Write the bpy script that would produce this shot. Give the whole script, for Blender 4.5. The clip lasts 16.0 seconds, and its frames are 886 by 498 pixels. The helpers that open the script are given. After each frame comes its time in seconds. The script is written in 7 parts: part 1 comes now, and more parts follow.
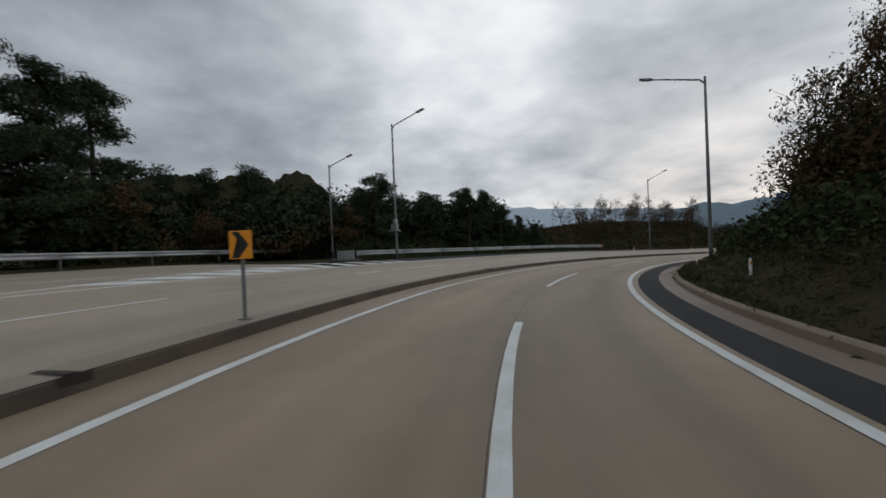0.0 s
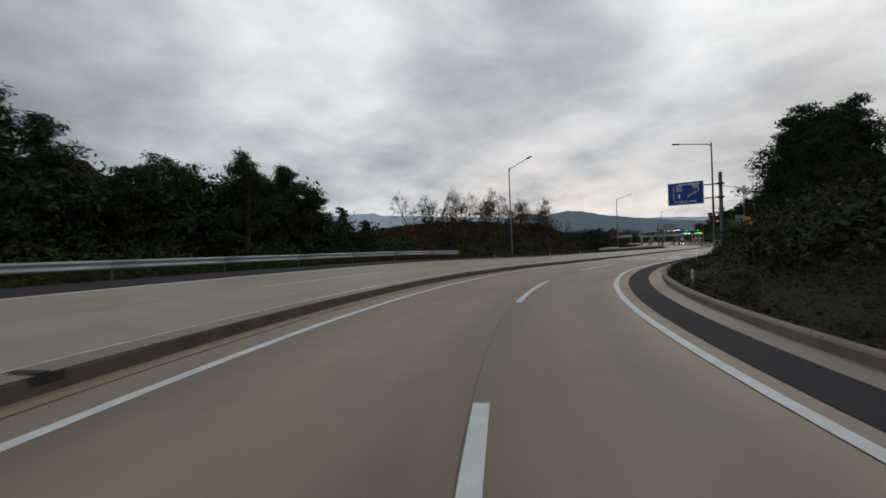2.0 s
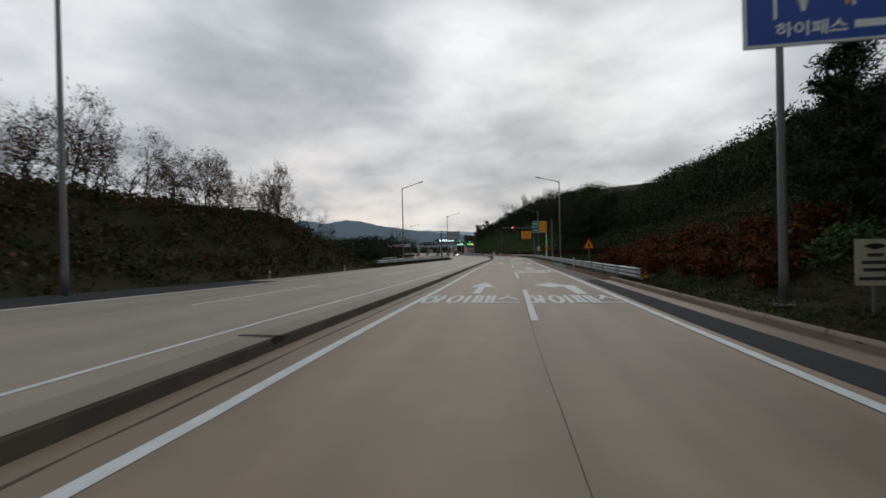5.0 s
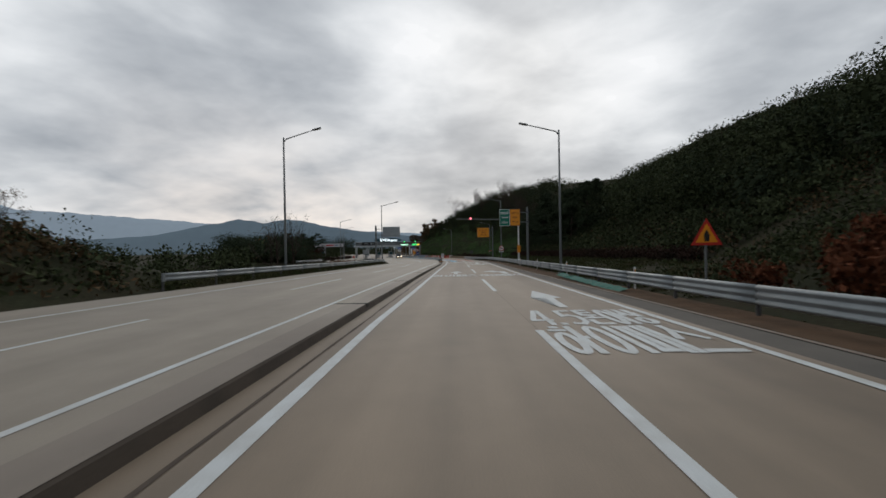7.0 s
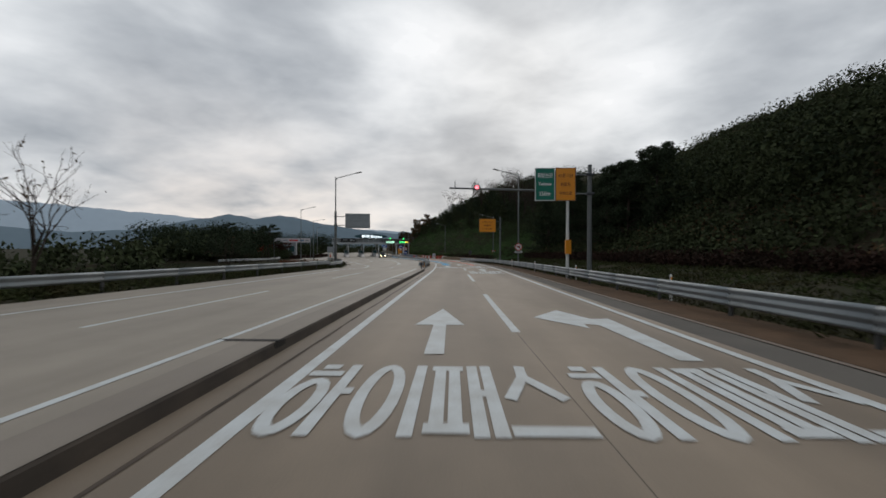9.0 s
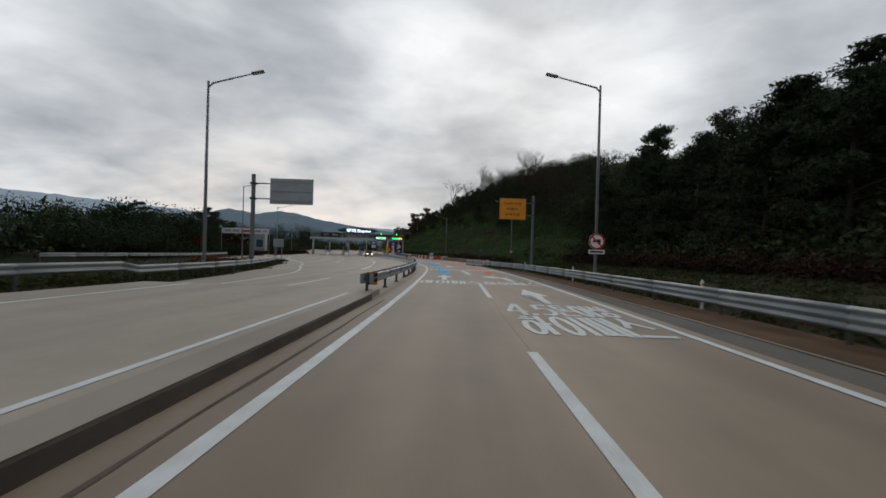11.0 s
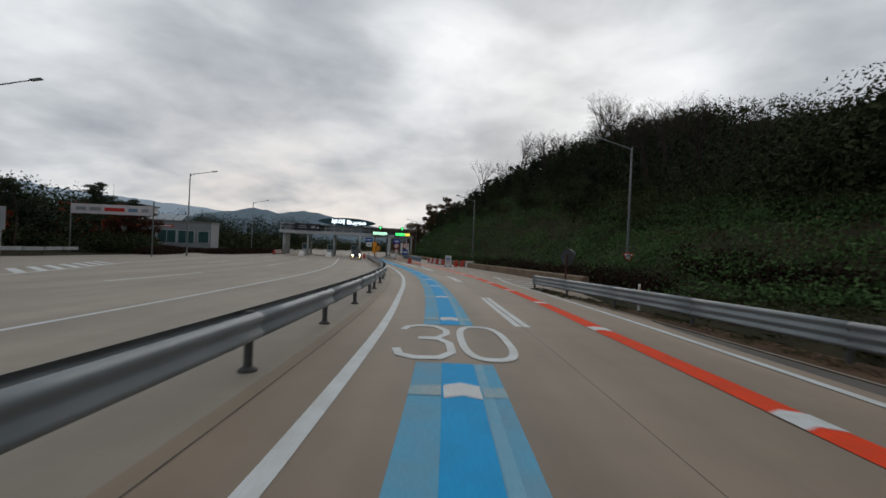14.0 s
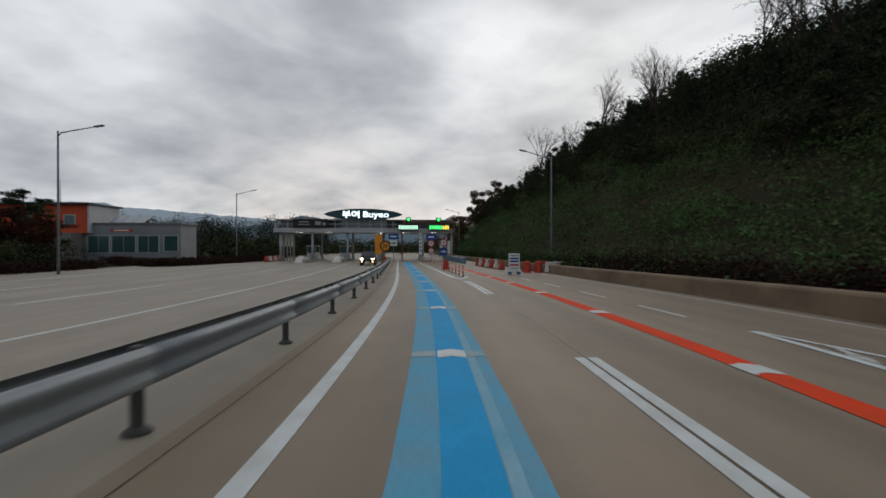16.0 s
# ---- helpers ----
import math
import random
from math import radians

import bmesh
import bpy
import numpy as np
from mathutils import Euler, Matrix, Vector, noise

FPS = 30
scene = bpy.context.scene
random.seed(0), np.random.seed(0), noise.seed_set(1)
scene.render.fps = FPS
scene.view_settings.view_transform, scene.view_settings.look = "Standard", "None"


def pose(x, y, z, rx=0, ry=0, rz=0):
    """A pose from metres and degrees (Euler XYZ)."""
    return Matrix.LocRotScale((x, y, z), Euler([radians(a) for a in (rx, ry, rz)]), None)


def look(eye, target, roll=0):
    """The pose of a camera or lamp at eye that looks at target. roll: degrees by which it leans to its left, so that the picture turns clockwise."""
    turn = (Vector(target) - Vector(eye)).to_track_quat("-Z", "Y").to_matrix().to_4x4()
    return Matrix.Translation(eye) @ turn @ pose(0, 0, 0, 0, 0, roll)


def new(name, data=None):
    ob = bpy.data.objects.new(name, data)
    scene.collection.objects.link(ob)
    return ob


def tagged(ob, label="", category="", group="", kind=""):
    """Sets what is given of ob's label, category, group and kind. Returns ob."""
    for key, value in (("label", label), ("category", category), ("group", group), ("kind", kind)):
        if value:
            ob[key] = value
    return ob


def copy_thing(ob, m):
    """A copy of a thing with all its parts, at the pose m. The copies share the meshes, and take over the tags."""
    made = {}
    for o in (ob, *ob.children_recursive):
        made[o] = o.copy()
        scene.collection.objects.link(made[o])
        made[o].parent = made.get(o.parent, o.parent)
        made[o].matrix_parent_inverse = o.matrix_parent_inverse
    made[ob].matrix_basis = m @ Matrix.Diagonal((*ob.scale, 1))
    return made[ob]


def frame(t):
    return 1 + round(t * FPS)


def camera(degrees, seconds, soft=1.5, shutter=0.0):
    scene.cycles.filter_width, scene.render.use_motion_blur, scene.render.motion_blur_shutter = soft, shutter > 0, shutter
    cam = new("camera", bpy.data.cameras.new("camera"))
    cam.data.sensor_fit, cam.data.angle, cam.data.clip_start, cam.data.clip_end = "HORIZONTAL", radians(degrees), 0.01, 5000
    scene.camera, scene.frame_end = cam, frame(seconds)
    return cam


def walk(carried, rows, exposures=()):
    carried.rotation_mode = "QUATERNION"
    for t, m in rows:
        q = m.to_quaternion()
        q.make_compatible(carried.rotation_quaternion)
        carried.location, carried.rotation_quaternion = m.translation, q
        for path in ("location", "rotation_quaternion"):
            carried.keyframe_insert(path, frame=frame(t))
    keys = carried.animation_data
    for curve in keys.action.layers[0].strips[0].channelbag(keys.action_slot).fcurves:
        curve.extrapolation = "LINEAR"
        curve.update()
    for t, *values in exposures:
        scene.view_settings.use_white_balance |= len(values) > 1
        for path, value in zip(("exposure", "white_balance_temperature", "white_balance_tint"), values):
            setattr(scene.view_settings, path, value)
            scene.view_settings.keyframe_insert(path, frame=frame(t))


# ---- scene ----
cam = camera(93.00, 16.0, soft=1.6, shutter=0.2)
PATH = [
    (0.0, pose(27.801, -82.263, 2.948, 89.405, 0, 59.832) @ pose(0, 0, 0, 0, 0, -2.360)),
    (0.5, pose(23.702, -79.099, 2.883, 89.499, 0, 54.341) @ pose(0, 0, 0, 0, 0, -2.606)),
    (1.0, pose(19.891, -75.579, 2.839, 89.457, 0, 49.064) @ pose(0, 0, 0, 0, 0, -2.567)),
    (1.5, pose(16.478, -71.559, 2.779, 89.452, 0, 43.925) @ pose(0, 0, 0, 0, 0, -2.278)),
    (2.0, pose(13.217, -67.090, 2.688, 89.425, 0, 38.844) @ pose(0, 0, 0, 0, 0, -2.328)),
    (2.5, pose(10.238, -62.137, 2.596, 89.379, 0, 33.701) @ pose(0, 0, 0, 0, 0, -2.354)),
    (3.0, pose(7.559, -56.806, 2.514, 89.339, 0, 28.737) @ pose(0, 0, 0, 0, 0, -2.495)),
    (3.5, pose(5.361, -51.140, 2.440, 89.360, 0, 24.525) @ pose(0, 0, 0, 0, 0, -2.348)),
    (4.0, pose(3.589, -45.246, 2.361, 89.476, 0, 19.294) @ pose(0, 0, 0, 0, 0, -2.176)),
    (4.5, pose(2.284, -39.115, 2.263, 89.604, 0, 13.974) @ pose(0, 0, 0, 0, 0, -1.798)),
    (5.0, pose(1.534, -32.710, 2.162, 89.734, 0, 9.369) @ pose(0, 0, 0, 0, 0, -1.283)),
    (7.5, pose(-0.004, 0.065, 1.703, 89.819, 0, 1.979) @ pose(0, 0, 0, 0, 0, -0.837)),
    (8.0, pose(0.019, 6.944, 1.590, 89.876, 0, 1.926) @ pose(0, 0, 0, 0, 0, -0.329)),
    (8.5, pose(0.064, 13.803, 1.447, 89.777, 0, 1.802) @ pose(0, 0, 0, 0, 0, -0.134)),
    (9.0, pose(0.050, 20.646, 1.380, 89.785, 0, 1.614) @ pose(0, 0, 0, 0, 0, 0.165)),
    (11.5, pose(-0.308, 54.938, 0.748, 89.815, 0, 2.213) @ pose(0, 0, 0, 0, 0, 2.102)),
    (12.0, pose(-0.569, 61.873, 0.677, 89.815, 0, 2.555) @ pose(0, 0, 0, 0, 0, 2.652)),
    (12.5, pose(-0.864, 68.559, 0.589, 89.857, 0, 3.096) @ pose(0, 0, 0, 0, 0, 2.976)),
    (13.0, pose(-1.168, 75.160, 0.520, 89.936, 0, 3.690) @ pose(0, 0, 0, 0, 0, 2.818)),
    (13.5, pose(-1.370, 82.291, 0.414, 89.946, 0, 4.316) @ pose(0, 0, 0, 0, 0, 2.834)),
    (14.0, pose(-1.720, 89.139, 0.303, 90.079, 0, 5.195) @ pose(0, 0, 0, 0, 0, 2.578)),
    (14.5, pose(-2.422, 95.908, 0.192, 90.095, 0, 6.135) @ pose(0, 0, 0, 0, 0, 1.941)),
    (15.0, pose(-3.255, 102.688, 0.080, 89.972, 0, 8.009) @ pose(0, 0, 0, 0, 0, 1.145)),
    (15.5, pose(-4.121, 109.553, -0.016, 89.874, 0, 9.805) @ pose(0, 0, 0, 0, 0, 0.544)),
    (16.0, pose(-5.237, 116.472, -0.121, 89.874, 0, 11.577) @ pose(0, 0, 0, 0, 0, -0.077)),
]
walk(cam, PATH, [(0.0, 0.04), (1.5, 0.0), (3.5, -0.08), (5.0, -0.05), (8.0, 0.0), (15.4, 0.0), (16.0, -0.08)])
# ---- world and light: an overcast late afternoon, brightest low ahead ----
world = bpy.data.worlds.new("overcast_sky")
scene.world = world
world.use_nodes = True
wt = world.node_tree
for n in list(wt.nodes):
    wt.nodes.remove(n)


def wn(kind, **kw):
    n = wt.nodes.new(kind)
    for k, v in kw.items():
        n.inputs[k].default_value = v
    return n


def wmath(op, a, b=None, clamp=False):
    n = wt.nodes.new("ShaderNodeMath")
    n.operation, n.use_clamp = op, clamp
    for i, v in enumerate((a, b)):
        if v is None:
            continue
        if isinstance(v, (int, float)):
            n.inputs[i].default_value = v
        else:
            wt.links.new(v, n.inputs[i])
    return n.outputs[0]


SUN_AZ, SUN_EL = radians(8), radians(24)      # clockwise from +y, above the horizon
sky = wt.nodes.new("ShaderNodeTexSky")
sky.sky_type, sky.sun_disc = "NISHITA", False
sky.sun_elevation, sky.sun_rotation = SUN_EL, SUN_AZ
sky.air_density, sky.dust_density = 1.0, 2.0
wc = wt.nodes.new("ShaderNodeTexCoord")
sep = wt.nodes.new("ShaderNodeSeparateXYZ")
wt.links.new(wc.outputs["Generated"], sep.inputs[0])
up = wmath("MAXIMUM", sep.outputs["Z"], 0.0)
lift = wmath("ADD", up, 0.30)
com = wt.nodes.new("ShaderNodeCombineXYZ")
wt.links.new(wmath("DIVIDE", sep.outputs["X"], lift), com.inputs[0])
wt.links.new(wmath("DIVIDE", sep.outputs["Y"], lift), com.inputs[1])
wt.links.new(wmath("MULTIPLY", up, 2.0), com.inputs[2])


def cloud(scale, detail, rough, off, warp=0.3):
    mp = wt.nodes.new("ShaderNodeMapping")
    mp.inputs["Location"].default_value = off
    wt.links.new(com.outputs[0], mp.inputs[0])
    n = wn("ShaderNodeTexNoise", Scale=scale, Detail=detail, Roughness=rough, Distortion=warp)
    wt.links.new(mp.outputs[0], n.inputs["Vector"])
    return wmath("SUBTRACT", n.outputs[0], 0.5)


banks = cloud(1.3, 2.0, 0.5, (3.1, 0.6, 0), 0.1)
puffs = cloud(3.0, 4.0, 0.48, (7.3, 2.2, 1.0), 0.2)
wisps = cloud(9.0, 4.0, 0.55, (1.7, 5.2, 3.0), 0.3)


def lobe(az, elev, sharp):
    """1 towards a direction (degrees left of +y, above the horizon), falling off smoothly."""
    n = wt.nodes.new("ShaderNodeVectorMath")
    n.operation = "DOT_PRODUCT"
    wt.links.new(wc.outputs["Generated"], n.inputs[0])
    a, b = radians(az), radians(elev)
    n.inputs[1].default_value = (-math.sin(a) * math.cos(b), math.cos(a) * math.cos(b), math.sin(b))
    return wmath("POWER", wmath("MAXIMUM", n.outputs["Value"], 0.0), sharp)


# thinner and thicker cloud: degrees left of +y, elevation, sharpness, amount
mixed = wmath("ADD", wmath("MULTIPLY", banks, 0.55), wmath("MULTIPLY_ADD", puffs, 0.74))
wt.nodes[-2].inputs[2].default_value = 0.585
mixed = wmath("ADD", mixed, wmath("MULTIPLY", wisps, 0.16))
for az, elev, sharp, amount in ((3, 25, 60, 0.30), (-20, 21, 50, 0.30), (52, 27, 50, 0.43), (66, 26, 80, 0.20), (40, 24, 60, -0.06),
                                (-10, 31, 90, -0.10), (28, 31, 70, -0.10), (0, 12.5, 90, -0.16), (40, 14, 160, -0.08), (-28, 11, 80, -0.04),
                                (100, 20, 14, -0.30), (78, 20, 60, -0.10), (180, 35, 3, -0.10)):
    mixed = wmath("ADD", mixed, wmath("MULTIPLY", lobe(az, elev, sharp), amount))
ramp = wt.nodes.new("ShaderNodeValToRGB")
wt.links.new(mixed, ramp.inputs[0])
ramp.color_ramp.interpolation = "B_SPLINE"
el = ramp.color_ramp.elements
el[0].position, el[0].color = 0.10, (0.222, 0.245, 0.278, 1)
el[1].position, el[1].color = 0.98, (0.955, 0.975, 1.0, 1)
for at_, col in ((0.36, (0.355, 0.385, 0.425)), (0.58, (0.52, 0.553, 0.593)), (0.78, (0.75, 0.783, 0.815))):
    el.new(at_).color = (*col, 1)
# the thin, slightly pink light along the horizon ahead
low = wmath("POWER", wmath("SUBTRACT", 1.0, up, True), 6.5)
broken = wmath("MULTIPLY_ADD", puffs, 2.2, True)
wt.nodes[-1].inputs[2].default_value = 0.62
glow = wmath("MULTIPLY", wmath("MULTIPLY", low, broken), wmath("ADD", lobe(26, 8, 26), wmath("MULTIPLY", lobe(14, 4, 5), 0.25)))
mixg = wt.nodes.new("ShaderNodeMix")
mixg.data_type = "RGBA"
wt.links.new(wmath("MULTIPLY", glow, 1.6, True), mixg.inputs[0])
wt.links.new(ramp.outputs[0], mixg.inputs[6])
mixg.inputs[7].default_value = (0.96, 0.88, 0.82, 1)
bg_sky, bg_cloud = wt.nodes.new("ShaderNodeBackground"), wt.nodes.new("ShaderNodeBackground")
wt.links.new(sky.outputs[0], bg_sky.inputs[0])
bg_sky.inputs[1].default_value = 0.05
wt.links.new(mixg.outputs[2], bg_cloud.inputs[0])
bg_cloud.inputs[1].default_value = 0.98
mixs = wt.nodes.new("ShaderNodeMixShader")
mixs.inputs[0].default_value = 0.94
wt.links.new(bg_sky.outputs[0], mixs.inputs[1])
wt.links.new(bg_cloud.outputs[0], mixs.inputs[2])
wo = wt.nodes.new("ShaderNodeOutputWorld")
wt.links.new(mixs.outputs[0], wo.inputs[0])

sun_data = bpy.data.lights.new("sun", "SUN")
sun_data.energy, sun_data.angle, sun_data.color = 0.5, radians(45), (1.0, 0.93, 0.86)
sun = new("sun", sun_data)
to_sun = Vector((math.sin(SUN_AZ) * math.cos(SUN_EL), math.cos(SUN_AZ) * math.cos(SUN_EL), math.sin(SUN_EL)))
sun.matrix_world = look(to_sun * 100, (0, 0, 0))


# ---- materials ----
def material(name, base, rough=0.8, metal=0.0, second=None, scale=3.0, amount=0.5, grain=40.0, grain_amount=0.12,
             bump=0.0, bump_scale=60.0, spec=0.4, uv=False, emission=None, strength=0.0, island=0.0):
    """A node material: base colour varied by stains (scale) towards second, fine grain and a bump."""
    m = bpy.data.materials.new(name)
    m.use_nodes = True
    t = m.node_tree
    b = t.nodes["Principled BSDF"]
    b.inputs["Roughness"].default_value, b.inputs["Metallic"].default_value = rough, metal
    b.inputs["Specular IOR Level"].default_value = spec
    tc = t.nodes.new("ShaderNodeTexCoord")
    src = tc.outputs["UV"] if uv else tc.outputs["Object"]

    def noise_node(sc, det):
        n = t.nodes.new("ShaderNodeTexNoise")
        n.inputs["Scale"].default_value, n.inputs["Detail"].default_value = sc, det
        t.links.new(src, n.inputs["Vector"])
        return n

    second = second or tuple(c * 0.6 for c in base)
    st = noise_node(scale, 5)
    rp = t.nodes.new("ShaderNodeMapRange")
    rp.inputs[1].default_value, rp.inputs[2].default_value, rp.inputs[4].default_value = 0.38, 0.68, amount
    t.links.new(st.outputs[0], rp.inputs[0])
    mx = t.nodes.new("ShaderNodeMix")
    mx.data_type = "RGBA"
    t.links.new(rp.outputs[0], mx.inputs[0])
    mx.inputs[6].default_value, mx.inputs[7].default_value = (*base, 1), (*second, 1)
    gr = noise_node(grain, 3)
    g2 = t.nodes.new("ShaderNodeMapRange")
    g2.inputs[3].default_value, g2.inputs[4].default_value = 1 - grain_amount * 2, 1 + grain_amount * 2
    t.links.new(gr.outputs[0], g2.inputs[0])
    mul = t.nodes.new("ShaderNodeMix")
    mul.data_type, mul.blend_type = "RGBA", "MULTIPLY"
    mul.inputs[0].default_value = 1.0
    t.links.new(mx.outputs[2], mul.inputs[6])
    t.links.new(g2.outputs[0], mul.inputs[7])
    out = mul.outputs[2]
    if island:
        ge = t.nodes.new("ShaderNodeNewGeometry")
        hs = t.nodes.new("ShaderNodeHueSaturation")
        mr = t.nodes.new("ShaderNodeMapRange")
        mr.inputs[3].default_value, mr.inputs[4].default_value = 1 - island, 1 + island
        t.links.new(ge.outputs["Random Per Island"], mr.inputs[0])
        t.links.new(mr.outputs[0], hs.inputs["Value"])
        t.links.new(out, hs.inputs["Color"])
        out = hs.outputs[0]
    t.links.new(out, b.inputs["Base Color"])
    if bump:
        bn = noise_node(bump_scale, 4)
        bp = t.nodes.new("ShaderNodeBump")
        bp.inputs["Strength"].default_value, bp.inputs["Distance"].default_value = bump, 0.01
        t.links.new(bn.outputs[0], bp.inputs["Height"])
        t.links.new(bp.outputs[0], b.inputs["Normal"])
    if emission:
        b.inputs["Emission Color"].default_value = (*emission, 1)
        b.inputs["Emission Strength"].default_value = strength
    return m


def road_material(name, base, stain, tracks):
    """Tined concrete: long wear tracks along the lanes (u across, v along, both in metres), blotches and grain."""
    m = bpy.data.materials.new(name)
    m.use_nodes = True
    t = m.node_tree
    b = t.nodes["Principled BSDF"]
    b.inputs["Roughness"].default_value, b.inputs["Specular IOR Level"].default_value = 0.62, 0.42
    uvn = t.nodes.new("ShaderNodeTexCoord").outputs["UV"]

    def mapped(sx, sy):
        n = t.nodes.new("ShaderNodeMapping")
        n.inputs["Scale"].default_value = (sx, sy, 1)
        t.links.new(uvn, n.inputs[0])
        return n.outputs[0]

    def nz(vec, sc, det, lo, hi, a, bb):
        n = t.nodes.new("ShaderNodeTexNoise")
        n.inputs["Scale"].default_value, n.inputs["Detail"].default_value = sc, det
        t.links.new(vec, n.inputs["Vector"])
        r = t.nodes.new("ShaderNodeMapRange")
        for i, v in zip((1, 2, 3, 4), (lo, hi, a, bb)):
            r.inputs[i].default_value = v
        t.links.new(n.outputs[0], r.inputs[0])
        return r.outputs[0]

    def mulc(c, f):
        x = t.nodes.new("ShaderNodeMix")
        x.data_type, x.blend_type = "RGBA", "MULTIPLY"
        x.inputs[0].default_value = 1
        t.links.new(c, x.inputs[6])
        t.links.new(f, x.inputs[7])
        return x.outputs[2]

    mx = t.nodes.new("ShaderNodeMix")
    mx.data_type = "RGBA"
    t.links.new(nz(mapped(0.5, 0.16), 1.0, 4, 0.35, 0.65, 0, 1), mx.inputs[0])
    mx.inputs[6].default_value, mx.inputs[7].default_value = (*base, 1), (*stain, 1)
    c = mulc(mx.outputs[2], nz(mapped(1.0, 0.010), 0.62, 2, 0.35, 0.66, 1.07, 1 - tracks))
    c = mulc(c, nz(mapped(5.0, 0.12), 1.0, 2, 0.3, 0.7, 1.015, 0.98))
    c = mulc(c, nz(uvn, 1.3, 4, 0.3, 0.7, 1.05, 0.94))
    c = mulc(c, nz(uvn, 55.0, 3, 0.3, 0.7, 0.9, 1.08))
    t.links.new(c, b.inputs["Base Color"])
    n = t.nodes.new("ShaderNodeTexNoise")
    n.inputs["Scale"].default_value = 90
    t.links.new(mapped(1.0, 0.2), n.inputs["Vector"])
    bp = t.nodes.new("ShaderNodeBump")
    bp.inputs["Strength"].default_value, bp.inputs["Distance"].default_value = 0.25, 0.004
    t.links.new(n.outputs[0], bp.inputs["Height"])
    t.links.new(bp.outputs[0], b.inputs["Normal"])
    return m


M_ROAD = road_material("tined_concrete", (0.264, 0.205, 0.147), (0.214, 0.166, 0.117), 0.28)
M_OPP = road_material("weathered_concrete", (0.292, 0.250, 0.197), (0.245, 0.209, 0.164), 0.14)
M_MEDIAN = road_material("median_concrete", (0.25, 0.212, 0.17), (0.19, 0.156, 0.125), 0.12)
M_GUTTER = road_material("gutter_concrete", (0.235, 0.185, 0.143), (0.16, 0.117, 0.086), 0.15)
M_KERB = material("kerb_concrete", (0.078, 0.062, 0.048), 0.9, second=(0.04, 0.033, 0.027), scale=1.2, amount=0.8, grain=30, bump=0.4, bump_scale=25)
M_KERB2 = material("pale_kerb_concrete", (0.21, 0.165, 0.127), 0.9, second=(0.15, 0.11, 0.08), scale=1.0, amount=0.7, grain=30, bump=0.4, bump_scale=25)
M_SOIL = material("roadside_soil", (0.115, 0.072, 0.045), 1.0, spec=0.1, second=(0.06, 0.042, 0.028), scale=0.9, amount=0.8, grain=30, grain_amount=0.25, bump=0.8, bump_scale=25)
M_ASPH2 = material("worn_grey_asphalt", (0.135, 0.122, 0.106), 0.9, spec=0.2, second=(0.10, 0.092, 0.082), scale=0.5, amount=0.8, grain=60, grain_amount=0.16, bump=0.4, bump_scale=90)
M_ASPH = material("asphalt", (0.036, 0.037, 0.040), 0.95, spec=0.12, second=(0.05, 0.05, 0.05), scale=0.6, amount=0.6, grain=60, grain_amount=0.2, bump=0.5, bump_scale=90)
M_JOINT = material("joint_sealant", (0.075, 0.064, 0.053), 0.9, second=(0.14, 0.115, 0.09), scale=2.0, amount=0.9)
M_WHITE = material("road_paint_white", (0.57, 0.60, 0.60), 0.65, second=(0.40, 0.39, 0.36), scale=2.2, amount=0.5, grain=35, grain_amount=0.1)
M_SEAM = material("weathered_seam", (0.055, 0.042, 0.032), 0.95, second=(0.12, 0.092, 0.07), scale=0.8, amount=0.8, grain=12, grain_amount=0.2)
M_WORN = material("worn_paint", (0.50, 0.50, 0.48), 0.7, second=(0.30, 0.27, 0.235), scale=5.0, amount=0.9, grain=25, grain_amount=0.2)
M_BLUEP = material("road_paint_blue", (0.012, 0.31, 0.62), 0.75, spec=0.15, second=(0.02, 0.26, 0.5), scale=2.0, amount=0.5, grain=30)
M_BLUEP2 = material("faded_paint_blue", (0.10, 0.34, 0.50), 0.75, spec=0.15, second=(0.16, 0.30, 0.39), scale=1.6, amount=0.8, grain=30)
M_BLUEP3 = material("chalky_paint_blue", (0.22, 0.40, 0.50), 0.8, spec=0.15, second=(0.11, 0.33, 0.47), scale=1.1, amount=0.8, grain=30)
M_WORN2 = material("worn_paint_over_blue", (0.30, 0.37, 0.38), 0.75, second=(0.17, 0.34, 0.42), scale=3.0, amount=0.9, grain=25, grain_amount=0.15)
M_REDP = material("road_paint_red", (0.72, 0.055, 0.012), 0.75, spec=0.12, second=(0.55, 0.06, 0.02), scale=2.0, amount=0.6, grain=30)
M_GALV = material("galvanised_steel", (0.25, 0.275, 0.285), 0.5, 0.4, second=(0.17, 0.185, 0.195), scale=0.7, amount=0.6, grain=12, grain_amount=0.06)
M_POLE = material("painted_steel_pole", (0.145, 0.155, 0.155), 0.5, 0.3, second=(0.105, 0.11, 0.11), scale=1.5, amount=0.5, grain=15, grain_amount=0.05)
M_DARK = material("dark_steel", (0.06, 0.065, 0.07), 0.5, 0.4)
M_BLACK = material("black_sheet", (0.012, 0.012, 0.012), 0.5)
M_BLUE = material("sign_blue", (0.008, 0.06, 0.30), 0.4, second=(0.008, 0.05, 0.24), scale=1.0, grain_amount=0.03)
M_GREEN = material("sign_green", (0.0, 0.15, 0.10), 0.4, second=(0.0, 0.12, 0.08), scale=1.0, grain_amount=0.03)
M_ORANGE = material("sign_orange", (0.72, 0.27, 0.012), 0.4, second=(0.6, 0.22, 0.01), scale=1.0, grain_amount=0.03)
M_SIGNW = material("sign_white", (0.72, 0.73, 0.72), 0.4, grain_amount=0.03, amount=0.2)
M_SIGNR = material("sign_red", (0.5, 0.025, 0.02), 0.4, grain_amount=0.03)
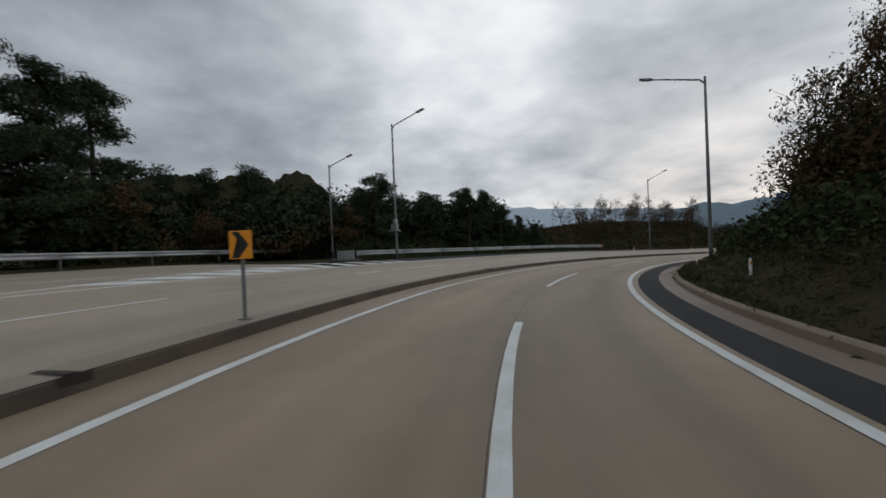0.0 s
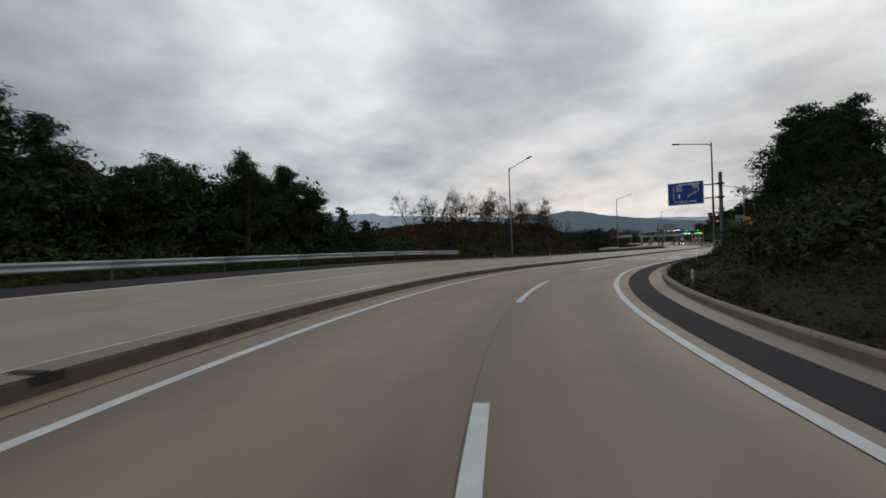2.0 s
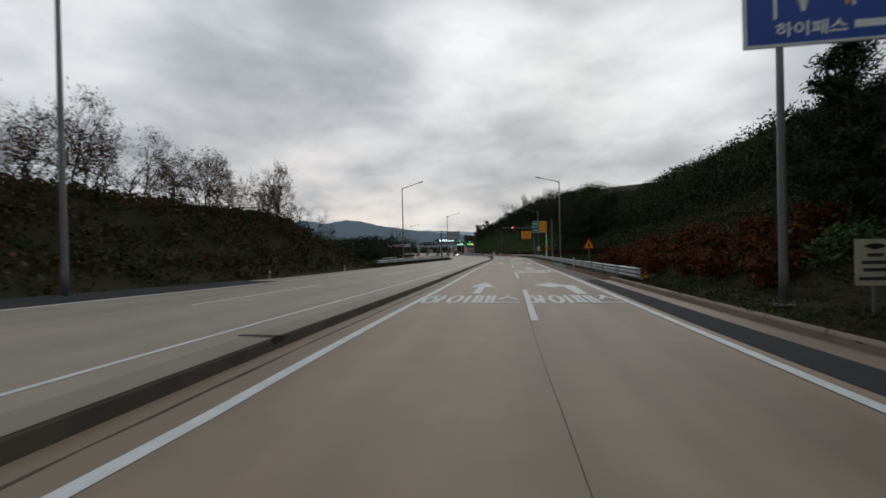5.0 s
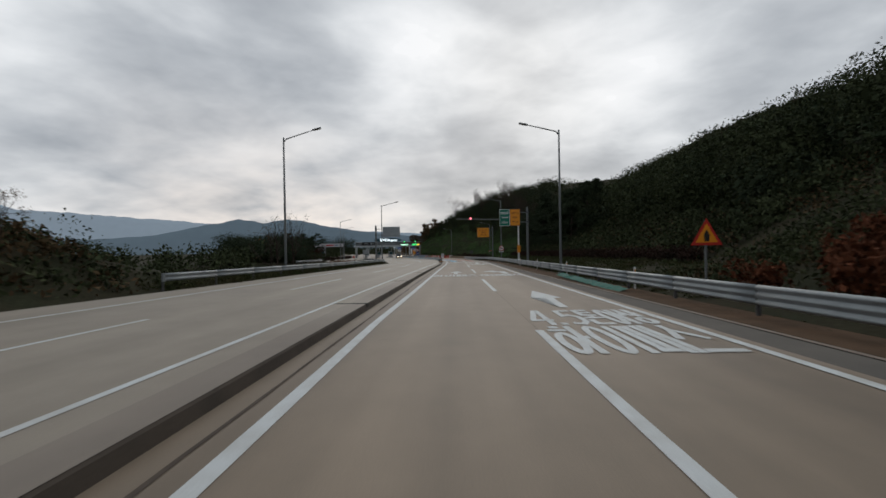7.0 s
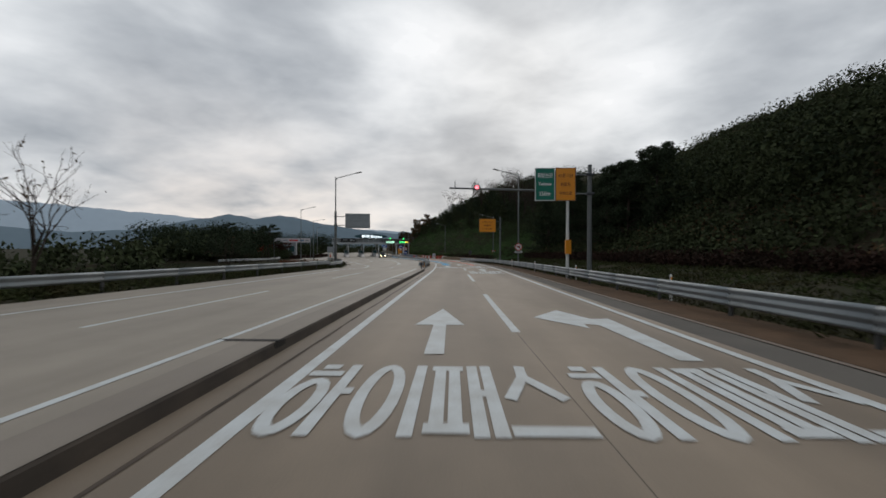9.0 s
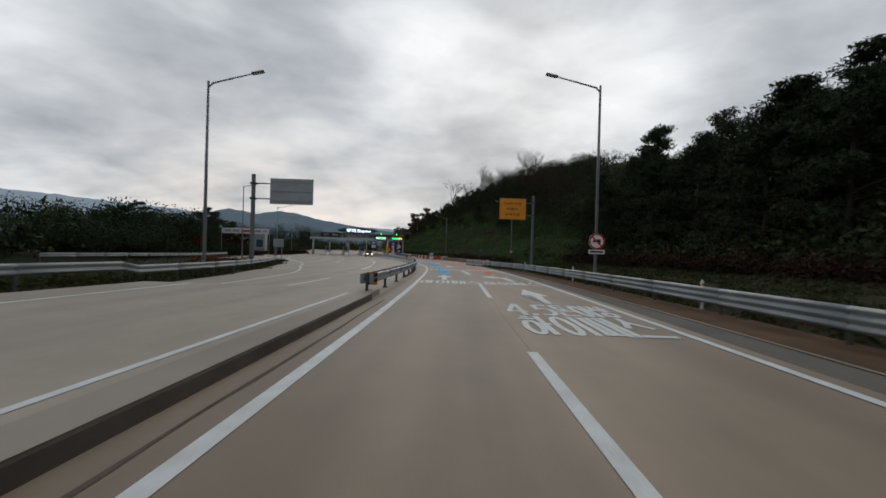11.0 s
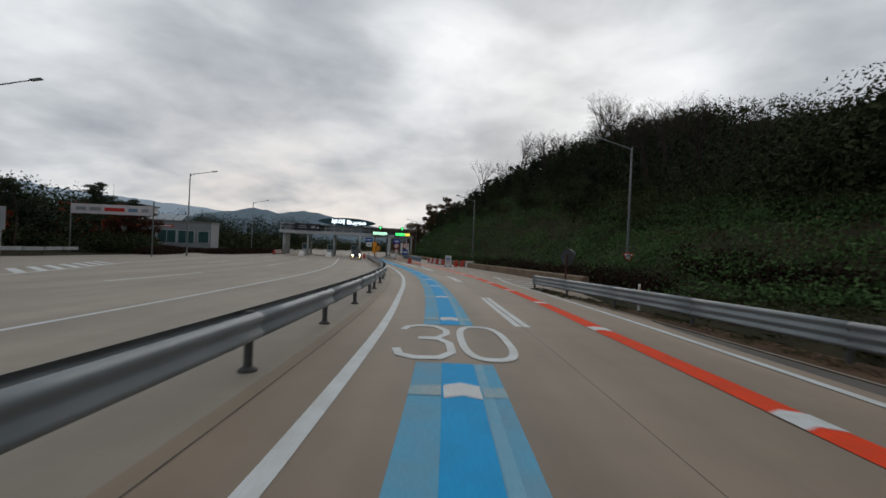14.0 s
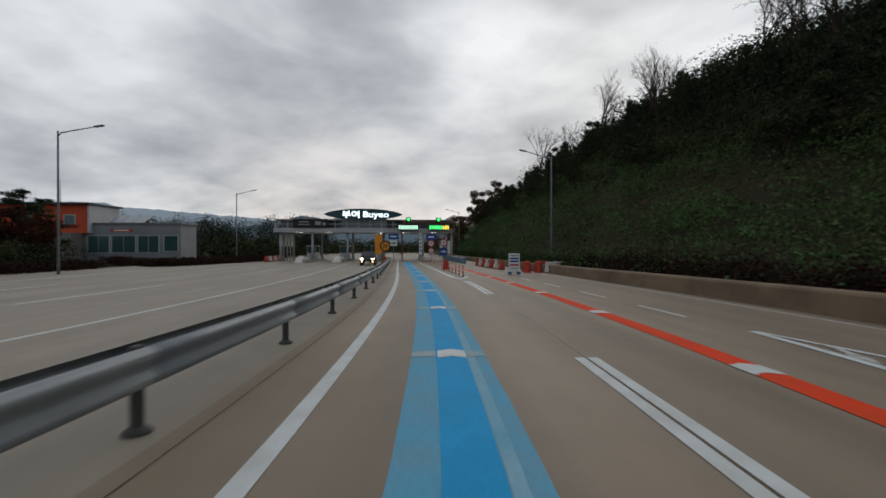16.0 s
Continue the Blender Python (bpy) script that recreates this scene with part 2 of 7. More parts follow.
M_BROWNT = material("sign_lettering_brown", (0.20, 0.05, 0.008), 0.5, grain_amount=0.03)
M_BACK = material("sign_back_aluminium", (0.30, 0.32, 0.33), 0.5, 0.5, second=(0.22, 0.24, 0.25), scale=1.0)
M_ALU = material("luminaire_grey", (0.20, 0.21, 0.215), 0.45, 0.4)
M_GLASSL = material("lamp_lens", (0.5, 0.5, 0.5), 0.2)
M_GREENM = material("green_mesh_sheet", (0.015, 0.135, 0.10), 0.8, second=(0.025, 0.09, 0.07), scale=3.0, amount=0.8)


# ---- the road's course: s along, d to its right ----
KNOT_S = [-160, -110, -90, -75, -60, -45, -30, -15, 0, 20, 55, 65, 80, 100, 120, 140, 155, 175, 600]
KNOT_K = [-0.0150, -0.01563, -0.01602, -0.0164, -0.0168, -0.01495, -0.00635, 0.00094, 0.00058, -0.00081, 0.00015, 0.00182,
          0.00327, 0.00444, 0.00468, 0.00273, 0.0, 0.0, 0.0]
REF_S = np.arange(-160, 600.01, 0.5)
kap = np.interp(REF_S, KNOT_S, KNOT_K)
REF_T = np.concatenate([[0], np.cumsum((kap[1:] + kap[:-1]) * 0.25)])
i0 = int(np.argmin(abs(REF_S)))
REF_T += 0.0103 - REF_T[i0]
ddx, ddy = -np.sin(REF_T), np.cos(REF_T)
REF_X = np.concatenate([[0], np.cumsum((ddx[1:] + ddx[:-1]) * 0.25)])
REF_Y = np.concatenate([[0], np.cumsum((ddy[1:] + ddy[:-1]) * 0.25)])
REF_X += 1.773 - REF_X[i0]
REF_Y -= REF_Y[i0]


def plane_z(x, y):
    return 0.00096 * np.clip(x, -150, 150) + np.interp(y, [-170, 125, 145, 165, 190], [2.58, -1.896, -2.12, -2.24, -2.28])


def cross_z(s, d):
    """The far carriageway is banked upwards in the bend."""
    x = np.clip(-4.6 - d, 0, 30)
    y = np.minimum(x, 10)
    bend = np.interp(s, [-40, -10], [1, 0])
    e = np.interp(s, [-40, -5, 40, 80], [0.04, 0.014, 0.006, 0.0])
    return e * (y + (1 - bend) * np.clip(x - 10, 0, 6)) + bend * (0.0025 * y * y + 0.012 * (x - y))


def heading(s):
    return float(np.interp(s, REF_S, REF_T))


def P(s, d, h=0.0):
    th = np.interp(s, REF_S, REF_T)
    x = np.interp(s, REF_S, REF_X) + math.cos(th) * d
    y = np.interp(s, REF_S, REF_Y) + math.sin(th) * d
    return Vector((x, y, plane_z(x, y) + cross_z(s, d) + h))


def at(s, d, h=0.0, turn=0.0):
    """A pose on the road's surface, with y along the road."""
    p = P(s, d, h)
    return pose(p.x, p.y, p.z, 0, 0, math.degrees(heading(s)) + turn)


def nearest_sd(x, y):
    """s and d of many places at once."""
    best = np.full(x.shape, 1e18)
    bi = np.zeros(x.shape, int)
    for k in range(0, len(REF_S), 4):
        q = (x - REF_X[k]) ** 2 + (y - REF_Y[k]) ** 2
        hit = q < best
        best[hit], bi[hit] = q[hit], k
    th = REF_T[bi]
    dx, dy = x - REF_X[bi], y - REF_Y[bi]
    return REF_S[bi] + ddx[bi] * dx + ddy[bi] * dy, np.cos(th) * dx + np.sin(th) * dy


def HK(s):
    """Height of the median kerb and of the far carriageway behind it."""
    return float(np.interp(s, [-60, -38, -18], [0.235, 0.24, 0.19]))


# ---- builders ----
def mesh_object(name, verts, faces, mat, parent=None, label="", smooth=False, uvs=None):
    me = bpy.data.meshes.new(name)
    me.from_pydata([tuple(v) for v in verts], [], [tuple(f) for f in faces])
    if uvs is not None:
        lay = me.uv_layers.new(name="UVMap")
        flat = np.array([uvs[v] for p in me.polygons for v in p.vertices], dtype=np.float32).ravel()
        lay.data.foreach_set("uv", flat)
    me.materials.append(mat)
    if smooth:
        me.polygons.foreach_set("use_smooth", [True] * len(me.polygons))
    me.update()
    ob = new(name, me)
    if parent:
        ob.parent = parent
    if label:
        tagged(ob, label)
    return ob


def part(name, bm, mat, parent=None, label="", smooth=False):
    me = bpy.data.meshes.new(name)
    bm.to_mesh(me)
    bm.free()
    me.materials.append(mat)
    if smooth:
        me.polygons.foreach_set("use_smooth", [True] * len(me.polygons))
    ob = new(name, me)
    if parent:
        ob.parent = parent
    if label:
        tagged(ob, label)
    return ob


def thing(name, m, label, category, group="", kind=""):
    ob = new(name)
    ob.empty_display_size = 0.2
    ob.matrix_basis = m
    return tagged(ob, label, category, group, kind)


def box(bm, c, size, bev=0.0, m=None):
    r = bmesh.ops.create_cube(bm, size=1)
    vs = r["verts"]
    bmesh.ops.scale(bm, vec=size, verts=vs)
    if bev:
        es = list({e for v in vs for e in v.link_edges})
        vs = list({v for f in bmesh.ops.bevel(bm, geom=es, offset=bev, segments=2, profile=0.6, affect="EDGES")["faces"] for v in f.verts} | {v for v in vs if v.is_valid})
    bmesh.ops.translate(bm, vec=c, verts=vs)
    if m is not None:
        bmesh.ops.transform(bm, matrix=m, verts=vs)
    return vs


def tube(bm, points, radii, sides=10, cap=True):
    """A tapered tube through points."""
    pts = [Vector(p) for p in points]
    rings = []
    for i, p in enumerate(pts):
        a = pts[max(i - 1, 0)]
        b = pts[min(i + 1, len(pts) - 1)]
        q = (b - a).normalized().to_track_quat("Z", "Y")
        r = radii[i] if isinstance(radii, (list, tuple)) else radii
        rings.append([bm.verts.new(p + q @ Vector((math.cos(k * 2 * math.pi / sides) * r, math.sin(k * 2 * math.pi / sides) * r, 0))) for k in range(sides)])
    for a, b in zip(rings, rings[1:]):
        for k in range(sides):
            bm.faces.new((a[k], a[(k + 1) % sides], b[(k + 1) % sides], b[k]))
    if cap:
        bm.faces.new(rings[0][::-1])
        bm.faces.new(rings[-1])


def steps(s0, s1, step):
    n = max(1, int(round((s1 - s0) / step)))
    return [s0 + (s1 - s0) * i / n for i in range(n + 1)]


def val(f, s):
    return f(s) if callable(f) else f


def ribbon(name, s0, s1, d0, d1, h, mat, label="", step=1.5, across=1, thick=0.0, parent=None, kind="structure"):
    """A strip of surface along the road between the offsets d0 and d1; thick gives it sides."""
    vs, uv, fs = [], [], []
    ss = steps(s0, s1, step)
    for s in ss:
        a, b = val(d0, s), val(d1, s)
        for k in range(across + 1):
            d = a + (b - a) * k / across
            vs.append(P(s, d, val(h, s)))
            uv.append((d, s))
    w = across + 1
    for i in range(len(ss) - 1):
        for k in range(across):
            fs.append((i * w + k, i * w + k + 1, (i + 1) * w + k + 1, (i + 1) * w + k))
    if thick:
        n = len(vs)
        for s in ss:
            for d in (val(d0, s), val(d1, s)):
                vs.append(P(s, d, val(h, s) - thick))
                uv.append((d, s - thick))
        for i in range(len(ss) - 1):
            l0, l1, r0, r1 = i * w, (i + 1) * w, i * w + across, (i + 1) * w + across
            b0, b1 = n + 2 * i, n + 2 * i + 2
            fs += [(l0, l1, b1, b0), (r0, b0 + 1, b1 + 1, r1)]
        e = (len(ss) - 1) * w
        fs += [(0, n, n + 1, across), (e, e + across, n + 2 * len(ss) - 1, n + 2 * len(ss) - 2)]
    ob = mesh_object(name, vs, fs, mat, parent, uvs=uv)
    if not parent:
        tagged(ob, label, kind=kind)
    return ob


def profile_run(name, s0, s1, pts, mat, step=1.0, parent=None, label="", kind="structure", dfun=None, closed=True, smooth=False, hscale=None):
    """Sweeps a cross-section of (d, h) points along the road."""
    vs, fs = [], []
    ss = steps(s0, s1, step)
    n = len(pts)
    for s in ss:
        o = dfun(s) if dfun else 0.0
        for d, h in pts:
            vs.append(P(s, d + o, h * (hscale(s) if hscale else 1.0)))
    for i in range(len(ss) - 1):
        for k in range(n if closed else n - 1):
            a, b = i * n + k, i * n + (k + 1) % n
            fs.append((a, b, b + n, a + n))
    if closed:
        fs += [tuple(range(n))[::-1], tuple(range((len(ss) - 1) * n, len(ss) * n))]
    ob = mesh_object(name, vs, fs, mat, parent, label, smooth)
    if not parent:
        tagged(ob, label, kind=kind)
    return ob


def glyphs(body, width, height, bold=0.0, shear=0.0):
    """Flat letters that fill width x height, as vertices and faces centred on x with y from 0."""
    cu = bpy.data.curves.new("lettering", "FONT")
    cu.body, cu.offset, cu.resolution_u, cu.shear = body, bold, 3, shear
    cu.align_x = "CENTER"
    ob = new("lettering", cu)
    dg = bpy.context.evaluated_depsgraph_get()
    me = ob.evaluated_get(dg).to_mesh()
    co = np.array([v.co[:2] for v in me.vertices])
    fs = [tuple(p.vertices) for p in me.polygons]
    ob.evaluated_get(dg).to_mesh_clear()
    bpy.data.objects.remove(ob)
    bpy.data.curves.remove(cu)
    lo, hi = co.min(0), co.max(0)
    co = (co - [(lo[0] + hi[0]) / 2, lo[1]]) / (hi - lo) * [width, height]
    return co, fs


def plate_text(name, body, cx, cz, w, h, y, mat, parent, bold=0.02):
    """Lettering on an upright plate that faces -y."""
    co, fs = glyphs(body, w, h, bold)
    return mesh_object(name, [(cx + p[0], y, cz - h / 2 + p[1]) for p in co], fs, mat, parent)


def ring(cx, cy, rx, ry, n=20):
    return [(cx + rx * math.cos(k * 2 * math.pi / n), cy + ry * math.sin(k * 2 * math.pi / n)) for k in range(n + 1)]


H = [[(0.16, 0.96), (0.46, 0.96)], [(0.03, 0.82), (0.60, 0.82)], ring(0.31, 0.36, 0.23, 0.32)]
CH = [[(0.16, 0.98), (0.44, 0.98)], [(0.02, 0.86), (0.58, 0.86)], [(0.3, 0.86), (0.24, 0.68), (0.04, 0.5)], [(0.27, 0.74), (0.58, 0.5)]]
NIEUN = [[(0.2, 0.36), (0.2, 0.05), (0.92, 0.05)]]
BIG = [[(0.1, 0.95), (0.1, 0.05)]]
SYLLABLES = {
    "하": H + [[(0.74, 1), (0.74, 0)], [(0.74, 0.52), (0.98, 0.52)]],
    "이": [ring(0.33, 0.5, 0.25, 0.46), [(0.87, 1), (0.87, 0)]],
    "패": [[(0.0, 0.94), (0.54, 0.94)], [(0.15, 0.94), (0.15, 0.1)], [(0.39, 0.94), (0.39, 0.1)], [(0.0, 0.08), (0.56, 0.08)], [(0.70, 1), (0.70, 0)], [(0.94, 1), (0.94, 0)], [(0.70, 0.5), (0.94, 0.5)]],
    "스": [[(0.5, 1), (0.46, 0.78), (0.12, 0.42)], [(0.47, 0.78), (0.92, 0.42)], [(0.0, 0.06), (1.0, 0.06)]],
    "톤": [[(0.85, 0.97), (0.15, 0.97), (0.15, 0.6), (0.88, 0.6)], [(0.15, 0.79), (0.82, 0.79)], [(0.5, 0.6), (0.5, 0.42)], [(0.0, 0.42), (1.0, 0.42)], [(0.15, 0.3), (0.15, 0.05), (0.9, 0.05)]],
    "상": [[(0.28, 1), (0.24, 0.78), (0.04, 0.52)], [(0.25, 0.8), (0.52, 0.52)], [(0.75, 1), (0.75, 0.45)], [(0.75, 0.72), (1.0, 0.72)], ring(0.5, 0.2, 0.27, 0.16)],
    "천": CH + NIEUN + [[(0.84, 1), (0.84, 0.3)], [(0.6, 0.7), (0.84, 0.7)]],
    "히": H + [[(0.82, 1), (0.82, 0)]],
    "4": [[(0.72, 0), (0.72, 0.98), (0.58, 0.98), (0.06, 0.36), (0.06, 0.30), (1.0, 0.30)]],
    ".": [[(0.4, 0.0), (0.4, 0.12)]],
    "5": [[(0.92, 0.95), (0.18, 0.95), (0.14, 0.56), (0.5, 0.62), (0.84, 0.48), (0.86, 0.2), (0.55, 0.05), (0.1, 0.1)]],
    "3": [[(0.04, 0.80), (0.12, 0.93), (0.38, 1.0), (0.70, 0.97), (0.90, 0.82), (0.90, 0.68), (0.72, 0.54), (0.36, 0.51)], [(0.5, 0.515), (0.74, 0.5), (0.92, 0.38), (0.94, 0.14), (0.74, 0.01), (0.34, 0.0), (0.12, 0.06), (0.04, 0.2)]],
    "0": [[(0.5 + 0.42 * math.copysign(abs(math.cos(a)) ** 0.7, math.cos(a)), 0.5 + 0.5 * math.copysign(abs(math.sin(a)) ** 0.7, math.sin(a))) for a in [k * 2 * math.pi / 32 for k in range(32)] + [0.0]]],
}


def road_text(body, s0, s1, d0, d1, label, w=0.15, squeeze=1.55):
    """Painted characters: strokes w wide across the road, and squeeze times as long along it."""
    adv = [0.45 if ch == "." else 1.0 for ch in body]
    unit = (d1 - d0) / (sum(adv) + 0.07 * (len(body) - 1))
    vs, fs = [], []
    x = d0
    lift = 0
    for ch, a in zip(body, adv):
        for line in SYLLABLES[ch]:
            pts = [((x + px * unit * a), (s0 + py * (s1 - s0)) / squeeze) for px, py in line]
            ways = []
            for p, q in zip(pts, pts[1:]):
                l = math.hypot(q[0] - p[0], q[1] - p[1])
                ways.append(((q[0] - p[0]) / l, (q[1] - p[1]) / l))
            lift = (lift + 1) % 6
            base = len(vs)
            closed = abs(pts[0][0] - pts[-1][0]) + abs(pts[0][1] - pts[-1][1]) < 1e-6
            for k, p in enumerate(pts):
                a0 = ways[k - 1] if (k or closed) else ways[0]
                a1 = ways[k] if k < len(ways) else (ways[0] if closed else ways[-1])
                n0, n1 = (-a0[1], a0[0]), (-a1[1], a1[0])
                m = (n0[0] + n1[0], n0[1] + n1[1])
                g = max(0.5, (m[0] * n0[0] + m[1] * n0[1]))
                o = (m[0] / g * w / 2, m[1] / g * w / 2)
                for sg in (1, -1):
                    vs.append(P((p[1] + sg * o[1]) * squeeze, p[0] + sg * o[0], 0.011 + lift * 0.0007))
            for k in range(len(pts) - 1):
                fs.append((base + 2 * k, base + 2 * k + 1, base + 2 * k + 3, base + 2 * k + 2))
        x += unit * (a + 0.07)
    ob = mesh_object("road_lettering", vs, fs, M_WHITE)
    return tagged(ob, label, "road marking", kind="structure")


def flat_poly(name, pts, h, mat, label):
    """A painted shape from (s, d) corners."""
    bm = bmesh.new()
    bm.faces.new([bm.verts.new(P(s, d, val(h, s))) for s, d in pts])
    bmesh.ops.triangulate(bm, faces=bm.faces[:])
    bmesh.ops.recalc_face_normals(bm, faces=bm.faces[:])
    for f in bm.faces:
        if f.normal.z < 0:
            f.normal_flip()
    return tagged(part(name, bm, mat), label, "road marking", kind="structure")


def fn(*pairs):
    xs, ys = zip(*pairs)
    return lambda s: float(np.interp(s, xs, ys))


# ---- carriageways ----
D_OUT = fn((-160, -12.75), (-62, -12.75), (-45, -12.7), (0, -12.35), (30, -11.95), (64, -11.85))
D_LEFT = fn((-160, -3.78), (-88, -3.8), (-79, -3.93), (-74, -4.1), (-69, -4.05), (-60, -4.12), (-45, -4.17), (-38, -4.15), (-34, -3.9), (-29, -3.62), (-15, -3.64), (4, -3.8), (12, -3.68), (24, -3.6), (58, -3.7), (75, -3.85), (85, -3.76), (92, -3.63), (99, -3.6), (106, -3.66), (120, -3.56), (160, -3.7))
D_RIGHT = fn((-160, 3.37), (-87, 3.36), (-60, 3.2), (-46, 3.08), (-40, 2.98), (-34, 3.15), (-25, 3.3), (20, 3.28), (60, 3.2), (80, 3.3), (110, 3.35), (117, 3.5), (121, 3.9), (123.4, 4.4), (126, 4.62), (600, 4.62))
D_KERB = fn((-160, -4.9), (-86, -4.94), (-80, -5.08), (-75, -5.2), (-60, -5.3), (-50, -5.33), (-45, -5.25), (-36, -4.97), (-30, -4.62), (-22, -4.56), (4, -4.53), (15, -4.48), (28, -4.46), (60, -4.5), (63, -4.52), (600, -4.52))
D_JOINT = fn((-160, 0.15), (-85, 0.15), (-75, 0.1), (-57, 0.02), (-47, -0.09), (-41, -0.16), (-32, -0.02), (-29, 0.06), (-20, 0.08), (0, 0.0), (22, -0.04), (40, -0.22), (58, -0.46), (66, -0.42), (74, -0.32), (84, -0.25), (103, -0.25), (120, 0.18), (138, 0.44), (150, 0.5), (600, 0.5))
S0, S1 = -150, 330
KERB_END = 62.0
ribbon("road_left_lane", S0, S1, lambda s: D_KERB(s) - 0.1, lambda s: D_JOINT(s) - 0.006, 0.0, M_ROAD, "brown-grey tined concrete lane with darker wheel tracks", across=6)
ribbon("road_right_lane", S0, S1, lambda s: D_JOINT(s) + 0.006, fn((-160, 3.62), (70, 3.62), (100, 3.8), (118, 7.0), (130, 8.6), (600, 8.6)), 0.0, M_ROAD, "brown-grey tined concrete lane with darker wheel tracks", across=6)
ribbon("road_joint", S0, S1, lambda s: D_JOINT(s) - 0.05, lambda s: D_JOINT(s) + 0.05, -0.003, M_JOINT, "dark longitudinal joint between two concrete lanes")
ribbon("road_far_lanes", S0, KERB_END + 2, fn((-160, -24), (-80, -24.0), (-71, -26.5), (-69, -13.2), (-20, -13.2), (-12, -14.6), (10, -14.2), (60, -13.8), (64, -13.8)), lambda s: D_KERB(s) - 0.1, HK, M_OPP, "pale weathered concrete of the opposite carriageway", across=10, thick=0.32)
ribbon("road_far_lanes", KERB_END + 2, S1, fn((64, -13.9), (74, -15.4), (81, -16.9), (90, -18.6), (105, -22), (113, -25.2), (120, -36), (140, -36), (600, -30)), -4.62, 0.0, M_OPP, "pale weathered concrete of the toll plaza", across=12, thick=0.0)
# kerb face coloured much darker than the pale median top
profile_run("kerb_median", S0, KERB_END, [(-4.62, -0.05), (-4.50, -0.05), (-4.54, 0.16), (-4.565, 0.186), (-4.62, 0.189)], M_KERB, label="dark mottled face of the concrete median kerb", step=1.0, dfun=lambda s: D_KERB(s) + 4.52, hscale=lambda s: HK(s) / 0.19)
ribbon("median_top", S0, KERB_END, lambda s: D_KERB(s) - 0.6, lambda s: D_KERB(s) - 0.045, lambda s: HK(s) + 0.003, M_MEDIAN, "pale concrete top of the median", across=2)
ribbon("shoulder_far", -69.5, -12, lambda s: D_OUT(s) - 2.6, lambda s: D_OUT(s) - 0.16, lambda s: HK(s) + 0.004, M_ASPH, "dark asphalt shoulder before the far guardrail", across=3)
SEAM = lambda s: 0.37 + 0.03 * noise.noise(Vector((s * 0.35, 2.0, 0.0))) + 0.012 * noise.noise(Vector((s * 1.9, 5.0, 0.0)))
ribbon("gutter_seam", S0, KERB_END, lambda s: D_KERB(s) + SEAM(s), lambda s: D_KERB(s) + SEAM(s) + 0.06 + 0.05 * noise.noise(Vector((s * 0.8, 9.0, 0.0))), 0.005, M_SEAM, "dark weathered seam beside the median kerb", step=0.75)
ribbon("gutter_seam", KERB_END, 185, -4.415, -4.395, 0.004, M_JOINT, "dark weathered seam beside the guardrail")
ribbon("shoulder_right", S0, -8, 3.58, 4.42, 0.006, M_ASPH, "dark asphalt patch strip along the lane edge", across=2)
ribbon("gutter_right", S0, -8, 4.42, 5.02, 0.0, M_GUTTER, "pale concrete gutter with sandy stains", across=2)
profile_run("kerb_right", S0, -8, [(5.0, -0.05), (5.02, 0.14), (5.06, 0.17), (5.24, 0.17), (5.28, -0.25)], M_KERB2, label="pale concrete kerb along the grass verge", step=1.0)
D_RAIL_R = fn((-12, 5.55), (0, 5.7), (30, 6.1), (60, 6.1), (90, 5.9), (100, 5.0), (113, 3.9), (120, 3.9))
ribbon("shoulder_right", -8, 118, 3.6, fn((-8, 4.5), (60, 4.5), (95, 4.3), (118, 3.62)), -0.004, M_ASPH2, "worn grey asphalt shoulder strip", across=2)
ribbon("gutter_right", -8, 112, fn((-8, 4.5), (60, 4.5), (95, 4.3), (112, 3.9)), fn((-8, 4.64), (60, 4.64), (95, 4.44), (112, 4.0)), 0.012, M_GUTTER, "pale concrete lip beside the shoulder", across=1)
ribbon("verge_soil", -8, 112, fn((-8, 4.63), (60, 4.63), (95, 4.43), (112, 3.99)), lambda s: D_RAIL_R(s) + 0.25, 0.02, M_SOIL, "bare rust-brown soil strip below the guardrail", across=3)

# ---- painted lines ----
ribbon("edge_line", S0, 190, lambda s: D_LEFT(s) - 0.1, lambda s: D_LEFT(s) + 0.1, 0.006, M_WHITE, "white edge line beside the median")
ribbon("edge_line", S0, 126, lambda s: D_RIGHT(s) - 0.09, lambda s: D_RIGHT(s) + 0.09, 0.012, M_WHITE, "white edge line beside the shoulder")
for a, b in ((-106, -98), (-89.6, -81.3), (-73, -64.9), (-56.5, -48.3), (-39.4, -30.6), (-22.4, -14), (-6, 2.5), (12.1, 20.6), (29.75, 38.3), (46.5, 55), (63.7, 71.5)):
    o = 0.11 if a < -10 else 0.0
    tagged(ribbon("lane_dash", a, b, lambda s: D_JOINT(s) + o - 0.09, lambda s: D_JOINT(s) + o + 0.09, 0.008, M_WHITE, "white broken lane line on concrete"), group="lane dashes")
for a, b in ((81.5, 89.3), (99.7, 106.8), (117, 123.9), (134.3, 142.2)):
    o = 0.0
    for k in (-0.107, 0.107):
        tagged(ribbon("lane_dash", a, b, lambda s, k=k: D_JOINT(s) + k - 0.085, lambda s, k=k: D_JOINT(s) + k + 0.085, 0.008, M_WHITE, "twin white broken lane line on concrete"), group="lane dashes")
for a in (128.0, 132.7, 137.5, 142.3):
    tagged(ribbon("lane_dash", a, a + 2.4, 4.42, 4.54, 0.008, M_WHITE, "short white guide dash on the plaza"), group="guide dashes")
OPP = lambda s: HK(s) + 0.006
ribbon("edge_line", -74, -58, -5.88, -5.81, OPP, M_WORN, "worn white edge line of the opposite carriageway")
